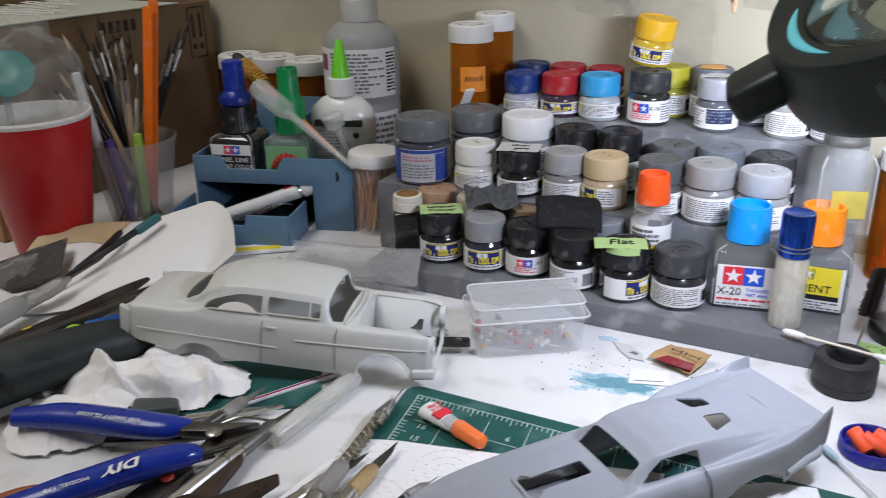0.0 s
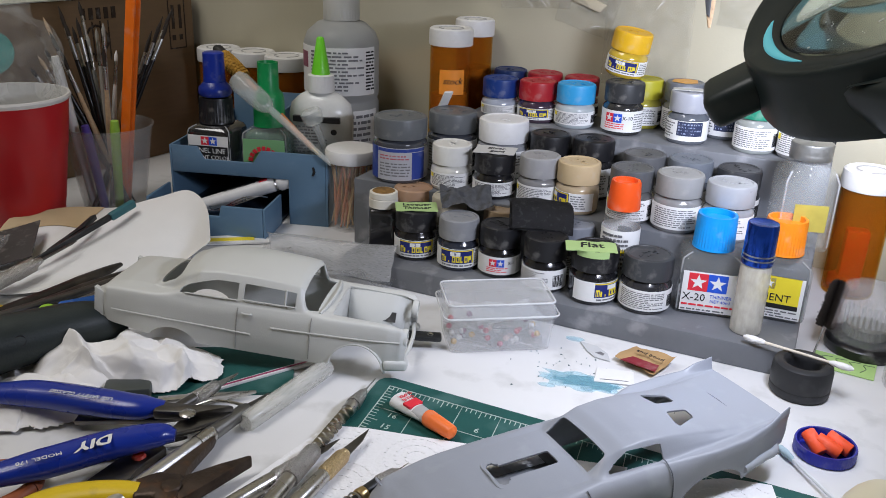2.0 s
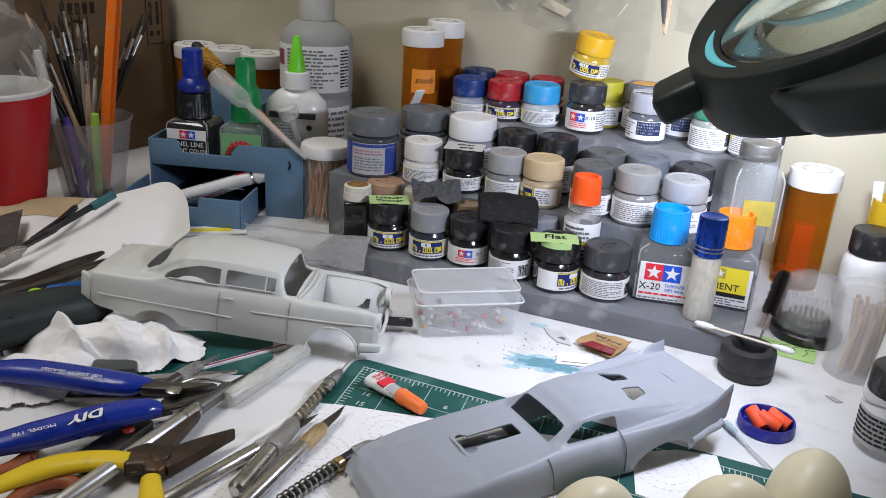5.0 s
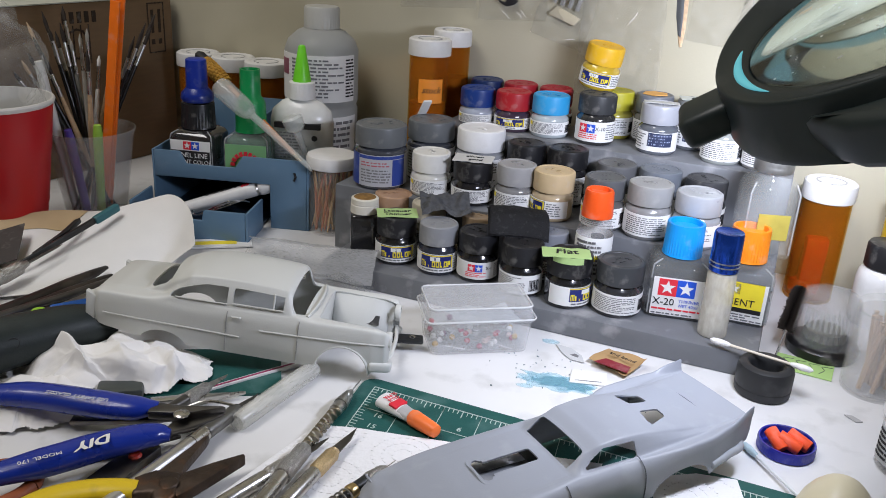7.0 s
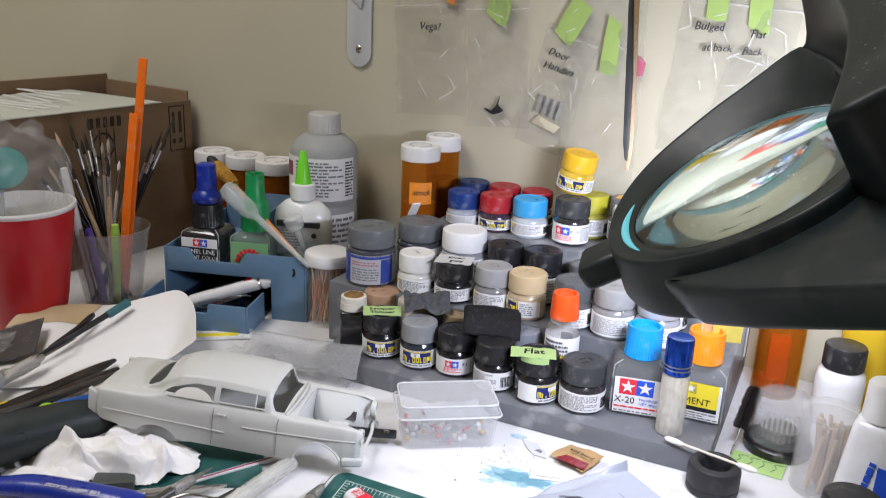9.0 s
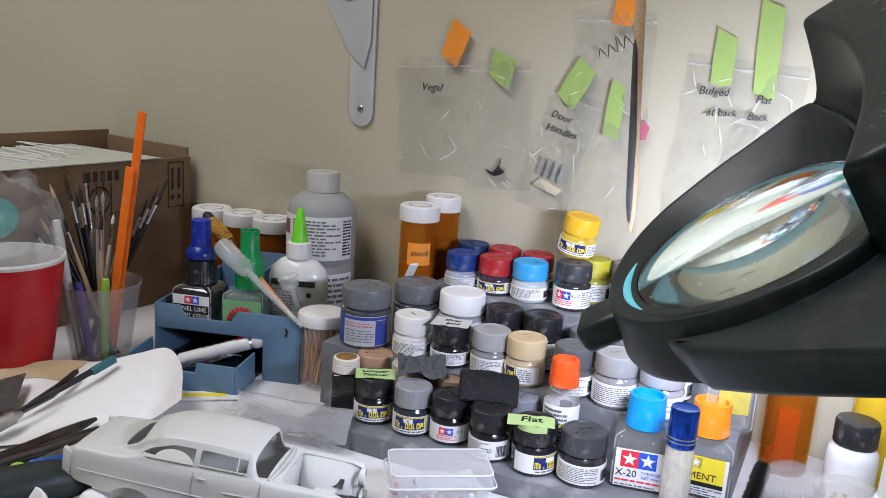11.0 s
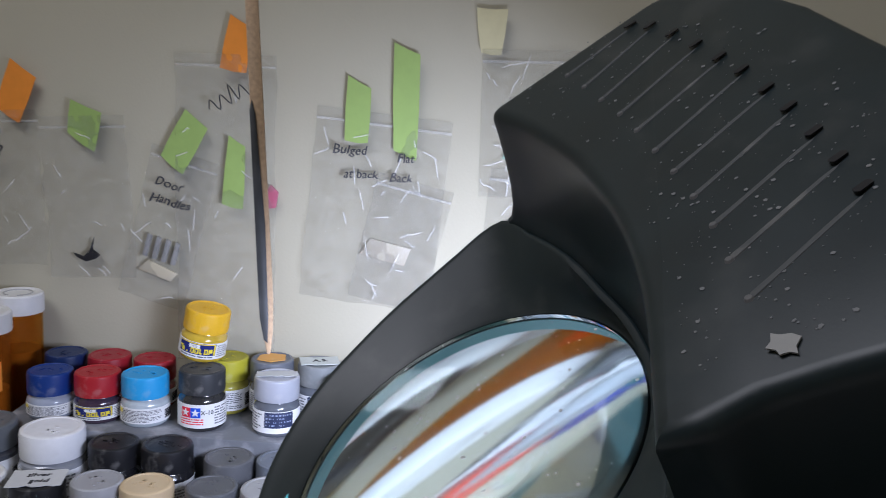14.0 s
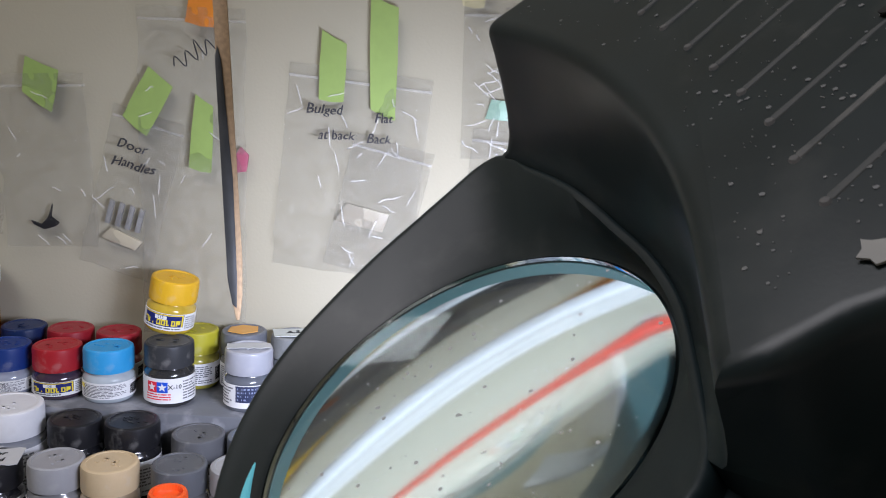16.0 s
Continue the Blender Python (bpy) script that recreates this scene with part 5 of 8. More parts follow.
tray = thing("desk_organizer", TM, "slate blue plastic desk organizer with an open drawer", "organizer")
TW, TD, TH, TT = .150, .165, .070, .0022
front_out = [(0, 0), (.036, 0), (.036, .044), (TW, .044), (TW, TH), (TW - .026, TH), (TW - .032, TH - .012), (TW - .080, TH - .012), (TW - .088, TH), (0, TH)]
bm = slab([(x, z) for x, z in front_out], 0, TT, .0006)
part("front_wall", bm, TRAY, tray, m=Matrix(((1, 0, 0, 0), (0, 0, -1, 0), (0, 1, 0, 0), (0, 0, 0, 1))))
part("side_wall", slab([(-TD, 0), (0, 0), (0, TH - .004), (-TD * .58, TH), (-TD * .66, TH + .022), (-TD, TH + .022)], -TT, -.0001, .0004), TRAY, tray, m=Matrix(((0, 0, 1, 0), (1, 0, 0, 0), (0, 1, 0, 0), (0, 0, 0, 1))))
part("side_wall", box(TW + .0001, TW + TT, -TD, .0, 0, TH, .0006), TRAY, tray)
part("back_wall", box(0, TW, -TD, -TD + TT, 0, TH + .022, .0006), TRAY, tray)
part("divider", box(.078, .080, -TD + TT + .0002, -.070, .0462, TH + .012, .0004), TRAY, tray)
part("upper_floor", box(0, TW, -TD + TT + .0002, -TT - .0002, .0440, .0460), TRAY, tray)
part("drawer_front", slab([(.045, .0004), (.152, .0004), (.152, .030), (.128, .030), (.126, .020), (.086, .020), (.084, .030), (.045, .030)], .046, .049, .0006), TRAY, tray, m=Matrix(((1, 0, 0, 0), (0, 0, 1, 0), (0, 1, 0, 0), (0, 0, 0, 1))))
part("drawer_side", box(.0425, .0448, .0022, .049, .0004, .030, .0006), TRAY, tray)
part("drawer_side", box(.1522, .1545, .0022, .049, .0004, .034, .0006), TRAY, tray)
part("drawer_floor", box(.045, .152, -.120, .0458, .0004, .003), plastic((.03, .05, .08)), tray)
part("pen_mark", tube([(.012, -.0024 + .0022, .058), (.0105, .0006, .054), (.012, .0006, .050)], .0012, 6), INKB, tray)

pl = square_bottle(in_tray(.117, .034, .0465, -2), "square bottle of panel wash with a black cap", W, .040, paint_glass((.02, .02, .022)), (.012, .013, .016), .0165, .024, open_cap=False, level=.90, glass=paint_glass((.02, .02, .022)))
face_rect("paper_label", pl, W, -.020, .020, .003, .0315, LABEL)
face_stars(pl, W, .001, .0265, .0080)
face_rect("black_panel", pl, W, -.0195, .0195, .004, .0215, INKB, .0005)
face_text("wording", pl, W, "PANEL LINE", .0066, 0, .0170, LABEL, .0007)
face_text("wording", pl, W, "ACCENT COLOR", .0056, 0, .0105, LABEL, .0007)
db = thing("dropper_bottle", in_tray(.117, .034, .1127), "blue capped applicator standing on a lid", "applicator")
part("flared_base", lathe([(0, 0), (.0145, 0), (.0160, .003), (.0150, .008), (.0105, .013), (0, .013)], 32), plastic((.008, .025, .24), .3), db)
part("blue_cap", lathe([(0, .028), (.0085, .028), (.0098, .027), (.0104, .0), (0, 0)], 32), plastic((.008, .03, .33), .3), db, m=pose(0, 0, .0128))
gb = square_bottle(in_tray(.064, .034, .0465, 3), "square bottle of thin cement with a tall green cap", W, .040, see_through("pale_green_liquid", (.10, .24, .13), .1, .6), (.01, .26, .07), .0150, .060, ribs=24, top_r=.0100, level=.90)
face_rect("green_label", gb, W, -.020, .020, .002, .0315, mat("green_label", (.20, .42, .19), .5))
ar = bmesh.new()
for k in range(9):
    a = math.pi * (k + .5) / 9
    join(ar, box(-.0017, .0017, -.0022, .0022, 0, .0003), pose(.013 * math.cos(a), .013 * math.sin(a), 0, 0, 0, math.degrees(a) - 90))
part("arched_mark", ar, RED, gb, m=pose(0, -W / 2 - .0006, .010, 90, 0, 0))
face_stars(gb, W, 0, .0085, .007)

gl = thing("glue_bottle", in_tray(.020, .060, .0465, 0) @ Matrix.Diagonal((1, 1, .93, 1)), "white glue bottle with a green nozzle", "glue bottle")
bm = lathe([(0, 0), (.029, 0), (.0315, .003), (.0320, .052), (.0295, .064), (.0200, .073), (.0125, .077), (0, .077)], 44)
for v in bm.verts:
    v.co.y *= .58
part("white_body", bm, plastic((.70, .71, .69), .22), gl)
part("white_collar", lathe([(0, 0), (.0132, 0), (.0135, .002), (.0128, .017), (.0105, .018), (0, .018)], ribs=30, rib_depth=.0004, rib_z=(.002, .017)), plastic((.78, .78, .77), .3), gl, m=pose(0, 0, .0765))
part("green_nozzle", lathe([(0, 0), (.0090, 0), (.0088, .002), (.0035, .036), (.0022, .0375), (0, .0375)], 28), plastic((.18, .66, .02), .35), gl, m=pose(0, 0, .0945))
lb = bmesh.new()
for (x0, x1, z0, z1) in ((-.023, .023, .0475, .0535),):
    join(lb, box(x0, x1, -.0196, -.0150, z0, z1))
part("black_band", lb, INKB, gl)
part("small_print", flat_bars(-.023, .010, .014, .044, 9, 9), INK, gl, m=pose(0, -.0186, 0, 90, 0, 0))
part("round_mark", lathe([(0, 0), (.003, 0), (.003, .0004), (0, .0004)], 16), INKB, gl, m=pose(.017, -.0178, .038, 90, 0, 0))

sv = thing("solvent_bottle", in_tray(.0165, .1265, .0465) @ Matrix.Diagonal((1.24, 1.24, .985, 1)), "tall translucent solvent bottle with a printed label", "bottle")
part("plastic_body", lathe([(0, 0), (.029, 0), (.031, .003), (.031, .050), (.030, .053), (.030, .056), (.031, .059), (.031, .112), (.028, .122), (.020, .131), (.014, .134), (0, .134)], 48), mat("milky_plastic", (.42, .43, .42), .35, trans=.25, ior=1.2, vary=.03, sss=.2), sv)
part("white_cap", lathe([(0, .022), (.0135, .022), (.0148, .020), (.0150, 0), (0, 0)], ribs=36, rib_depth=.0004, rib_z=(0, .020)), mat("milky_cap", (.50, .50, .47), .4, trans=.1), sv, m=pose(0, 0, .134))
FR = -math.pi / 2
part("paper_label", arc(.0312, FR - 1.25, FR + 1.25, .062, .110), LABEL, sv)
part("small_print", print_rows(.0315, FR - .62, FR + .85, .066, .107, 11, 44), INK, sv)
part("red_mark", arc(.0315, FR - 1.15, FR - .78, .088, .104, .0003), plastic((.25, .08, .12)), sv)
part("side_print", print_rows(.0315, FR + .92, FR + 1.22, .066, .107, 12, 46), INKB, sv)
part("paper_label", arc(.0312, FR - .1, FR + 1.35, .008, .046), LABEL, sv)
part("small_print", print_rows(.0315, FR, FR + 1.2, .011, .043, 5, 45), INK, sv)


def T(u, v, z):
    return tuple(TM @ Vector((u, -v, z)))


PIP = see_through("pipette_plastic", (0.66, 0.70, 0.68), 0.16, 0.36)
for nm, a, b in (("pipette", T(.008, -.004, .076), T(.092, .020, .134)), ("pipette", T(.010, .030, .072), T(.022, .026, .107))):
    p = thing(nm, along(a, b), "translucent plastic transfer pipette leaning in the organizer", "pipette")
    ln = (Vector(b) - Vector(a)).length
    part("stem", tube([(-.02, 0, 0), (ln * .2, 0, 0), (ln * .55, 0, 0)], .0024, 12, radii=[.0022, .0034, .0038]), PIP, p)
    part("bulb", tube([(ln * .55, 0, 0), (ln * .60, 0, 0), (ln * .66, 0, 0), (ln * .92, 0, 0), (ln * .98, 0, 0), (ln, 0, 0)], .006, 16, radii=[.0042, .0080, .0096, .0104, .0082, .0020]), PIP, p)
a, b = T(.006, .008, .066), T(.124, .066, .149)
L = (Vector(b) - Vector(a)).length
kb = thing("knitted_brush", along(a, b), "brush with orange handle and yellow knitted sleeve", "brush")
part("handle", tube([(.012, 0, 0), (L * .5, 0, 0), (L - .040, 0, 0)], .003, 12, radii=[.0022, .0032, .0024]), plastic((.62, .22, .05), .4), kb)
part("gold_ferrule", tube([(-.004, 0, 0), (.012, 0, 0)], .003, 12, radii=[.0020, .0026]), BRASS, kb)
KNIT = mat("yellow_knit", (.50, .27, .03), .8, vary=.3, scale=220, bump=.9, bump_scale=500)
part("knit_sleeve", tube([(L - .044, 0, 0), (L - .038, 0, 0), (L - .022, 0, 0), (L - .006, 0, 0)], .006, 16, radii=[.0028, .0058, .0070, .0062]), KNIT, kb)
loops = bmesh.new()
for k in range(9):
    for h in range(12):
        q = 2 * math.pi * (h + .5 * (k % 2)) / 12
        r = .0056 + .0012 * math.sin(math.pi * (k + 1) / 10)
        join(loops, box(-.0015, .0015, -.0013, .0013, -.0010, .0010, .0005), pose(L - .038 + .0036 * k, r * math.cos(q), r * math.sin(q), math.degrees(q) - 90, 0, 0))
tagged(part("knit_loops", loops, KNIT, kb), kind="stuff")
part("dark_tip", tube([(L - .006, 0, 0), (L + .002, 0, 0), (L + .006, 0, 0)], .005, 14, radii=[.0060, .0056, .0030]), INKB, kb)

# small paint tube and wire in the drawer
a, b = Vector((-.5100, .6370, .0130)), Vector((-.4330, .6820, .0430))
L = (b - a).length
pt = thing("paint_tube", along(a, b), "white crimped paint tube with a white cap", "paint tube")
part("tube_body", tube([(0, 0, 0), (.002, 0, 0), (L * .35, 0, 0), (L * .70, 0, 0), (L - .020, 0, 0), (L - .016, 0, 0)], .006, 22, radii=[.0070, .0072, .0074, .0076, .0076, .0052], flat=.95), plastic((.72, .72, .71), .3), pt)
part("steel_shoulder", tube([(L - .0175, 0, 0), (L - .015, 0, 0)], .006, 22, radii=[.0076, .0060]), STEEL, pt)
part("white_cap", tube([(L - .016, 0, 0), (L - .014, 0, 0), (L, 0, 0)], .006, 22, radii=[.0070, .0082, .0078]), plastic((.78, .78, .77), .35), pt)
part("red_print", box(L - .032, L - .024, -.0035, .0035, .0062, .0074), RED, pt)
part("black_print", flat_bars(-.016, .016, -.0030, .0030, 2, 31), INKB, pt, m=pose(L - .052, 0, .0073))
for k in range(3):
    pts = [T(.125 - .01 * k, -.012 - .006 * k, .012 + .004 * k), T(.095, -.034, .020), T(.066, -.042, .033 + .002 * k), T(.052, -.036, .038), T(.048, -.026, .034)]
    w = thing("wire", pose(0, 0, 0), "bent steel wire lying in the drawer", "wire")
    part("strand", tube(smooth_line(pts, 6), .0006, 6), STEEL, w)

# ---- toothpicks and small bottle ----
PICK = mat("toothpick_wood", (.66, .43, .20), .65, vary=.15, scale=80, aniso=(6, 6, .6))
PICK_R = mat("tinted_pick", (.55, .20, .08), .7, vary=.1)
tj = thing("toothpick_jar", pose(-.381, .703, 0, 0, 0, facing(-.38, .70)), "clear jar of toothpicks with a white lid", "jar")
part("clear_wall", lathe([(0, 0), (.0210, 0), (.0222, .002), (.0222, .066), (.0212, .066), (.0212, .003), (0, .003)], 44), see_through("thin_clear_plastic", (.75, .76, .76), .06, .09), tj)
part("white_lid", lathe([(0, .012), (.0215, .012), (.0235, .0112), (.0245, .009), (.0250, .001), (.0245, 0), (.0215, 0), (0, .001)], 44), plastic((.74, .735, .72), .4), tj, m=pose(0, 0, .0655))
part("lid_tab", box(-.005, .004, -.004, .004, 0, .004, .0015), plastic((.74, .735, .72), .4), tj, m=pose(.003, .0265, .0655))
rs = random.Random(8)
for k in range(60):
    a = rs.uniform(0, 6.28)
    b2 = a + rs.uniform(-1.1, 1.1)
    q, q2 = rs.uniform(.004, .0195), rs.uniform(.004, .0195)
    mt = (PICK, PICK, PICK, PICK_R, PICK, PICK_R)[k % 6]
    part("toothpick", tube([(q * math.cos(a), q * math.sin(a), .004), ((q * math.cos(a) + q2 * math.cos(b2)) / 2, (q * math.sin(a) + q2 * math.sin(b2)) / 2, .033), (q2 * math.cos(b2), q2 * math.sin(b2), .062)], .001, 6, radii=[.0007, .0016, .0008]), mt, tj)
sb = thing("bottle", pose(-.305, .641, Z1, 0, 0, facing(-.305, .641)), "small dark square bottle with a stained white cap", "bottle")
part("dark_glass", box(-.0120, .0120, -.0120, .0120, 0, .0340, .0030, 3), paint_glass((.015, .014, .016)), sb)
part("white_cap", lathe([(0, .013), (.0105, .013), (.0118, .0122), (.0120, .008), (.0116, .0075), (.0122, .007), (.0124, 0), (0, 0)], 36), plastic((.66, .63, .54), .5), sb, m=pose(0, 0, .0345))
part("paint_crust", lathe([(0, .0010), (.0050, .0012), (.0088, .0006), (.0098, 0), (0, 0)], 20), mat("paint_crust", (.22, .12, .03), .8, vary=.5, scale=300, bump=.8), sb, m=pose(0, 0, .0474))

# ---- carton, cups and brushes ----
CARTON = pose(-0.705, 0.838, 0.0, 0, 0, -3)
carton = thing("cardboard_box", CARTON, "open brown corrugated cardboard box with printed marks", "cardboard box")
CT, CW, CL = 0.004, 0.17, 0.322
part("side_panel", box(-CT, 0, -CL, 0, .0005, .185, .0008), CARD, carton)
part("side_panel", box(-CW, -CW + CT, -CL, 0, .0005, .203, .0008), CARD, carton)
part("end_panel", box(-CW + CT, -CT, -CT, 0, .0005, .196, .0008), CARD, carton)
part("end_panel", box(-CW + CT, -CT, -CL, -CL + CT, .0005, .184, .0008), CARD, carton)
part("base_panel", box(-CW + CT, -CT, -CL + CT, -CT, .0005, .0045), CARD, carton)
CARD_INK = plastic((.035, .022, .014), .8)
sym = bmesh.new()
for (y0, y1, z0, z1) in ((-.037, -.0355, .122, .180), (-.0135, -.012, .122, .180), (-.037, -.012, .1785, .180), (-.037, -.012, .122, .1235), (-.032, -.028, .145, .172), (-.0215, -.0175, .145, .172), (-.0325, -.0275, .132, .138), (-.022, -.017, .132, .138)):
    join(sym, box(.0001, .0005, y0, y1, z0, z1))
tagged(part("printed_symbol", sym, CARD_INK, carton), kind="stuff")
sym = bmesh.new()
for k in range(10):
    a = 2 * math.pi * k / 10
    join(sym, box(0, .0004, -.005, .005, -.0011, .0011), pose(.0001, -.135 + .0135 * math.cos(a), .142 + .015 * math.sin(a), math.degrees(a) + 90, 0, 0))
for k in range(5):
    join(sym, box(.0001, .0005, -.152 + .0095 * k, -.1465 + .0095 * k, .164, .176))
for k in range(4):
    join(sym, box(.0001, .0005, -.150 + .010 * k, -.1485 + .010 * k, .120, .162))
tagged(part("printed_symbol", sym, CARD_INK, carton), kind="stuff")
ss = thing("styrene_sheet", CARTON @ pose(0, 0, .1855), "pale plastic sheet lying across the open box", "sheet")
part("sheet", slab([(-.160, -.318), (.0015, -.318), (.0015, -.048), (-.160, -.064)], 0, .0012), plastic((.50, .52, .46), .35), ss)
rs = random.Random(12)
for k in range(8):
    st = thing("plastic_strip", CARTON @ pose(-.075 + .012 * (k % 3) - .006 * k, -.205 + .011 * k, .1872 + .0010 * k, 0, 0, 8 + rs.uniform(-16, 16)), "thin white styrene strip lying on the sheet", "strip", "loose strips")
    part("strip", box(-.045, .045, -.001, .001, 0, .001), plastic((.78, .78, .77)), st)

tray2 = thing("cardboard_tray", pose(-.667, .5064, 0, 0, 0, -3), "low tan cardboard tray beside the red cup", "cardboard tray")
TAN_CARD = mat("tan_card", (.42, .25, .12), .85, vary=.08, scale=30, bump=.12, bump_scale=250)
part("front_panel", box(-.200, 0, 0, .004, .0005, .0385, .0008), TAN_CARD, tray2)
part("end_panel", box(-.004, 0, .0042, .072, .0005, .0385, .0008), TAN_CARD, tray2)
part("end_panel", box(-.048, -.044, .0042, .072, .0005, .0385, .0008), TAN_CARD, tray2)
part("back_panel", box(-.0438, -.0042, .068, .072, .0005, .0385, .0008), TAN_CARD, tray2)
part("base_panel", box(-.0438, -.0042, .0042, .0678, .0005, .004), TAN_CARD, tray2)
cup = thing("plastic_cup", pose(-0.612, 0.522, 0), "red plastic party cup with a white inside", "cup")
part("outer_wall", lathe([(0, 0), (.031, 0), (.032, .002), (.0360, .030), (.0366, .031), (.0430, .080), (.0437, .081), (.0485, .121)], 56), mat("red_cup", (0.50, 0.010, 0.014), 0.34, vary=.04, scale=30), cup)
part("white_lining", lathe([(.0484, .121), (.0500, .1225), (.0508, .1245), (.0500, .1262), (.0480, .1262), (.0355, .030), (.031, .003), (0, .003)], 56), plastic((0.74, 0.73, 0.71), 0.35), cup)
bag = thing("plastic_bag", pose(-.614, .520, .128), "crumpled clear plastic bag stuffed into the red cup", "plastic bag")
bm = bmesh.new()
bmesh.ops.create_icosphere(bm, subdivisions=4, radius=1)
for v in bm.verts:
    q = v.co.normalized()
    k = 1 + .30 * noise.noise(q * 2.1) + .16 * noise.noise(q * 6.3)
    v.co = Vector((q.x * .046 * k, q.y * .046 * k, max(-.9, q.z) * .062 * k + .014))
part("film", bm, see_through("bag_film", (.80, .82, .82), .10, .11, .9, 30.0), bag)
tw = thing("wrapped_part", pose(-.622, .512, .155), "teal plastic piece wrapped in the clear bag", "plastic part")
part("teal_disc", lathe([(0, 0), (.019, 0), (.0215, .001), (.0215, .003), (.018, .0045), (.006, .0035), (0, .0035)], 28), see_through("teal_plastic", (.05, .30, .28), .25, .6), tw, m=pose(0, .004, .004, 48, 24, 30))
part("blue_strip", film_sheet(.05, .018, 16, 8, .006, 5, 40), see_through("blue_film", (.06, .20, .36), .2, .5), tw, m=pose(-.014, -.012, -.006, 60, 10, 30))
part("stem", tube([(0, 0, 0), (.004, -.006, -.05)], .003, 12), see_through("clear_stem", (.55, .60, .60), .15, .4), tw)

bcup = thing("brush_cup", pose(-0.600, 0.612, 0), "clear plastic cup holding paint brushes", "cup")
part("cup_wall", lathe([(0, 0), (.027, 0), (.0285, .002), (.0405, .080), (.0393, .080), (.0275, .003), (0, .003)], 48), FROST, bcup)
part("rim", lathe([(.0406, .0802), (.0420, .082), (.0425, .085), (.0415, .0852), (.0396, .0806)], 48), FROST, bcup)
BR = mat("dark_bristle", (.03, .022, .017), .8, vary=.3, scale=300)
BH = mat("black_lacquer", (.012, .010, .010), .25, vary=.2)
CLR = mat("clear_acrylic", (.62, .60, .54), .15, trans=.5, ior=1.2, vary=.05)
rs = random.Random(21)
# lean to the right (dx), away (dy), top height, handle material, bristle material, tip length
BRUSHES = [(-.052, .00, .150, BH, WOOD, .014), (-.046, .01, .155, BH, BR, .012), (-.040, .02, .168, BH, BR, .018), (-.034, .00, .158, WOOD, BR, .022), (-.026, .02, .176, BH, BR, .012),
           (-.016, .01, .182, BH, BR, .018), (-.008, .02, .165, CLR, CLR, .010), (.000, .01, .172, CLR, CLR, .012), (.006, .00, .178, CLR, CLR, .012), (.004, -.01, .160, WOOD, BR, .020),
           (.016, .02, .150, LABEL, LABEL, .01), (.050, .02, .168, BH, BR, .022), (.060, .01, .182, BH, BR, .026), (.066, .02, .176, BH, BR, .018), (.044, .03, .150, BH, BR, .016), (-.060, .0, .140, BH, BR, .01),
           (-.030, .03, .190, BH, BR, .020), (-.020, .04, .170, BH, BR, .016), (-.044, .03, .180, BH, WOOD, .016), (.056, .04, .160, BH, BR, .020), (.072, .03, .188, BH, BR, .024), (.036, .03, .172, WOOD, BR, .016), (-.012, .03, .195, BH, BR, .014)]
right_dir, back_dir = Vector((.61, .79, 0)), Vector((-.79, .61, 0))
for i, (dx, dy, top, hm, tm, tl) in enumerate(BRUSHES):
    base = Vector((-.600, .612, .005)) - right_dir * dx * .30 - back_dir * dy * .3
    tip = Vector((-.600, .612, top)) + right_dir * dx * 1.0 + back_dir * dy
    b = thing("paint_brush", along(base, tip), "slim paint brush standing in the clear cup", "brush", "brushes in the cup")
    ln = (tip - base).length
    part("handle", tube([(0, 0, 0), (ln * .45, 0, 0), (ln - tl - .022, 0, 0)], .002, 10, radii=[.0012, .0030, .0018]), hm, b)
    part("ferrule", tube([(ln - tl - .022, 0, 0), (ln - tl, 0, 0)], .0019, 10, radii=[.0019, .0016]), STEEL, b)
    part("bristles", tube([(ln - tl, 0, 0), (ln - tl * .5, 0, 0), (ln, 0, 0)], .002, 10, radii=[.0016, .0019, .0003]), tm, b)
for (dx, top, w) in ((.050, .260, .0085), (.038, .205, .0090)):
    base, tip = Vector((-.604, .606, .006)) + right_dir * (.014 + .3 * (dx - .038)), Vector((-.600, .604, top)) + right_dir * dx - back_dir * .012
    b = thing("orange_stick", along(base, tip), "flat bright orange plastic stick standing in the cup", "plastic stick", "orange sticks")
    part("blade", box(0, (tip - base).length, -w / 2, w / 2, -.0015, .0015, .0006), plastic((.85, .17, .005), .35), b, m=pose(0, 0, 0, 92, 0, 0))
for (dx, dy, c, tp) in ((-.020, -.018, (.10, .06, .36), .088), (.006, -.022, (.32, .55, .06), .092), (-.038, -.006, (.70, .70, .68), .150)):
    base, tip = Vector((-.600, .612, .006)) + right_dir * dx * .5 + back_dir * dy * .7, Vector((-.600, .612, tp)) + right_dir * dx + back_dir * dy
    b = thing("marker_pen", along(base, tip), "plastic handled tool standing in the clear cup", "tool", "handles in the cup")
    part("barrel", tube([(0, 0, 0), ((tip - base).length * .9, 0, 0), ((tip - base).length, 0, 0)], .0042, 12, radii=[.004, .0045, .0034]), plastic(c, .35), b)

# ---- front of the bench ----
# cutting mat with its printed ruler
cm = thing("cutting_mat", pose(-.199, .477, 0, 0, 0, 3.6), "worn green self-healing cutting mat with ruler lines", "cutting mat")
ML, MH, SK = .46, .262, -.13


def mat_xy(x, y):
    """Along the far edge, and down from it; the left edge leans a little."""
    return (x - y * SK, -y)


def rounded_outline():
    out = []
    for cx, cy, a0 in ((.010, .010, 180), (ML - .01, .010, 90), (ML - .01, MH - .01, 0), (.01, MH - .01, -90)):
        for k in range(5):
            a = radians(a0 - 22.5 * k)
            out.append(mat_xy(cx + .01 * math.cos(a), cy - .01 * math.sin(a)))
    return out


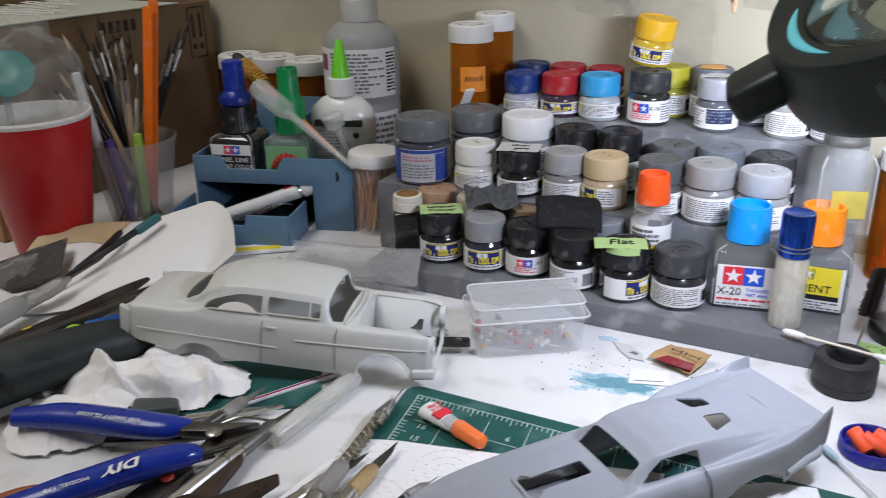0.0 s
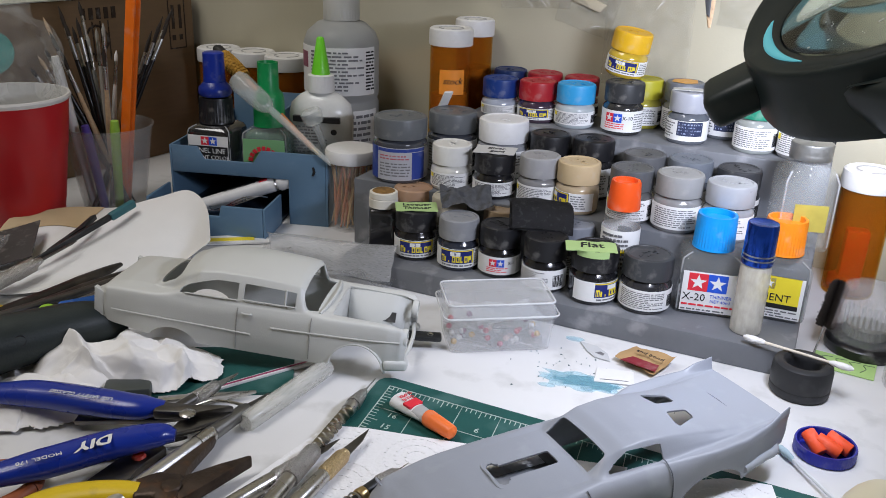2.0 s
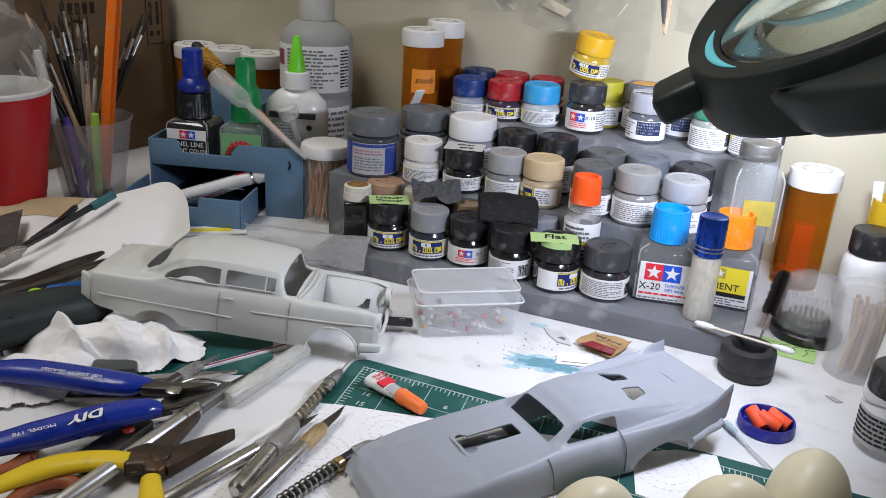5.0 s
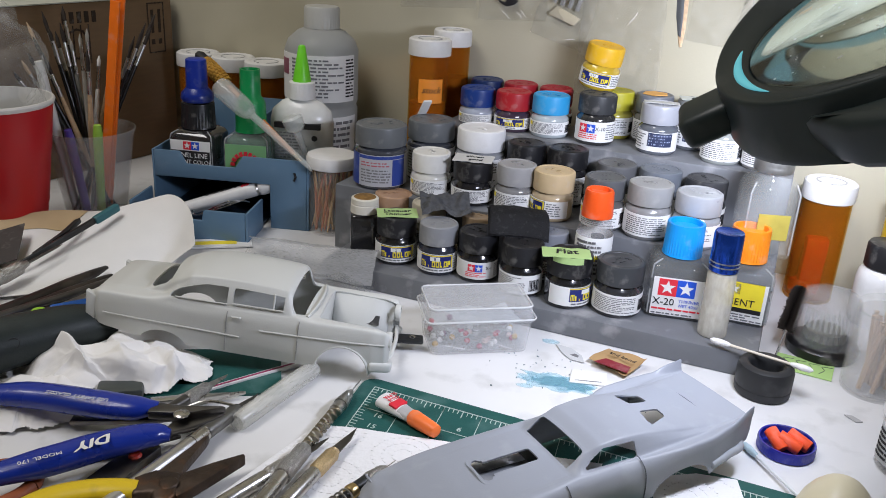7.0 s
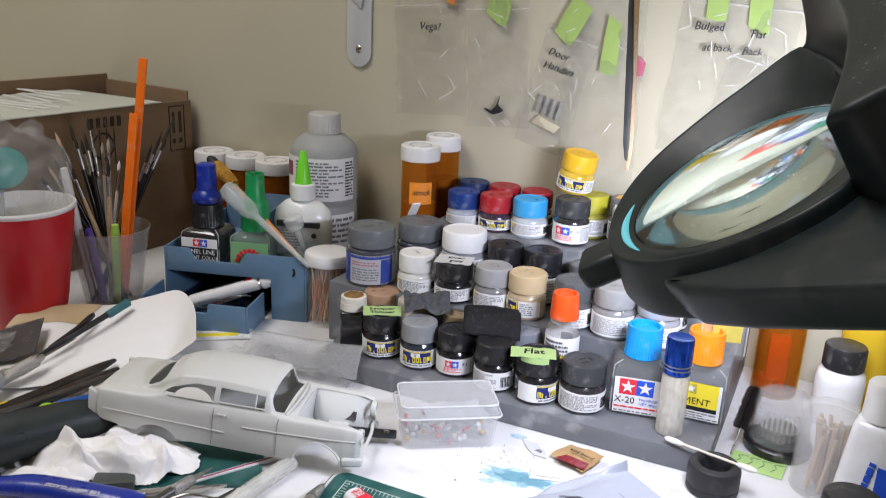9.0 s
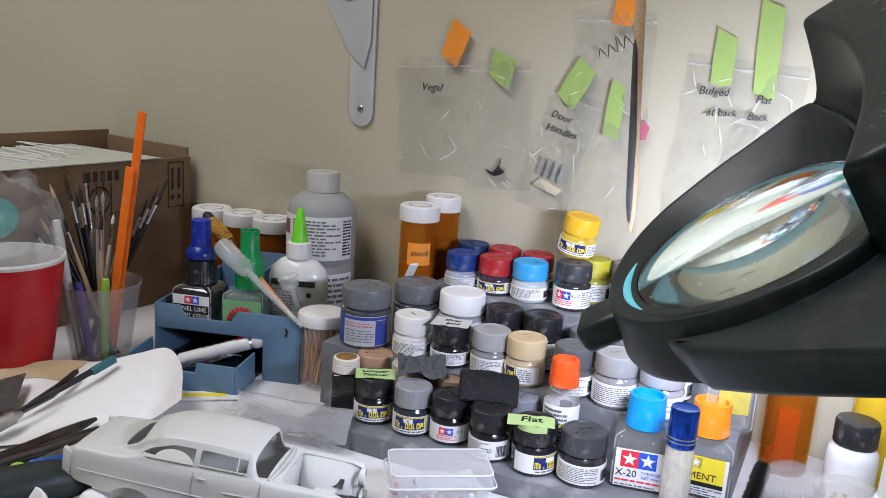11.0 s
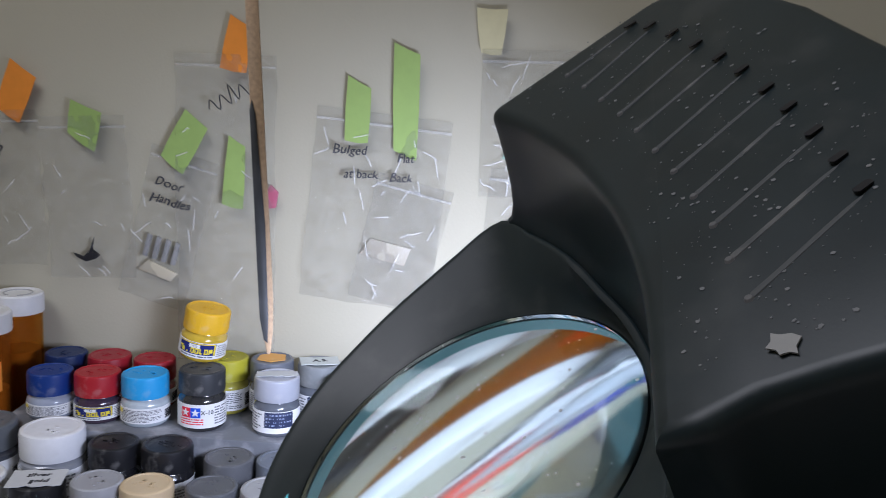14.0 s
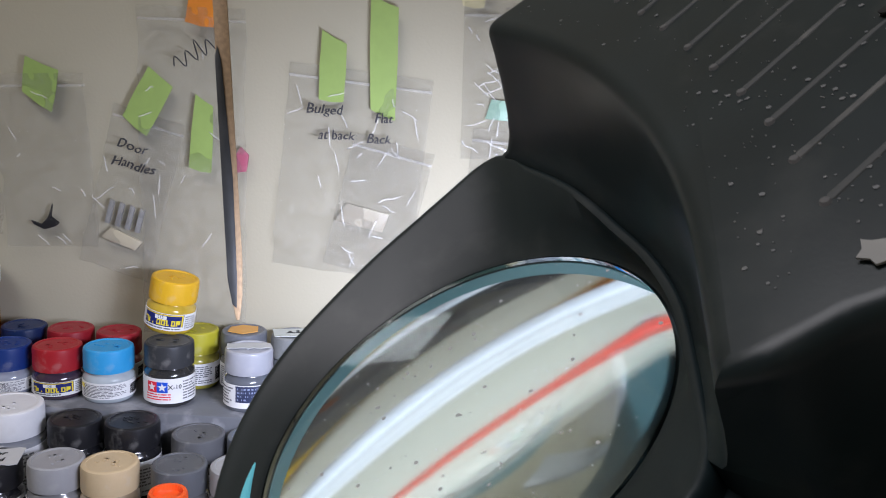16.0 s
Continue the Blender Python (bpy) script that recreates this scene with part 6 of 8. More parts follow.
part("mat_sheet", slab(rounded_outline(), .0002, .0022), MAT_GREEN, cm)


def mat_line(bm, x0, y0, x1, y1, w=.0005):
    a, b = Vector((*mat_xy(x0, y0), 0)), Vector((*mat_xy(x1, y1), 0))
    join(bm, box(0, (b - a).length, -w / 2, w / 2, .0020, .00245), along(a, b))


B = .010
for k in range(18):
    x = B + .0254 * k
    if x < ML - B:
        lines = bmesh.new()
        mat_line(lines, x, B, x, MH - B, .0006 if k == 0 else .0004)
        part("printed_line", lines, MAT_LINE, cm)
for k in range(10):
    y = B + .0254 * k
    if y < MH - B:
        lines = bmesh.new()
        mat_line(lines, B, y, ML - B, y, .0006 if k == 0 else .0004)
        part("printed_line", lines, MAT_LINE, cm)
ticks = bmesh.new()
for k in range(1, 136):
    x = B + .003175 * k
    if x < ML - B:
        mat_line(ticks, x, B, x, B + (.0072 if k % 4 == 0 else .0042), .0005)
for k in range(1, 74):
    y = B + .003175 * k
    if y < MH - B:
        mat_line(ticks, B, y, B + (.0072 if k % 4 == 0 else .0042), y, .0005)
tagged(part("printed_ticks", ticks, MAT_LINE, cm), kind="stuff")
for txt, x, y in (("16", .024, .040), ("15", .024, .052), ("14", .024, .065), ("6", .076, .030), ("8", .100, .030), ("9", .125, .030)):
    part("printed_number", text_bm(txt, .0065), MAT_LINE, cm, m=pose(*mat_xy(x, y), .0023))


def cloth(w, h, nx, ny, height, seed, folds=40.0, rise=None, lobes=.22):
    """A crumpled torn sheet: flat facets between sharp creases, drawn together sideways, with a lobed outline; rise(u, v) lifts it."""
    rng = random.Random(seed)

    def creases(n):
        out = []
        for k in range(n):
            th, f = rng.gauss(1.1, .65), folds * 1.5 ** (k % 4) * rng.uniform(.75, 1.2)
            out.append((math.cos(th) * f, math.sin(th) * f, rng.random(), folds / f))
        return out

    def zigzag(sets, x, y):
        return sum(am * (4 * abs((x * cx + y * cy + ph) % 1 - .5) - 1) for cx, cy, ph, am in sets) / 2

    up, side_x, side_y = creases(7), creases(4), creases(4)
    bm = bmesh.new()
    vs = {}
    for i in range(nx + 1):
        for j in range(ny + 1):
            u, v = i / nx, j / ny
            a = math.atan2(v - .5, u - .5)
            reach = math.hypot(u - .5, v - .5) / (.49 * (1 - lobes * (.5 + .9 * noise.noise(Vector((math.cos(a) * 1.6, math.sin(a) * 1.6, seed)))) + .03 * noise.noise(Vector((math.cos(a) * 9, math.sin(a) * 9, seed)))))
            if reach > 1:
                continue
            x, y = w * (u - .5), h * (v - .5)
            q = Vector((x * folds, y * folds, seed * 2.7))
            wx, wy = x + .30 / folds * noise.noise(q * .9), y + .30 / folds * noise.noise(q * .9 + Vector((3, 1, 4)))
            z = height * (.5 + .55 * zigzag(up, wx, wy) + .3 * noise.noise(q * .6)) * min(1, .35 + 2.2 * (1 - reach))
            lift = rise(u, v) if rise else 0
            pull = .12 / folds
            vs[i, j] = bm.verts.new((x + pull * zigzag(side_x, wy, wx), y + pull * zigzag(side_y, wx, wy), max(.0006, z + lift * min(1, 2.5 * (1 - reach)))))
    for i in range(nx):
        for j in range(ny):
            c = [vs.get(k) for k in ((i, j), (i + 1, j), (i + 1, j + 1), (i, j + 1))]
            if None not in c:
                bm.faces.new(c)
    bmesh.ops.delete(bm, geom=[v for v in bm.verts if not v.link_faces], context="VERTS")
    bmesh.ops.solidify(bm, geom=bm.faces[:], thickness=.0003)
    return bm


def heap(u, v):
    """Height of the heaped tissue: tall at its far middle, low at both ends."""
    return .015 * math.sin(math.pi * min(1, v * .80 + .12)) * math.sin(math.pi * min(1, u * .90 + .07)) * (1.15 - .55 * u)


solid("tissue", cloth(.146, .076, 200, 104, .0115, 5, 25, heap, .3), TISSUE, "crumpled white tissue lying against the model car", "tissue", pose(-.338, .393, .003, 0, 0, 36), sharp=40)
solid("tissue", cloth(.095, .070, 110, 80, .006, 14, 24, lambda u, v: .006 * math.sin(math.pi * u)), TISSUE, "white tissue spread flat below the cutters", "tissue", pose(-.352, .338, .002, 0, 0, 30), sharp=40)
solid("tissue", cloth(.050, .045, 50, 45, .0025, 9, 50), TISSUE, "small torn piece of white tissue", "tissue", pose(-.452, .540, 0, 0, 0, 20), sharp=40)


def inside(x, y, outline):
    """Whether a point lies in an outline."""
    odd = False
    for (ax, ay), (bx, by) in zip(outline, outline[1:] + outline[:1]):
        if (ay > y) != (by > y) and x < ax + (y - ay) / (by - ay) * (bx - ax):
            odd = not odd
    return odd


def paper_towel(outline, label, cx, cy):
    """A flat paper towel from an outline, embossed with rings of short ridges."""
    t = thing("paper_towel", pose(0, 0, 0), label, "paper towel")
    bm = slab(outline, .0024, .0030)
    bmesh.ops.triangulate(bm, faces=bm.faces[:])
    part("sheet", bm, TOWEL, t)
    em = bmesh.new()
    for gx in range(-3, 4):
        for gy in range(-4, 5):
            ox, oy = cx + .046 * gx + .023 * (gy % 2), cy + .040 * gy
            for ring in (.006, .012, .018):
                count = int(ring * 1500)
                for k in range(count):
                    a = 2 * math.pi * k / count
                    x, y = ox + ring * math.cos(a), oy + ring * math.sin(a)
                    if inside(x, y, outline) and inside(x + .003, y, outline) and inside(x - .003, y, outline):
                        join(em, box(-.0007, .0007, -.0013, .0013, 0, .0004), pose(x, y, .0029, 0, 0, math.degrees(a)))
    tagged(part("embossing", em, TOWEL, t), kind="stuff")


TOWEL = mat("embossed_towel", (.80, .80, .81), .95, vary=.02, scale=40, bump=.7, bump_scale=300)
paper_towel([(-.193, .410), (-.172, .4195), (-.140, .4290), (-.105, .4400), (-.030, .4640), (-.020, .34), (-.10, .27), (-.200, .305)], "white embossed paper towel on the cutting mat", -.11, .37)
paper_towel([(-.002, .467), (.020, .484), (.042, .4905), (.050, .470), (.046, .430), (.010, .43)], "torn white paper towel on the cutting mat", .02, .46)

# super glue tube
sg = thing("glue_tube", along((-.168, .449, .0075), (-.121, .4345, .0075)) @ Matrix.Diagonal((.95, .84, .84, 1)), "small super glue tube with an orange cap", "glue tube")
part("tube_body", tube([(-.002, 0, 0), (0, 0, 0), (.012, 0, 0), (.024, 0, 0), (.027, 0, 0)], .006, 24, radii=[.0085, .0085, .0075, .0062, .0050], flat=.62), plastic((.74, .74, .74), .3), sg)
part("red_panel", box(.0085, .0155, -.0062, .0062, .0030, .0052, .0006), RED, sg)
part("grey_panel", tube([(.0165, 0, 0), (.026, 0, 0)], .006, 24, radii=[.0069, .0060], flat=.66), plastic((.42, .42, .42), .3), sg)
part("wording", text_bm("SUPER", .0042), RED, sg, m=pose(.0028, .0015, .0056, 0, 0, -90))
part("wording", text_bm("GLUE", .0042), RED, sg, m=pose(.0066, .0010, .0053, 0, 0, -90))
part("orange_cap", tube([(.0255, 0, 0), (.0275, 0, 0), (.044, 0, 0), (.0475, 0, 0), (.049, 0, 0)], .0055, 20, radii=[.0058, .0064, .0054, .0048, .0025]), plastic((.92, .20, .04), .4), sg)

# pin box
pb = thing("pin_box", pose(-.162, .567, 0, 0, 0, 38), "closed clear plastic box of glass-headed pins", "pin box")
PBX, PBY = .0385, .0222


def tub(x, y, z0, z1, t=.0012, taper=.93):
    bm = bmesh.new()
    out = []
    for (s, zz) in ((taper, z0), (1, z1)):
        ring = []
        for cx, cy, a0 in ((1, 1, 0), (-1, 1, 90), (-1, -1, 180), (1, -1, 270)):
            for k in range(5):
                a = radians(a0 + 22.5 * k)
                ring.append(bm.verts.new((cx * (x * s - .005) + .005 * math.cos(a), cy * (y * s - .005) + .005 * math.sin(a), zz)))
        out.append(ring)
    for k in range(20):
        bm.faces.new((out[0][k], out[0][(k + 1) % 20], out[1][(k + 1) % 20], out[1][k]))
    bm.faces.new(out[0][::-1])
    bmesh.ops.recalc_face_normals(bm, faces=bm.faces)
    bmesh.ops.solidify(bm, geom=bm.faces[:], thickness=t)
    return bm


part("tub", tub(PBX, PBY, .0006, .0262), BOX, pb)
rim = tub(PBX + .0018, PBY + .0018, .0256, .0275, .0008, 1.0)
bmesh.ops.delete(rim, geom=[f for f in rim.faces if abs(f.normal.z) > .95 and f.calc_area() > .001], context="FACES")
part("rim", rim, BOX, pb)
lid = tub(PBX + .0008, PBY + .0008, 0, .0098, .0010, .95)
part("lid", lid, BOX, pb, m=pose(0, 0, .0368, 180, 0, 0))
# pale beads that paint the bright edges of the clear lid and rim
for zz, mx, my in ((.0366, .0378, .0215), (.0277, .0405, .0242)):
    loop = [(cx * (mx - .005) + .005 * math.cos(radians(a0 + 30 * k)), cy * (my - .005) + .005 * math.sin(radians(a0 + 30 * k)), zz) for cx, cy, a0 in ((1, 1, 0), (-1, 1, 90), (-1, -1, 180), (1, -1, 270)) for k in range(4)]
    part("bright_edge", tube(loop + loop[:1], .0007, 6), see_through("edge_highlight", (.80, .81, .82), .25, .55, 0.0, 10.0), pb)
part("hinge", tube([(-.030, PBY + .002, .0285), (.030, PBY + .002, .0285)], .0012, 8), BOX, pb)
part("folded_sheet", film_sheet(.050, .030, 20, 12, .004, 3, 40), see_through("cloudy_sheet", (.66, .70, .74), .4, .5), pb, m=pose(.006, 0, .0215, 3, 2, 12))
rs = random.Random(12)
PINC = [(.78, .77, .74), (.55, .04, .06), (.75, .74, .70), (.62, .38, .05), (.45, .06, .12), (.70, .55, .50), (.18, .03, .10), (.78, .77, .75)]
for k in range(34):
    px, py, pz = rs.uniform(-.033, .033), rs.uniform(-.018, .018), .0035 + rs.random() ** 2 * .011
    a = rs.uniform(0, 6.28)
    ln = rs.uniform(.018, .026)
    ex, ey = max(-.034, min(.034, px + ln * math.cos(a))), max(-.019, min(.019, py + ln * math.sin(a)))
    pin = thing("glass_head_pin", pb.matrix_basis @ pose(px, py, pz), "steel pin with a coloured glass head", "pin", "pins in the box")
    bm = bmesh.new()
    bmesh.ops.create_icosphere(bm, subdivisions=2, radius=.0022)
    part("head", bm, plastic(PINC[k % 8], .15), pin)
    part("shank", tube([(0, 0, 0), (ex - px, ey - py, -pz + .0025)], .0003, 5), STEEL, pin)

# round bits on the desk
ring = thing("rubber_ring", pose(.039, .609, 0), "thick black rubber ring standing on the bench", "ring")
part("ring_body", lathe([(.0105, .001), (.0110, 0), (.0172, 0), (.0186, .0018), (.0188, .006), (.0184, .0066), (.0188, .0072), (.0188, .0185), (.0180, .0215), (.0160, .0228), (.0128, .0228), (.0112, .0215), (.0105, .019), (.0105, .001)], 56), mat("black_rubber", (.022, .023, .025), .55, vary=.2, stain=(.09, .09, .09), stain_amount=.4, stain_scale=60), ring)
lidb = thing("small_dish", pose(.0625, .5420, 0), "upturned blue plastic lid holding orange tubes", "lid")
part("blue_lid", lathe([(0, .0012), (.0150, .0012), (.0155, .0025), (.0158, .0078), (.0168, .0080), (.0172, .0070), (.0172, .001), (.0160, 0), (0, 0)], ribs=60, rib_depth=.0003, rib_z=(.001, .007)), plastic((.015, .02, .30), .35), lidb)
for k, (ax, ay, ang, tilt) in enumerate(((-.006, -.002, -50, -28), (.0015, -.0015, -20, -18), (.0065, .0045, -28, -16))):
    ot = thing("orange_tube", pose(.0625 + ax, .542 + ay, .0070, 0, 0, ang + 10) @ pose(0, 0, 0, 0, -tilt, 0), "short soft orange tube lying in the blue lid", "tube", "orange tubes in the lid")
    part("tube_wall", lathe([(.0022, -.0072), (.0038, -.0072), (.0042, -.0066), (.0042, .0066), (.0038, .0072), (0, .0072), (0, .0050), (.0022, .0040), (.0022, -.0072)], 28), plastic((.90, .10, .025), .55), ot, m=pose(0, 0, 0, 0, (90, -90, 90)[k], 0))


def swab(a, b, tint):
    s = thing("cotton_swab", along(a, b), "cotton swab with a " + tint + " tip", "cotton swab")
    ln = (Vector(b) - Vector(a)).length
    part("stick", tube([(.010, 0, 0), (ln - .010, 0, 0)], .0010, 8), plastic((.72, .66, .55) if tint == "white" else (.72, .74, .76), .6), s)
    for s0, sg2 in ((0, 1), (ln, -1)):
        part("cotton_tip", tube([(s0, 0, 0), (s0 + sg2 * .002, 0, 0), (s0 + sg2 * .007, 0, 0), (s0 + sg2 * .013, 0, 0), (s0 + sg2 * .015, 0, 0)], .0025, 12, radii=[.0006, .0019, .0023, .0018, .0010]),
             mat("cotton_" + tint, (.80, .79, .78) if tint == "white" else (.45, .58, .64), .95, vary=.1, scale=200, bump=.6, bump_scale=600), s)


swab((-.002, .622, .0235), (.068, .607, .0262), "white")
swab((.0385, .532, .0028), (.0900, .4740, .0050), "blue-stained")

# packet, cards, notes and stains
pk = thing("torn_packet", pose(-.058, .589, .0010, 0, 0, -18), "torn tan paper packet with a dark red flap", "packet")
part("tan_paper", film_sheet(.032, .026, 16, 12, .003, 5, 50, lambda x, y: .006 * max(0, (x + y) / .03) ** 2 + .003), mat("tan_paper", (.42, .27, .12), .8, vary=.1), pk)
part("red_flap", slab([(-.009, -.016), (.016, -.012), (.013, -.003), (-.006, -.006)], .0045, .0049), plastic((.22, .02, .03), .6), pk)
part("wording", text_bm("and bond", .0055), INKB, pk, m=pose(.003, .0015, .0068, 0, 0, 4))
card = thing("paper_card", pose(-.070, .560, .0006, 0, 0, 25), "small white printed card on the bench", "card")
part("card", slab([(-.014, -.008), (.012, -.010), (.014, .008), (-.010, .011)], 0, .0004), LABEL, card)
part("print_frame", slab([(-.010, -.005), (.008, -.006), (.009, -.0054), (-.009, -.0044)], .0004, .0006), INK, card)
scrap = thing("paper_scrap", pose(-.093, .587, .0006, 0, 0, -20), "torn grey and white paper scrap", "paper scrap")
part("scrap", slab([(-.016, .003), (-.004, .007), (.008, .004), (.016, -.003), (.006, -.007), (-.004, -.004)], 0, .0005), plastic((.55, .56, .57), .7), scrap)
part("dark_print", slab([(.002, -.002), (.008, -.001), (.007, .002), (.003, .002)], .0005, .0007), INK, scrap)
gn = thing("green_note", pose(.0615, .664, .0004, 0, 0, -1), "pale green printed note lying on the bench", "note")
part("note_sheet", box(-.020, .020, -.0125, .0125, 0, .0005), mat("green_paper", (.42, .62, .22), .7, vary=.05), gn)
for k in range(4):
    part("printed_curve", tube(smooth_line([(-.016 + .009 * k, -.006, .0006), (-.013 + .009 * k, .001, .0006), (-.015 + .009 * k, .006, .0006), (-.008 + .009 * k, .008, .0006)], 5), .0003, 5), plastic((.08, .14, .06)), gn)


def blot(cx, cy, pts, z, material, label, seed):
    rng = random.Random(seed)
    out = []
    for a, r in pts:
        r *= rng.uniform(.88, 1.12)
        out.append((r * math.cos(radians(a)), r * .45 * math.sin(radians(a))))
    t = thing("paint_stain", pose(cx, cy, 0, 0, 0, 12), label, "stain")
    part("stain", slab(out, .0001, z), material, t)


STAIN = see_through("blue_paint_stain", (.34, .70, .85), .6, .20, .2, 140.0)
for k, (dx, dy, r, q) in enumerate(((0, 0, .026, 1.0), (.004, .001, .019, 1.3), (-.010, -.001, .017, .7), (.012, .002, .012, 1.1))):
    blot(-.086 + dx, .543 + dy, [(n * 12, r * (1 + .16 * math.sin(n * 1.7 + k) + .10 * math.sin(n * 4.3 + 2 * k))) for n in range(30)], .0003 + .0001 * k, STAIN, "pale blue dried paint stain on the bench", 3 + k)
blot(-.104, .527, [(k * 30, .006) for k in range(12)], .0004, STAIN, "small blue dried paint drip on the bench", 4)
blot(-.112, .598, [(k * 30, .007) for k in range(12)], .0004, STAIN, "small blue dried paint drip by the riser", 5)
sps = thing("paint_spatter", pose(0, 0, 0), "tiny dried paint specks scattered on the white bench", "paint specks")
rs = random.Random(44)
bm = bmesh.new()
for k in range(70):
    x, y = (-.105, .555) if k < 45 else (-.02, .56)
    x, y = x + rs.gauss(0, .022), y + rs.gauss(0, .016)
    r = rs.uniform(.0002, .0007)
    join(bm, slab([(r * rs.uniform(.6, 1.3) * math.cos(q), r * rs.uniform(.6, 1.3) * math.sin(q)) for q in (0, 1, 2, 3, 4, 5)], .0001, .0005), pose(x, y, 0))
part("specks", bm, mat("dark_specks", (.10, .16, .19), .7, vary=.3, island=.6), sps)
tagged(sps, kind="stuff")
fl = thing("paint_flake", pose(.098, .605, .0003, 0, 0, -20), "small grey flake lying on the bench", "flake")
part("flake", slab([(-.006, 0), (-.002, .003), (.006, .001), (.003, -.003)], 0, .0006), plastic((.42, .42, .42)), fl)

# bottle brush leaning at the riser end
bb = thing("mascara_brush", along((.041, .664, .003), (.047, .700, .046)), "small black twisted wire brush", "brush")
part("wire", tube([(0, 0, 0), (.058, 0, 0)], .0007, 8), STEEL, bb)
br = bmesh.new()
rs = random.Random(3)
for k in range(460):
    x = .022 + .036 * k / 460
    a = k * 2.4
    r = .0068 * min(1, (.060 - x) / .008 + .3) * rs.uniform(.8, 1.1)
    join(br, tube([(x, 0, 0), (x, r * math.cos(a), r * math.sin(a))], .0004, 3, close=False))
tagged(part("bristles", br, BR, bb), kind="stuff")

# cream plastic spoon bowls at the near edge
for x, y, r, ang in ((-.001, .383, .0205, 60), (.060, .424, .0200, 20), (.093, .468, .0220, 80)):
    sp = thing("plastic_spoon", pose(x, y, .0026, 0, 0, ang), "cream plastic spoon lying face down", "spoon", "cream spoons")
    bm = bmesh.new()
    bmesh.ops.create_uvsphere(bm, u_segments=28, v_segments=16, radius=1)
    bmesh.ops.delete(bm, geom=[v for v in bm.verts if v.co.z < -.02], context="VERTS")
    for v in bm.verts:
        v.co = Vector((v.co.x * r * 1.4, v.co.y * r, v.co.z * .033))
    bmesh.ops.solidify(bm, geom=bm.faces[:], thickness=.001)
    part("bowl", bm, mat("cream_plastic", (.66, .60, .42), .4, vary=.06), sp)
    part("handle", tube(smooth_line([(-r * 1.3, 0, .006), (-r * 1.9, 0, .010), (-r * 3.2, 0, .006), (-r * 4.6, 0, .004)]), .0045, 10, flat=.35), mat("cream_plastic", (.66, .60, .42), .4, vary=.06), sp)

# ---- hand tools ----
KNURL = mat("knurled_steel", (.46, .45, .43), .3, 1.0, vary=.2, scale=900, bump=1.0, bump_scale=1400)
KNURL_B = mat("knurled_brass", (.62, .47, .25), .32, 1.0, vary=.2, scale=900, bump=1.0, bump_scale=1400)


def turned(parent, name, stations, material, n=18):
    return part(name, tube([(x, 0, 0) for x, r in stations], .003, n, radii=[r for x, r in stations]), material, parent)


# twisted hand drill
td = thing("hand_drill", along((-.196, .464, .0065), (-.170, .318, .0075)), "steel spiral hand drill with a knurled grip", "hand drill")
part("drill_bit", tube([(0, 0, 0), (.016, 0, 0)], .0005, 8), STEEL, td)
turned(td, "chuck", [(.015, .0012), (.020, .0030), (.030, .0044), (.0335, .0046)], KNURL)
turned(td, "collar", [(.0336, .0040), (.036, .0042), (.041, .0042), (.0415, .0030)], STEEL)
tw2 = bmesh.new()
rings = []
for k in range(61):
    x, a = .0416 + .042 * k / 60, k * .42
    rings.append([tw2.verts.new((x, q * .0034 * math.cos(a) - w * .0016 * math.sin(a), q * .0034 * math.sin(a) + w * .0016 * math.cos(a))) for q, w in ((1, 1), (-1, 1), (-1, -1), (1, -1))])
for a, b in zip(rings, rings[1:]):
    for k in range(4):
        tw2.faces.new((a[k], a[(k + 1) % 4], b[(k + 1) % 4], b[k]))
tw2.faces.new(rings[0][::-1])
tw2.faces.new(rings[-1])
bmesh.ops.recalc_face_normals(tw2, faces=tw2.faces)
part("spiral_shaft", tw2, mat("bronze_steel", (.42, .38, .29), .28, 1.0, vary=.2), td)
turned(td, "grip", [(.0835, .0038), (.086, .0050), (.112, .0052), (.1125, .0046)], KNURL)
turned(td, "tail", [(.1126, .0044), (.150, .0048), (.152, .0030)], STEEL)

# knives on the towel
for a, b, grip, lab in (((-.166, .4125, .0085), (-.158, .300, .0075), KNURL_B, "hobby knife with a brass knurled collar"), ((-.176, .398, .0065), (-.196, .285, .0055), KNURL, "slim hobby knife with a pointed blade")):
    kn = thing("hobby_knife", along(a, b), lab, "hobby knife")
    part("blade", slab([(0, 0), (.030, -.0042), (.034, -.0042), (.034, .0030), (.012, .0026)], -.0003, .0003), DARK_STEEL, kn)
    turned(kn, "collar", [(.026, .0030), (.030, .0044), (.046, .0046), (.048, .0040)], grip)
    turned(kn, "handle", [(.0482, .0040), (.052, .0043), (.112, .0043), (.114, .0030)], STEEL)
pv = thing("pin_vise", along((-.131, .398, .0075), (-.1445, .318, .0075)), "pin vise with a black spring-loaded body", "pin vise")
part("needle", tube([(0, 0, 0), (.010, 0, 0)], .0003, 6), STEEL, pv)
turned(pv, "chuck", [(.008, .0012), (.012, .0030), (.022, .0042), (.024, .0038)], KNURL)
turned(pv, "black_sleeve", [(.0242, .0036), (.034, .0036)], BLACK)
turned(pv, "brass_ring", [(.0342, .0040), (.038, .0042), (.039, .0038)], BRASS)
turned(pv, "core", [(.0392, .0022), (.084, .0022)], BLACK)
part("spring", tube([(.040 + .040 * k / 110, .0038 * math.cos(k * .57), .0038 * math.sin(k * .57)) for k in range(111)], .00055, 6), STEEL, pv)

# flush cutters with blue grips
BLUE_GRIP = mat("blue_grip", (.010, .030, .30), .28, vary=.06, scale=60, coat=.3, stain=(.02, .05, .2), stain_amount=.3)
fc = thing("flush_cutters", pose(0, 0, 0), "flush cutters with bright blue grips", "cutters")


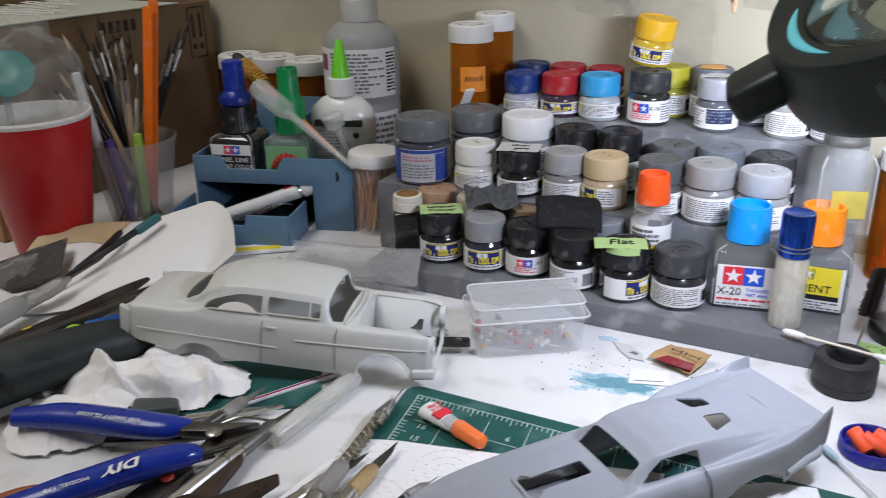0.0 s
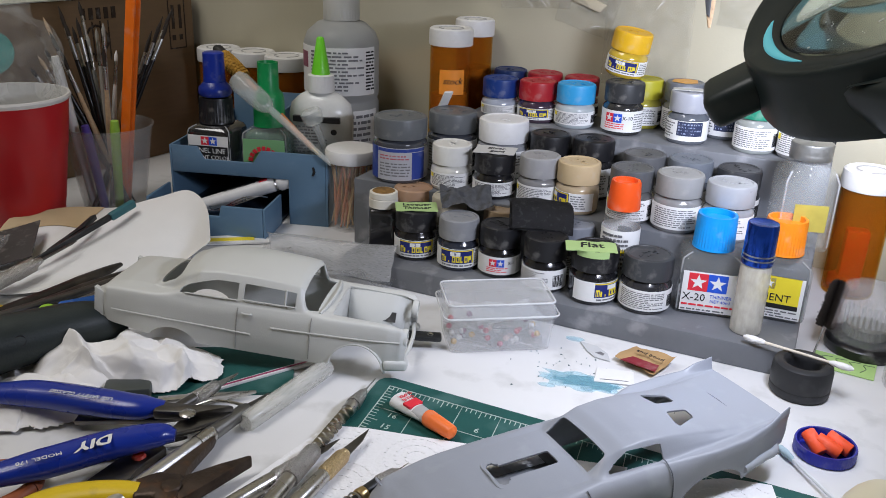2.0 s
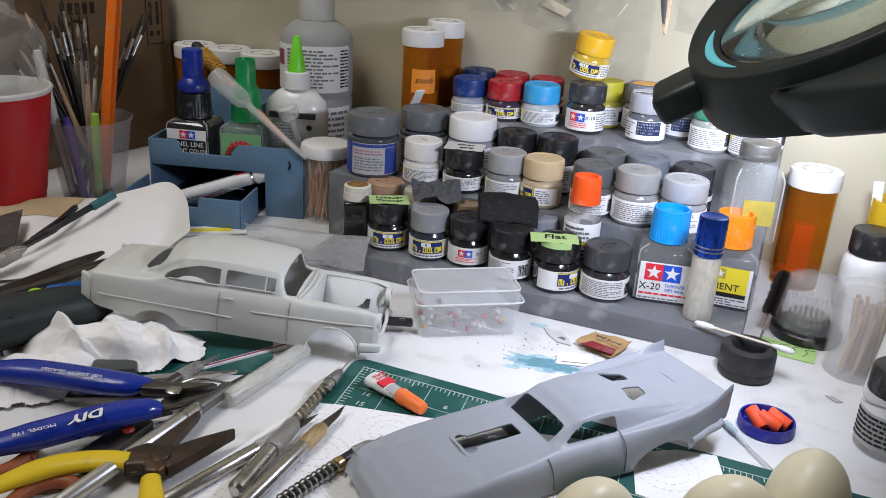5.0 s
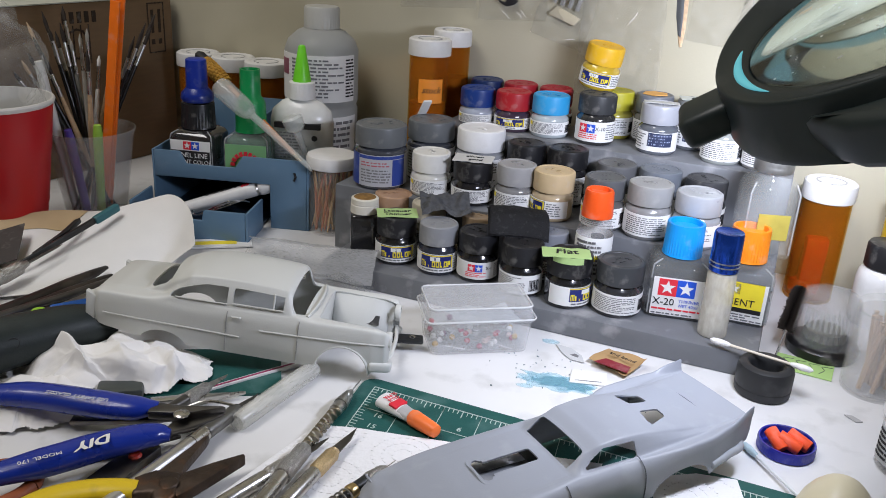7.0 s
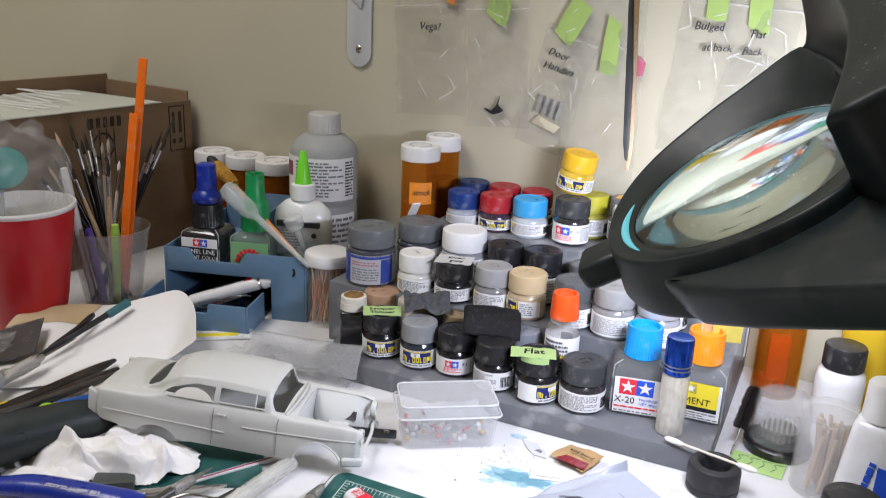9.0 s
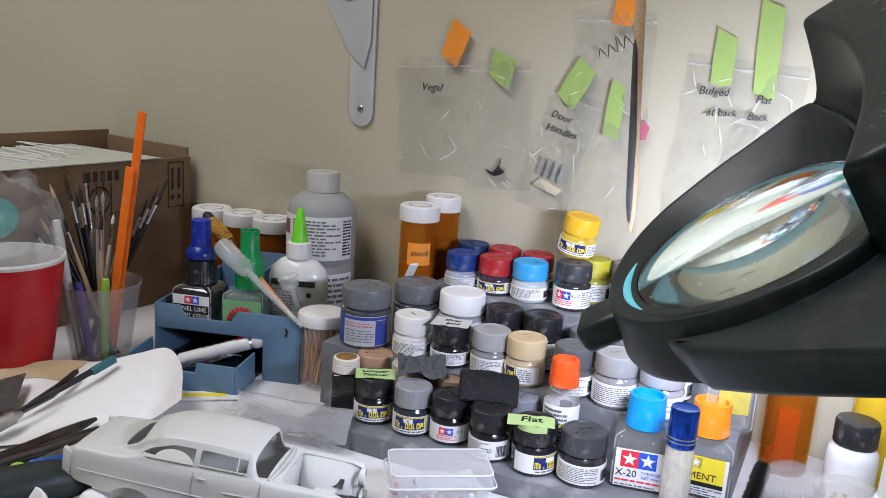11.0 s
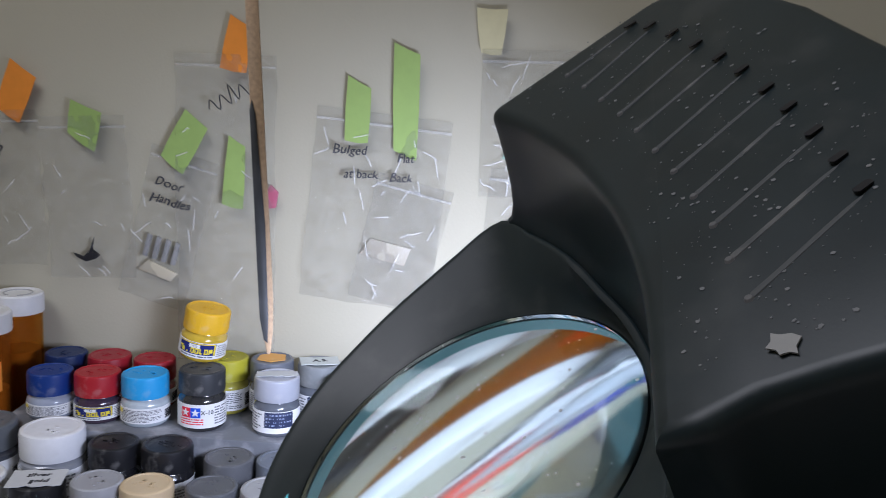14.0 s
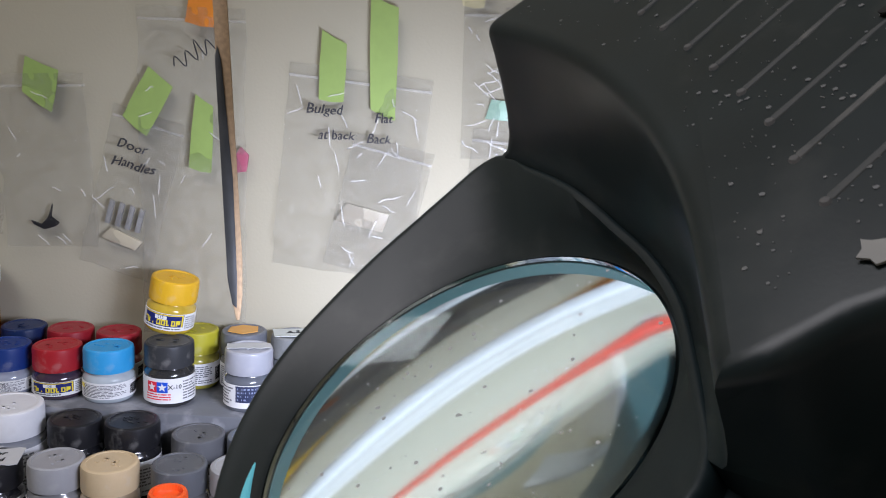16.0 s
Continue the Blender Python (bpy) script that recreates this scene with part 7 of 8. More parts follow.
def grip(pts, radii, flat=.62):
    P = smooth_line(pts, 6)
    n = len(P)
    R = []
    for i in range(n):
        t = i / (n - 1) * (len(radii) - 1)
        k = min(int(t), len(radii) - 2)
        R.append(radii[k] + (radii[k + 1] - radii[k]) * (t - k))
    return tube(P, .005, 18, radii=R, flat=flat)


g1 = part("grip", grip([(-.2705, .3600, .0160), (-.283, .3510, .0160), (-.308, .3405, .0170), (-.339, .3300, .0170), (-.366, .3150, .0165)], [.0040, .0086, .0098, .0100, .0096, .0066], .75), BLUE_GRIP, fc)
g2 = part("grip", grip([(-.2455, .3430, .0150), (-.253, .3370, .0160), (-.267, .3155, .0165), (-.279, .2920, .0165), (-.297, .2630, .0160)], [.0040, .0076, .0094, .0098, .0096, .0066], .75), BLUE_GRIP, fc)
part("wording", text_bm("USE SAFETY GLASSES", .0042, .0001), LABEL, g1, m=along((-.308, .3345, .0245), (-.331, .3270, .0245)))
bold = text_bm("DIY", .0112, .0001, .35)
for k in (-1, 1):
    join(bold, text_bm("DIY", .0112, .00012 + .00001 * k, .35), pose(.0005 * k, .0003 * k, 0))
part("wording", bold, LABEL, g2, m=along((-.2645, .3085, .0240), (-.2705, .2970, .0240)))
part("wording", text_bm("MODEL 170", .0042, .0001), LABEL, g2, m=along((-.2765, .2835, .0242), (-.2820, .2740, .0242)))
part("jaw", slab([(-.276, .3600), (-.258, .3665), (-.236, .3795), (-.239, .3740), (-.250, .3610), (-.270, .3500)], .0125, .0185, .0015), DARK_STEEL, fc)
part("jaw", slab([(-.252, .3400), (-.256, .3560), (-.246, .3670), (-.236, .3785), (-.237, .3690), (-.243, .3540)], .0105, .0145, .0015), DARK_STEEL, fc)
part("pivot", lathe([(0, .0016), (.0036, .0014), (.0046, .0006), (.0046, 0), (0, 0)], 28), STEEL, fc, m=pose(-.2510, .3580, .0186))

# long-nose pliers with yellow grips
YGRIP = mat("yellow_grip", (.74, .53, .01), .35, vary=.06, stain=(.25, .18, .05), stain_amount=.4, stain_scale=80)
ln = thing("long_nose_pliers", pose(0, 0, 0), "open long-nose pliers with yellow grips", "pliers")
RUSTY = mat("rusty_steel", (.085, .062, .048), .5, .75, vary=.35, scale=90, stain=(.16, .075, .035), stain_amount=.6, stain_scale=70, bump=.3, bump_scale=400)
part("jaw", slab([(-.2191, .3224), (-.2112, .3392), (-.2026, .3540), (-.2004, .3530), (-.2030, .3328), (-.2061, .3110), (-.2075, .3070), (-.2160, .3120)], .0055, .0125, .0014), RUSTY, ln)
part("jaw", slab([(-.2324, .3191), (-.2333, .3303), (-.2352, .3469), (-.2335, .3615), (-.2305, .3560), (-.2238, .3307), (-.2198, .3243), (-.2200, .3150)], .0045, .0110, .0014), RUSTY, ln)
part("joint", slab([(-.2380, .3062), (-.2313, .3181), (-.2187, .3232), (-.2080, .3069), (-.2084, .3009), (-.2152, .2982), (-.2200, .3030), (-.2269, .2960)], .0040, .0135, .0022, 3), RUSTY, ln)
part("pivot", lathe([(0, .0008), (.0044, .0007), (.0052, 0), (0, 0)], 24), RUSTY, ln, m=pose(-.2170, .3120, .0136))
part("spring", tube([(-.2235 + .0016 * math.cos(a), .2995 + .0006 * a / 6.28 + .0016 * math.sin(a), .0085 + .0004 * math.cos(a)) for a in [k * .5 for k in range(76)]], .0004, 6), STEEL, ln)
part("grip", grip([(-.2300, .3030, .0105), (-.2390, .2970, .0112), (-.2500, .2880, .0112), (-.2605, .2755, .0110), (-.2665, .2590, .0110), (-.2700, .2440, .0110)], [.0060, .0066, .0072, .0076, .0074, .0060, .0040]), YGRIP, ln)
part("grip", grip([(-.2110, .2990, .0092), (-.2022, .2903, .0098), (-.1946, .2828, .0100), (-.1870, .2720, .0100)], [.0050, .0058, .0064, .0066, .0040]), YGRIP, ln)

# scissors handle, aluminium knife, tubes, tweezers
sc = thing("scissors", pose(0, 0, 0), "old scissors with rusty orange handles", "scissors")
RUST = mat("rusty_orange", (.30, .085, .03), .5, vary=.25, scale=60)
part("finger_loop", tube([(-.300 + .018 * math.cos(a) - .006 * math.sin(a), .268 + .012 * math.cos(a) + .019 * math.sin(a), .006) for a in [2 * math.pi * k / 36 for k in range(37)]], .0042, 10, close=False), RUST, sc)
part("finger_loop", tube([(-.246 + .014 * math.cos(a), .262 + .017 * math.sin(a), .005) for a in [2 * math.pi * k / 36 for k in range(37)]], .0040, 10, close=False), RUST, sc)
part("blade", slab([(-.262, .290), (-.240, .292), (-.249, .322), (-.250, .340), (-.258, .342), (-.264, .322)], .0006, .0076, .0006), DARK_STEEL, sc)
part("pivot_screw", lathe([(0, .0015), (.0030, .0013), (.0038, 0), (0, 0)], 20), plastic((.50, .05, .03)), sc, m=pose(-.2555, .3260, .0078))
ak = thing("hobby_knife", along((-.239, .4120, .0085), (-.2335, .262, .0090)), "aluminium hobby knife with a worn steel blade", "hobby knife")
part("blade", slab([(0, 0), (.022, -.0040), (.026, -.0040), (.026, .0028), (.010, .0022)], -.0003, .0003), DARK_STEEL, ak)
turned(ak, "collet", [(.020, .0034), (.024, .0044), (.050, .0046), (.0505, .0042)], mat("grey_metal", (.22, .22, .215), .4, 1.0, vary=.1), ak and 18)
turned(ak, "sleeve", [(.0507, .0046), (.054, .0049), (.062, .0049), (.0622, .0044)], STEEL)
turned(ak, "handle", [(.0624, .0045), (.066, .0047), (.165, .0047), (.168, .0030)], mat("brushed_aluminium", (.58, .58, .58), .36, 1.0, vary=.06, aniso=(1, 20, 20)))
ct = thing("clear_tube", along((-.2310, .4600, .0062), (-.2315, .3850, .0062)), "translucent plastic tube lying on the bench", "tube")
part("tube_wall", lathe([(.0058, 0), (.0062, .001), (.0062, .075), (.0050, .078), (0, .078), (0, .076), (.0048, .076), (.0054, .074), (.0054, 0), (.0058, 0)], 24), see_through("milky_tube", (.76, .76, .71), .18, .36, 0.0, 8.0), ct, m=pose(0, 0, 0, 0, 90, 0))
stw = thing("striped_straw", along((-.243, .4745, .0030), (-.292, .3730, .0030)), "thin white and maroon striped plastic strip", "strip")
part("strip", box(0, .118, -.0022, .0022, -.002, .0006, .0005), plastic((.70, .68, .68)), stw)
part("maroon_stripe", box(0, .118, -.0007, .0007, .0006, .0009), plastic((.30, .03, .10)), stw)
for k, (a, b, w, lab) in enumerate((((-.300, .362, .004), (-.251, .4150, .004), .0042, "steel scissor blade lying among the tools"), ((-.290, .372, .007), (-.256, .4060, .006), .0030, "narrow steel file lying among the tools"),
                                   ((-.315, .335, .006), (-.247, .3740, .010), .0050, "dark steel pliers arm among the tools"), ((-.300, .300, .004), (-.250, .3560, .005), .0052, "dark steel pliers arm among the tools"))):
    bl = thing("steel_tool", along(a, b), lab, "tool", "loose steel tools")
    L = (Vector(b) - Vector(a)).length
    part("blade", slab([(0, -w), (L * .6, -w), (L, 0), (L * .6, w * .8), (0, w)], -.0015, .0015, .0006), (STEEL, DARK_STEEL)[k > 1], bl)
hk = thing("bent_wire", pose(0, 0, 0), "bent steel hook lying over the tools", "wire")
part("strand", tube(smooth_line([(-.262, .3710, .012), (-.254, .3790, .015), (-.246, .3850, .014), (-.238, .3910, .011)], 6), .0009, 8), STEEL, hk)
sk2 = thing("hobby_knife", along((-.270, .4200, .009), (-.2715, .3700, .009)), "short hobby knife with a knurled chuck", "hobby knife")
part("blade", slab([(0, 0), (.018, -.0034), (.020, .003), (.006, .002)], -.0003, .0003), STEEL, sk2)
turned(sk2, "chuck", [(.018, .0030), (.021, .0040), (.036, .0042), (.037, .0034)], KNURL)
turned(sk2, "handle", [(.0372, .0036), (.052, .0036)], DARK_STEEL)
gm = thing("mat_offcut", pose(-.300, .418, 0, 0, 0, 35), "dark green cutting mat offcut below the tools", "mat")
part("offcut", slab([(-.055, -.030), (.060, -.028), (.058, .030), (-.050, .034)], .0002, .0022), MAT_GREEN, gm)
gp2 = thing("grey_case", pose(-.316, .373, 0, 0, 0, 40), "small grey-green metal box among the tools", "box")
part("case_body", box(-.014, .014, -.008, .008, .0024, .010, .002), mat("grey_green_metal", (.075, .085, .08), .45, .3, vary=.15), gp2)
bar = thing("black_bar", along((-.216, .516, .010), (-.186, .5335, .0085)), "black perforated plastic bar under the car", "bar")
part("bar", box(-.02, .034, -.0052, .0052, -.0018, .0018, .0014), BLACK, bar)
part("hole_rim", lathe([(.0012, .0018), (.0022, .0022), (.0022, .0014), (.0012, .0014)], 16), STEEL, bar, m=pose(.026, 0, 0))

# rotary tool at the left
RT = mat("rotary_tool_plastic", (.018, .026, .026), .5, vary=.15, scale=60, stain=(.06, .07, .07), stain_amount=.4, bump=.15, bump_scale=700)
rt = thing("rotary_tool", along((-.372, .420, .020), (-.448, .225, .032)), "dark green rotary tool with a lime button", "rotary tool")
part("housing", tube(smooth_line([(0, 0, 0), (.008, 0, 0), (.030, 0, .001), (.060, 0, .000), (.100, 0, -.002), (.150, 0, -.001), (.200, 0, 0), (.206, 0, 0)], 4), .02, 28,
                     radii=[.0110, .0116, .0122, .0128, .0134, .0145, .0155, .0165, .0170, .0175, .0178, .0180, .0184, .0190, .0198, .0206, .0212, .0216, .0224, .0232, .0240, .0250, .0260, .0268, .0275, .0280, .0280, .0265, .0200], flat=.92), RT, rt)
part("lime_button", lathe([(0, .003), (.005, .0028), (.0066, .001), (.0066, 0), (0, 0)], 24), plastic((.28, .52, .02), .4), rt, m=pose(.046, -.004, .0128, -12, 0, 0))
part("blue_switch", box(-.016, .016, -.005, .005, 0, .007, .002), plastic((.01, .09, .38), .4), rt, m=pose(.022, -.010, .0080, -35, 0, 0))
for k in range(4):
    part("vent_slot", box(-.0022, .0022, -.0008, .0012, -.0095, .0095, .0006), INKB, rt, m=pose(.094 + .008 * k, .0204, .0020, -6, 18, 0))
part("print_bars", flat_bars(-.020, .020, -.006, .006, 4, 17, .0003), plastic((.30, .31, .31)), rt, m=pose(.155, .0252, .004, 80, 0, 180))

# tools and pens bundled behind the rotary tool
LOOSE = [((-.436, .362, .020), (-.438, .484, .014), .0058, (.050, .045, .042), "dark plier handle lying with the tools"),
         ((-.450, .372, .016), (-.459, .498, .011), .0066, (.040, .036, .034), "worn black plier handle lying with the tools"),
         ((-.428, .392, .024), (-.428, .486, .016), .0036, (.10, .095, .09), "grey steel tool lying with the tools"),
         ((-.406, .382, .020), (-.396, .474, .012), .0066, (.01, .10, .42), "blue plastic handle beside the car")]
for a, b, r, c, lab in LOOSE:
    t = thing("hand_tool", along(a, b), lab, "tool", "tools beside the rotary tool")
    L = (Vector(b) - Vector(a)).length
    m1 = mat("tool_metal", c, .42, .6 if max(c) < .2 else 0, vary=.25, scale=60, stain=(.16, .14, .12), stain_amount=.5, bump=.2, bump_scale=300)
    part("handle", tube(smooth_line([(-.05, .003, 0), (0, .002, 0), (L * .4, 0, 0), (L * .75, .0015, 0), (L, .004, 0)], 4), r, 14, radii=[r * .8, *[r] * 11, r * .9, r * .8, r * .7, r * .55, r * .35], flat=.7), m1, t)
mk = thing("marker_pen", along((-.471, .307, .022), (-.510, .432, .013)), "grey marker pen with a black cap end", "pen")
L = (Vector((-.471, .307, .022)) - Vector((-.510, .432, .013))).length
part("barrel", tube([(.012, 0, 0), (.014, 0, 0), (L - .022, 0, 0), (L - .019, 0, 0)], .008, 20, radii=[.0084, .0090, .0080, .0066]), mat("grey_barrel", (.34, .36, .36), .4, vary=.08, scale=60, stain=(.55, .55, .53), stain_amount=.3), mk)
part("end_cap", tube([(-.020, 0, 0), (-.018, 0, 0), (.0118, 0, 0)], .008, 20, radii=[.0070, .0084, .0086]), BLACK, mk)
part("collar", tube([(L - .019, 0, 0), (L - .008, 0, 0), (L, 0, 0)], .006, 16, radii=[.0062, .0058, .0030]), plastic((.20, .19, .17), .5), mk)
part("barrel_print", flat_bars(-.018, .018, -.002, .002, 1, 5), INK, mk, m=pose(L * .5, 0, .0084))
yt = thing("hand_tool", along((-.457, .330, .016), (-.4545, .394, .016)), "dark tool with a small yellow end", "tool", "tools beside the rotary tool")
part("shaft", tube([(-.03, 0, 0), (.052, 0, 0)], .0046, 14, radii=[.0050, .0040]), DARK_STEEL, yt)
part("yellow_end", tube([(.0522, 0, 0), (.058, 0, 0), (.062, 0, 0)], .0040, 14, radii=[.0044, .0042, .0026]), plastic((.62, .50, .03), .4), yt)
kt = thing("hand_tool", along((-.503, .414, .013), (-.506, .484, .022)), "steel pin vise with a knurled collar", "tool", "tools beside the rotary tool")
turned(kt, "barrel", [(-.02, .0052), (.018, .0054), (.019, .0060), (.036, .0058), (.037, .0040), (.044, .0024)], KNURL)
turned(kt, "needle", [(.044, .0012), (.074, .0009), (.080, .0002)], DARK_STEEL)
for q, n in (((-.3813, .3504, .0300), (.858, -.314, .406)), ((-.3996, .2921, .0350), (.855, -.312, .415)), ((-.3705, .3890, .0250), (.894, -.333, .298))):
    part("screw_recess", lathe([(0, -.0010), (.0020, -.0010), (.0024, .0004), (.0036, .0007), (.0040, -.0008), (0, -.0016)], 16), INKB, rt, m=rt.matrix_basis.inverted() @ look(q, tuple(a - b for a, b in zip(q, n))))

# clamp on the paper
cl = thing("spring_clamp", along((-.517, .455, .013), (-.512, .530, .032)), "black spring clamp with a teal pad", "clamp")
part("arm", slab([(0, -.0008), (.055, -.0032), (.098, -.004), (.098, 0), (.055, .0004), (0, .0008)], -.0025, .0025, .0006), BLACK, cl)
part("arm", slab([(.018, .000), (.056, .0030), (.070, .0090), (.074, .0105), (.070, .0125), (.050, .0065), (.018, .0020)], -.0025, .0025, .0006), BLACK, cl)
part("teal_pad", box(.078, .104, -.0055, .0005, -.0034, .0034, .0014), plastic((.03, .13, .15), .5), cl)

# paper sheets, card and bags at the left
def curled_sheet(u0, u1, v1, lift, thick):
    """A paper sheet whose far edge and rounded corner lift off the bench, or a strip along that edge."""
    far = smooth_line([(-.590, .492, .025), (-.567, .533, .028), (-.532, .558, .029), (-.506, .580, .037), (-.476, .588, .047), (-.440, .573, .044), (-.411, .546, .028)], 7)
    near = smooth_line([(-.575, .425, .003), (-.545, .418, .003), (-.510, .418, .003), (-.485, .440, .003), (-.462, .480, .003), (-.438, .528, .004), (-.413, .540, .024)], 7)
    bm = bmesh.new()
    rows = []
    n = len(far) - 1
    for i, (a, b) in enumerate(zip(far, near)):
        u = i / n
        if u < u0 or u > u1:
            continue
        row = []
        for j in range(21):
            v = v1 * j / 20 * (1 if v1 == 1 else 1 + .3 * noise.noise(Vector((u * 9, 2, 8))))
            z = b.z + (a.z - b.z) * (1 - v) ** 1.7 + .0016 * noise.noise(Vector((u * 5, v * 4, 3))) * (1 - v)
            p = a.lerp(b, v)
            row.append(bm.verts.new((p.x, p.y, max(.0022, z) + lift)))
        rows.append(row)
    for a, b in zip(rows, rows[1:]):
        for j in range(20):
            bm.faces.new((a[j], b[j], b[j + 1], a[j + 1]))
    bmesh.ops.recalc_face_normals(bm, faces=bm.faces)
    bmesh.ops.solidify(bm, geom=bm.faces[:], thickness=thick)
    return bm


pp = thing("paper_sheet", pose(0, 0, 0), "white paper sheet with its far corner curling up", "paper")
part("sheet", curled_sheet(0, 1, 1, 0, .0003), PAPER, pp, sharp=70)
tp = thing("masking_strip", pose(0, 0, 0), "torn strip of cream masking tape on the paper", "tape")
part("tape", curled_sheet(0, .30, .22, .0008, .0002), mat("masking_tape", (.56, .43, .25), .7, vary=.08), tp, sharp=70)
bk = thing("black_card", pose(0, 0, 0), "dark grey card lying on the papers", "card")
bm = bmesh.new()
bm.faces.new([bm.verts.new(q) for q in ((-.620, .440, .005), (-.549, .434, .008), (-.522, .461, .017), (-.556, .497, .030))])
bmesh.ops.subdivide_edges(bm, edges=bm.edges[:], cuts=6, use_grid_fill=True)
bmesh.ops.solidify(bm, geom=bm.faces[:], thickness=.001)
part("card", bm, plastic((.050, .044, .042), .7), bk)
ysx = thing("yellow_strip", along((-.466, .588, .0020), (-.428, .620, .0020)), "pale card with a bright yellow stripe", "strip")
part("card", box(-.01, .062, -.010, .010, -.001, .0004), LABEL, ysx)
part("yellow_stripe", box(-.006, .048, -.004, .0035, .0004, .0008), YEL, ysx)
pbag = thing("plastic_bag", pose(-.330, .597, .002, 0, 0, 6), "flat clear plastic bag lying behind the car", "plastic bag")
part("film", film_sheet(.130, .056, 44, 20, .008, 6, 40, lambda x, y: .011), FILM, pbag)
part("film", film_sheet(.120, .050, 40, 18, .007, 8, 44, lambda x, y: .007), see_through("grey_film", (.42, .43, .44), .2, .30, .6, 40.0), pbag)
pbag2 = thing("plastic_bag", pose(-.590, .378, .004, 0, 0, 25), "crumpled clear plastic bag over the papers", "plastic bag")
part("film", film_sheet(.150, .130, 60, 52, .014, 9, 34, lambda x, y: .018), HAZE, pbag2)
part("brown_content", film_sheet(.090, .060, 20, 16, .006, 11, 30, lambda x, y: .010), see_through("brown_content", (.26, .18, .14), .8, .35, 0.0, 25.0), pbag2)


def hazy_sheet():
    """A thin smudged plastic sheet resting on the low step, its front edge curling down."""
    a, b, c, d = Vector((-.412, .616, .0125)), Vector((-.277, .621, .0235)), Vector((-.266, .590, .010)), Vector((-.365, .566, .008))
    bm = bmesh.new()
    nx, ny = 60, 30
    vs = []
    for i in range(nx + 1):
        for j in range(ny + 1):
            u, v = i / nx, j / ny
            q = a.lerp(b, u).lerp(d.lerp(c, u), v)
            z = q.z + .0095 * math.sin(math.pi * v ** .8) + .0015 * noise.noise(Vector((u * 5, v * 3, 2))) + .0035 * u ** 6 * (1 - v)
            vs.append(bm.verts.new((q.x + .003 * noise.noise(Vector((0, v * 4, 5))), q.y + .003 * noise.noise(Vector((u * 4, 0, 7))), z)))
    for i in range(nx):
        for j in range(ny):
            k = i * (ny + 1) + j
            bm.faces.new((vs[k], vs[k + ny + 1], vs[k + ny + 2], vs[k + 1]))
    bmesh.ops.solidify(bm, geom=bm.faces[:], thickness=.0003)
    return bm


solid("plastic_sheet", hazy_sheet(), see_through("smudged_plastic", (.62, .63, .64), .22, .42, .35, 40.0), "hazy grey plastic sheet lying behind the sedan body", "plastic sheet")

# ---- wall: bracket, bags, tapes, stick ----
def on_wall(x, z, rot=0.0, off=0.0015):
    return pose(x, WALL_Y - off, z, 90, 0, 0) @ pose(0, 0, 0, 0, 0, rot)


bk2 = thing("shelf_bracket", pose(-.4495, WALL_Y, .268), "white pressed-steel shelf bracket screwed to the wall", "bracket")
STEELW = mat("white_enamel", (.50, .51, .51), .35, vary=.04, scale=40)
out = [(.0165 * math.cos(radians(a)), .0165 * math.sin(radians(a)) - .003) for a in range(180, 361, 15)] + [(.0165, .42), (-.0165, .42)]
part("back_plate", slab(out, .0008, .0035, .0006), STEELW, bk2, m=pose(0, 0, 0, 90, 0, 0))
part("web", slab([(-.016, .060), (.004, .045), (.012, .075), (.0125, .42), (-.20, .42), (-.075, .165), (-.045, .105)], .0050, .0062, .0004), STEELW, bk2, m=pose(0, 0, 0, 90, 0, 0))
for cx, cz, r in ((-.020, .128, .0105), (-.034, .160, .0115), (-.050, .200, .013)):
    part("pressed_hole", lathe([(0, .0004), (r * .85, .0004), (r, .0014), (r * 1.06, .0004), (r * 1.06, 0), (0, 0)], 28), mat("hole_shadow", (.34, .33, .30), .6, vary=.02), bk2, m=pose(cx, -.0062, cz, 90, 0, 0))
part("screw_head", lathe([(0, .0016), (.0030, .0014), (.0042, .0004), (.0042, 0), (0, 0)], 20), STEEL, bk2, m=pose(0, -.0034, 0, 90, 0, 0))
part("screw_slot", box(-.0026, .0026, -.0005, .0005, .0014, .0018), INKB, bk2, m=pose(0, -.0034, 0, 90, 0, 0))


def penned(body, size, seed, shear=.15):
    """Uneven hand lettering: built-in letters, pushed about and slimmed."""
    bm = text_bm(body, size, .0002, shear)
    join(bm, text_bm(body, size, .00021, shear), pose(size * .035, size * .02, 0))
    for v in bm.verts:
        q = Vector((v.co.x, v.co.y, seed * 3.1)) * (1.4 / size)
        v.co.x += size * .10 * noise.noise(q)
        v.co.y += size * (.13 * noise.noise(q * .7 + Vector((7, 3, 1))) + .03 * noise.noise(q * 3))
    return bm


# pale tone for the white glints along the film's creases
CREASE_GLINT = see_through("crease_glint", (.95, .95, .92), .06, .26, 0, 200)


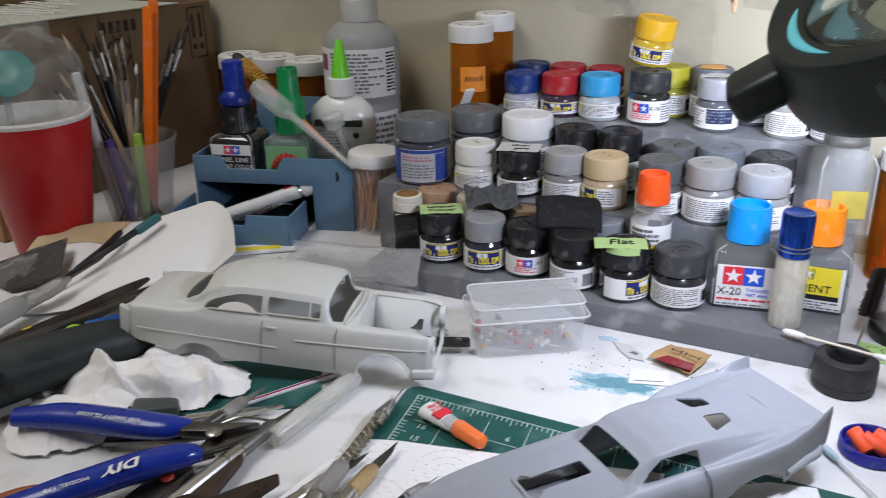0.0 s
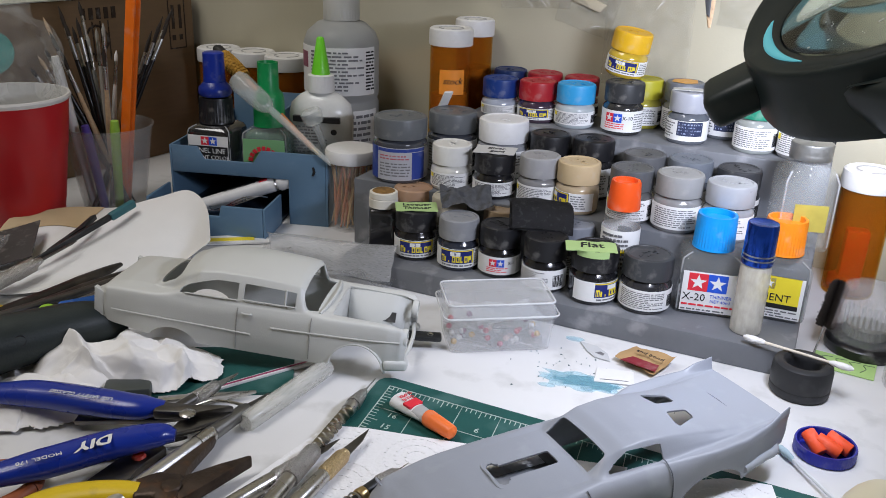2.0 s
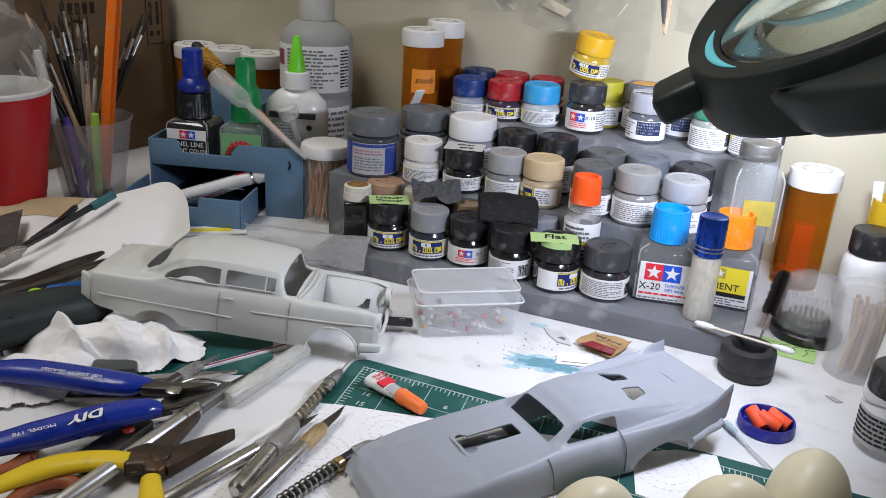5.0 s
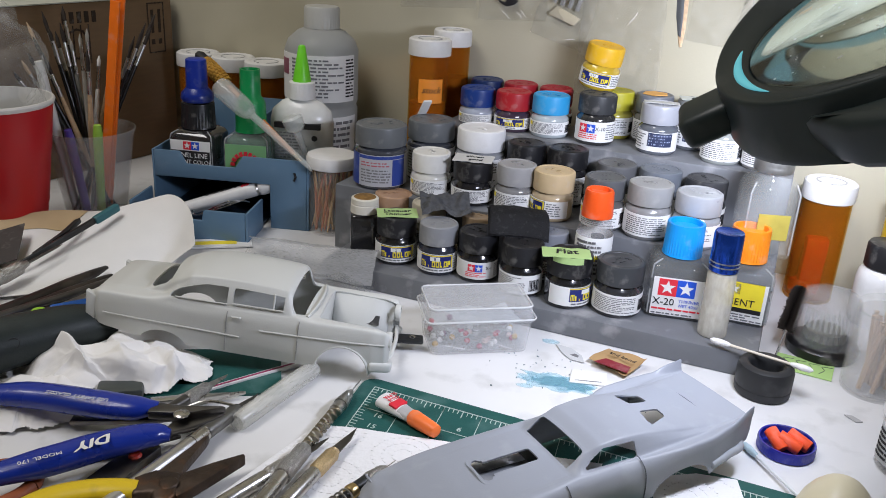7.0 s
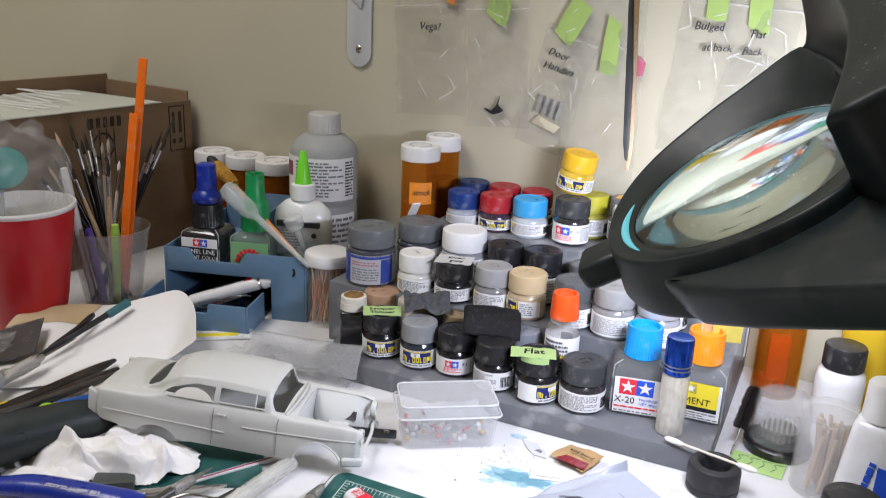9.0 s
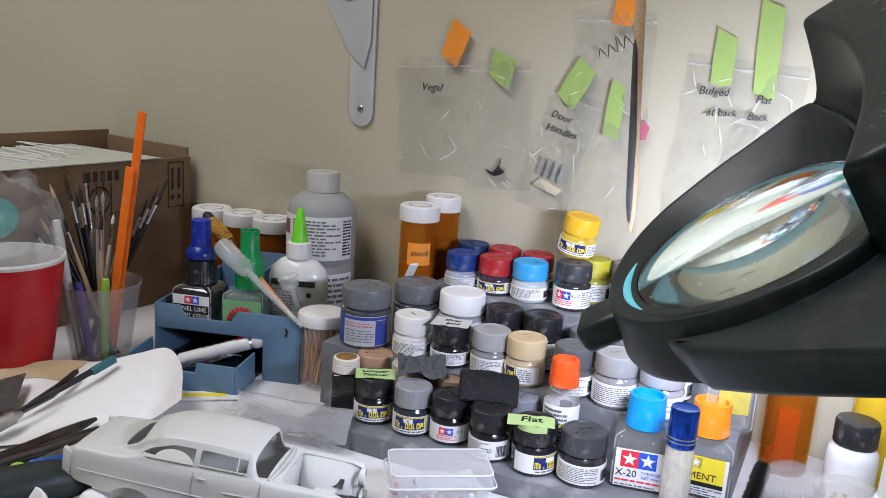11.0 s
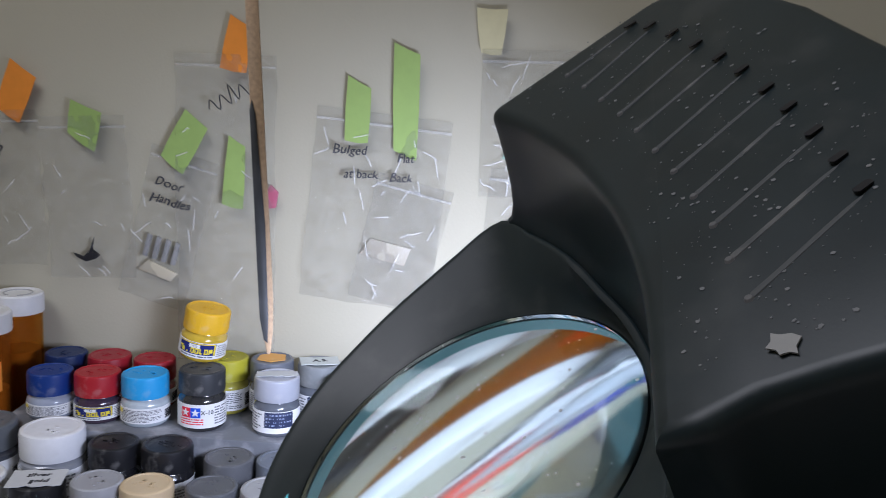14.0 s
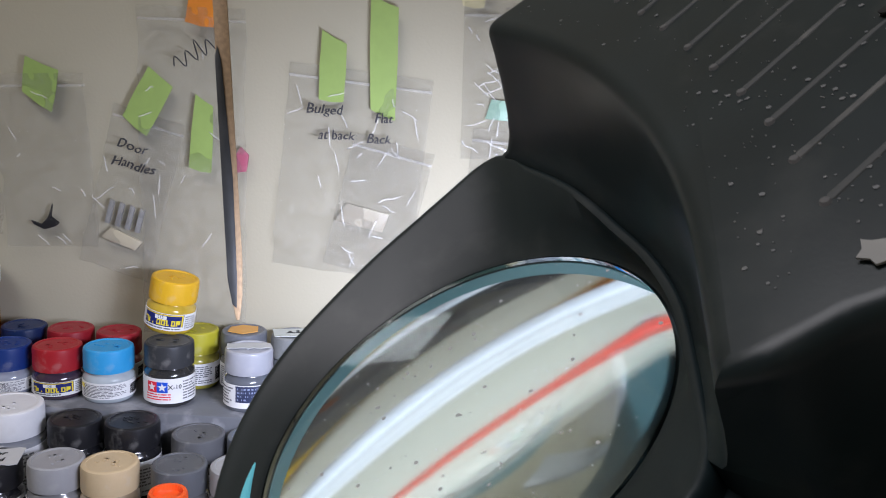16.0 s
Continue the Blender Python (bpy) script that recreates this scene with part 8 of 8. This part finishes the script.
def wall_bag(x, z, w, h, rot, seed, label, tapes=(), words=(), items=(), lift=0.002, tilt=0, glints=8):
    """A clear zip bag taped to the wall, with handwriting and small parts in it."""
    b = thing("zip_bag", on_wall(x, z, rot, lift), label, "plastic bag", "bags taped to the wall")
    part("film", film_sheet(w, h, 60, 70, .0052, seed, 42, lambda px, py: .0042), FILM, b)
    part("zip_strip", box(-w / 2, w / 2, h / 2 - .010, h / 2 - .008, .0030, .0034), see_through("zip_plastic", (.8, .8, .78), .3, .16), b)
    rng = random.Random(seed + 40)
    # thin pale ridges along creases, painting the glints of the film
    cr = bmesh.new()
    for _ in range(glints):
        px, py, th = rng.uniform(-.45, .45) * w, rng.uniform(-.48, .40) * h, rng.uniform(-1.5, 1.5)
        ln = rng.uniform(.005, .020)
        pts = [(px + ln * (k - 1.5) * .33 * math.cos(th), py + ln * (k - 1.5) * .33 * math.sin(th) + rng.uniform(-.001, .001), .0072) for k in range(4)]
        pts = [(min(w * .49, max(-w * .49, q[0])), min(h * .49, max(-h * .49, q[1])), q[2]) for q in pts]
        join(cr, tube(smooth_line(pts, 3), .0006, 6, radii=[.0002, *[.0005] * 8, .0002], flat=.5))
    tagged(part("creases", cr, CREASE_GLINT, b), kind="stuff")
    for mt, *pts in tapes:
        a, b2, c, d = (Vector(q) for q in pts)
        edge = [a, a.lerp(b2, .5) + Vector((.0005, -.0008)), b2, b2.lerp(c, .5) + Vector((.0006, 0)), c, c.lerp(d, .45) + Vector((0, -.0011)), d, d.lerp(a, .5) - Vector((.0007, 0))]
        part("tape", slab([tuple(q - Vector((x, z))) for q in edge][::-1], .0046, .0050), mt, b, m=pose(0, 0, 0, 0, 0, -rot))
    for (body, size, tx, tz) in words:
        part("handwriting", penned(body, size, seed), PEN, b, m=pose(0, 0, 0, 0, 0, -rot) @ pose(tx - x, tz - z, .0084, 0, 0, tilt))
    for (ix, iz, pts, mt) in items:
        part("small_part", slab(pts, .0012, .0036, .0004), mt, b, m=pose(ix, iz, 0))
    return b


PEN = mat("marker_ink", (.045, .045, .05), .6)
HOOK = [(-.012, -.003), (-.004, -.006), (.002, .000), (.006, .010), (.004, .000), (.010, -.005), (.006, -.008), (-.002, -.010), (-.010, -.006)]
GREY = plastic((.30, .30, .29))
wall_bag(-.353, .268, .088, .125, 4, 1, "clear zip bag with orange tape and handwriting", ((TAPE_O, (-.333, .372), (-.312, .358), (-.327, .322), (-.346, .334)),), (("Vega?", .0120, -.353, .299),))
wall_bag(-.272, .266, .072, .130, 4, 2, "clear zip bag with green tape and a black hook", ((TAPE_G, (-.284, .343), (-.259, .334), (-.265, .303), (-.287, .317)),), (), ((-.004, -.042, HOOK, INKB),))
wall_bag(-.205, .246, .056, .125, -14, 3, "clear zip bag of small grey door handles", ((TAPE_G, (-.191, .341), (-.173, .327), (-.193, .290), (-.211, .304)),), (("Door", .0106, -.203, .282), ("Handles", .0106, -.202, .268)),
         tuple((-.014 + .008 * k, -.018, [(-.002, -.010), (.002, -.010), (.0022, .008), (-.0016, .009)], GREY) for k in range(4)) + ((.0, -.036, [(-.016, -.004), (.012, -.006), (.016, .002), (-.010, .006)], plastic((.52, .47, .34))),), tilt=-12)
wall_bag(-.158, .262, .080, .245, 1, 4, "long clear zip bag with orange and green tape", ((TAPE_O, (-.156, .414), (-.141, .406), (-.143, .371), (-.164, .374)), (TAPE_G, (-.156, .323), (-.143, .315), (-.144, .266), (-.161, .269))), (), ((.036, .014, [(-.006, -.010), (.004, -.008), (.006, .004), (.000, .010), (-.004, .004)], plastic((.42, .10, .16))),))
wall_bag(-.040, .272, .105, .150, -4, 5, "clear zip bag with two green tapes and handwriting", ((TAPE_G, (-.064, .374), (-.046, .365), (-.047, .324), (-.065, .325)), (TAPE_G, (-.030, .400), (-.010, .392), (-.009, .313), (-.027, .320))), (("Bulged", .0098, -.060, .318), ("at back", .0092, -.051, .300), ("Flat", .0092, -.017, .314), ("Back", .0092, -.020, .299)),
         ((.012, -.030, [(-.020, -.006), (.016, -.010), (.020, .004), (-.012, .008)], plastic((.55, .50, .38))),), glints=18)
wall_bag(-.018, .248, .060, .100, -12, 9, "small clear zip bag behind the lamp", (), (), (), .005)
wall_bag(.075, .345, .074, .110, 2, 6, "clear zip bag with buff tape", ((TAPE_Y, (.030, .428), (.053, .428), (.050, .395), (.035, .396)),), (), ((-.006, -.020, [(-.014, -.006), (.014, -.008), (.012, .006), (-.010, .008)], plastic((.35, .55, .42))),), glints=36)
wall_bag(.082, .250, .074, .120, -3, 7, "clear zip bag with short handwriting", (), (("oil", .016, .086, .262), ("fill", .016, .090, .246)), (), .003, glints=36)
wall_bag(.150, .330, .070, .110, -8, 8, "clear zip bag with green tape", ((TAPE_G, (.128, .411), (.154, .408), (.152, .362), (.127, .366)),), (), ())
# squiggled name that is not lettered
sq = thing("written_mark", on_wall(-.155, .351, 30, .0105), "black squiggle written on a clear bag", "mark")
part("squiggle", tube(smooth_line([(-.018, 0, 0), (-.014, .006, 0), (-.010, -.004, 0), (-.005, .006, 0), (.000, -.004, 0), (.004, .010, 0), (.007, -.004, 0), (.012, .006, 0), (.016, -.005, 0)], 4), .0005, 5), PEN, sq)

stk = thing("hanging_stick", along((-.0555, .627, .222), (-.113, .718, .620)), "wooden stick with a grey blade hanging by a wire", "stick")
part("stick", slab([(0, -.0006), (.012, -.0026), (.030, -.0036), (.425, -.0036), (.425, .0036), (.024, .0036), (.008, .0022), (0, .0010)], -.0014, .0014, .0006), WOOD, stk, m=pose(0, 0, 0, -18, 0, 0))
part("grey_blade", slab([(.006, .0004), (.020, -.0006), (.070, -.0014), (.130, .0010), (.138, .0026), (.132, .0040), (.020, .0040), (.008, .0024)], .0015, .0024, .0003), mat("grey_blade", (.075, .078, .08), .5, .3, vary=.3, scale=60), stk, m=pose(0, 0, 0, -18, 0, 0))
part("wire", tube([stk.matrix_basis.inverted() @ Vector(q) for q in ((-.1125, .7175, .616), (-.1135, .720, .66), (-.115, .722, 2.398))], .0006, 6), STEEL, stk)

# ---- tapes and scraps on the jar caps ----
def cap_tape(x, y, z, w, h, rot, words, label, material=None, tilt=0.0):
    t = thing("tape_label", pose(x, y, z, 0, 0, facing(x, y) + 90 + rot) @ pose(0, 0, 0, tilt, 0, 0), label, "tape label")
    rng = random.Random(int(abs(x) * 9999))
    n = 8
    outl = [(-w / 2 + w * k / n, -h / 2 + rng.uniform(-.0012, .0012)) for k in range(n + 1)] + [(w / 2 - w * k / n, h / 2 + rng.uniform(-.0012, .0012)) for k in range(n + 1)]
    part("tape", slab(outl, 0, .0005), material or TAPE_G, t)
    for body, s, tx, ty in words:
        part("handwriting", penned(body, s, 3, .1), INKB, t, m=pose(tx, ty, .0006))
    return t


GT = mat("pale_green_tape", (.40, .56, .22), .6, vary=.05, scale=100)
cap_tape(-.270, .636, Z1 + .0412, .034, .022, 4, (("Lacquer", .0072, 0, .0040), ("Thinner", .0072, 0, -.0042)), "green tape lettered for lacquer thinner", GT)
cap_tape(-.1175, .6295, Z1 + .0424, .037, .020, 6, (("Flat", .0120, 0, .001),), "green tape label reading flat", GT)
part("tape_flap", arc(.0178, -.80, .60, Z1 + .0375, Z1 + .0426, .0004), GT, bpy.data.objects["tape_label.001"], m=bpy.data.objects["tape_label.001"].matrix_basis.inverted() @ pose(-.116, .637, 0, 0, 0, facing(-.116, .637)))
cap_tape(-.230, .696, Z2 + .0382, .034, .024, -8, (("silver", .0070, 0, .004), ("gold", .0070, .002, -.005)), "torn white paper note on a black cap", plastic((.55, .55, .54), .7))
cap_tape(-.074, .826, Z3 + .0437, .030, .018, 10, (("A.S.", .0075, 0, 0),), "torn white tape on a grey cap", plastic((.50, .53, .50), .7))
cap_tape(-.097, .789, Z3 + .0432, .030, .010, 4, (), "strip of worn tape on a silver cap", plastic((.46, .47, .46), .7))
oc2 = thing("paint_smear", pose(-.111, .824, Z3 + .0437), "dried orange paint on a jar cap", "paint")
part("paint", slab([(-.010, -.008), (.002, -.011), (.011, -.003), (.008, .009), (-.004, .010), (-.011, .003)], 0, .0006), plastic((.62, .33, .08), .6), oc2)

# sandpaper scraps bridging the front caps
SAND = mat("sandpaper_grey", (.075, .078, .085), .9, vary=.3, scale=300, bump=.8, bump_scale=900, stain=(.20, .20, .20), stain_amount=.4)
s1 = thing("sandpaper_scrap", pose(-.238, .661, .0630, 0, 0, 35) @ pose(0, 0, 0, 16, 0, 0), "worn grey sandpaper scrap lying across jar caps", "sandpaper")
part("sheet", film_sheet(.042, .030, 28, 20, .007, 21, 60, lambda x, y: .003 + .0035 * abs(math.sin(x * 90 + y * 40))), SAND, s1)
s2 = thing("sandpaper_block", pose(-.170, .657, .0650, 0, 0, 28) @ pose(0, 0, 0, 22, 4, 0), "folded black sandpaper pad resting on jar caps", "sandpaper")
BSAND = mat("black_sandpaper", (.026, .026, .029), .75, vary=.3, scale=200, bump=.5, bump_scale=900, stain=(.20, .20, .20), stain_amount=.2, stain_scale=260)
for nm, lift, w in (("pad", .0, .050), ("fold", .0022, .047)):
    bm = film_sheet(w, .036, 30, 24, .0012, 5, 50, lambda x, y: lift + .0085 * (1 - (y / .019) ** 2) - 2.2 * x * x)
    bmesh.ops.solidify(bm, geom=bm.faces[:], thickness=.0012)
    part(nm, bm, BSAND, s2, m=pose(0, 0, 0, 0, 0, 900 * lift))
pu = thing("paddle", along((-.315, .752, .112), (-.300, .742, .136)), "small white plastic paddle between the jars", "paddle")
part("paddle", box(-.02, .026, -.0045, .0045, -.0012, .0012, .001), plastic((.74, .74, .73)), pu)
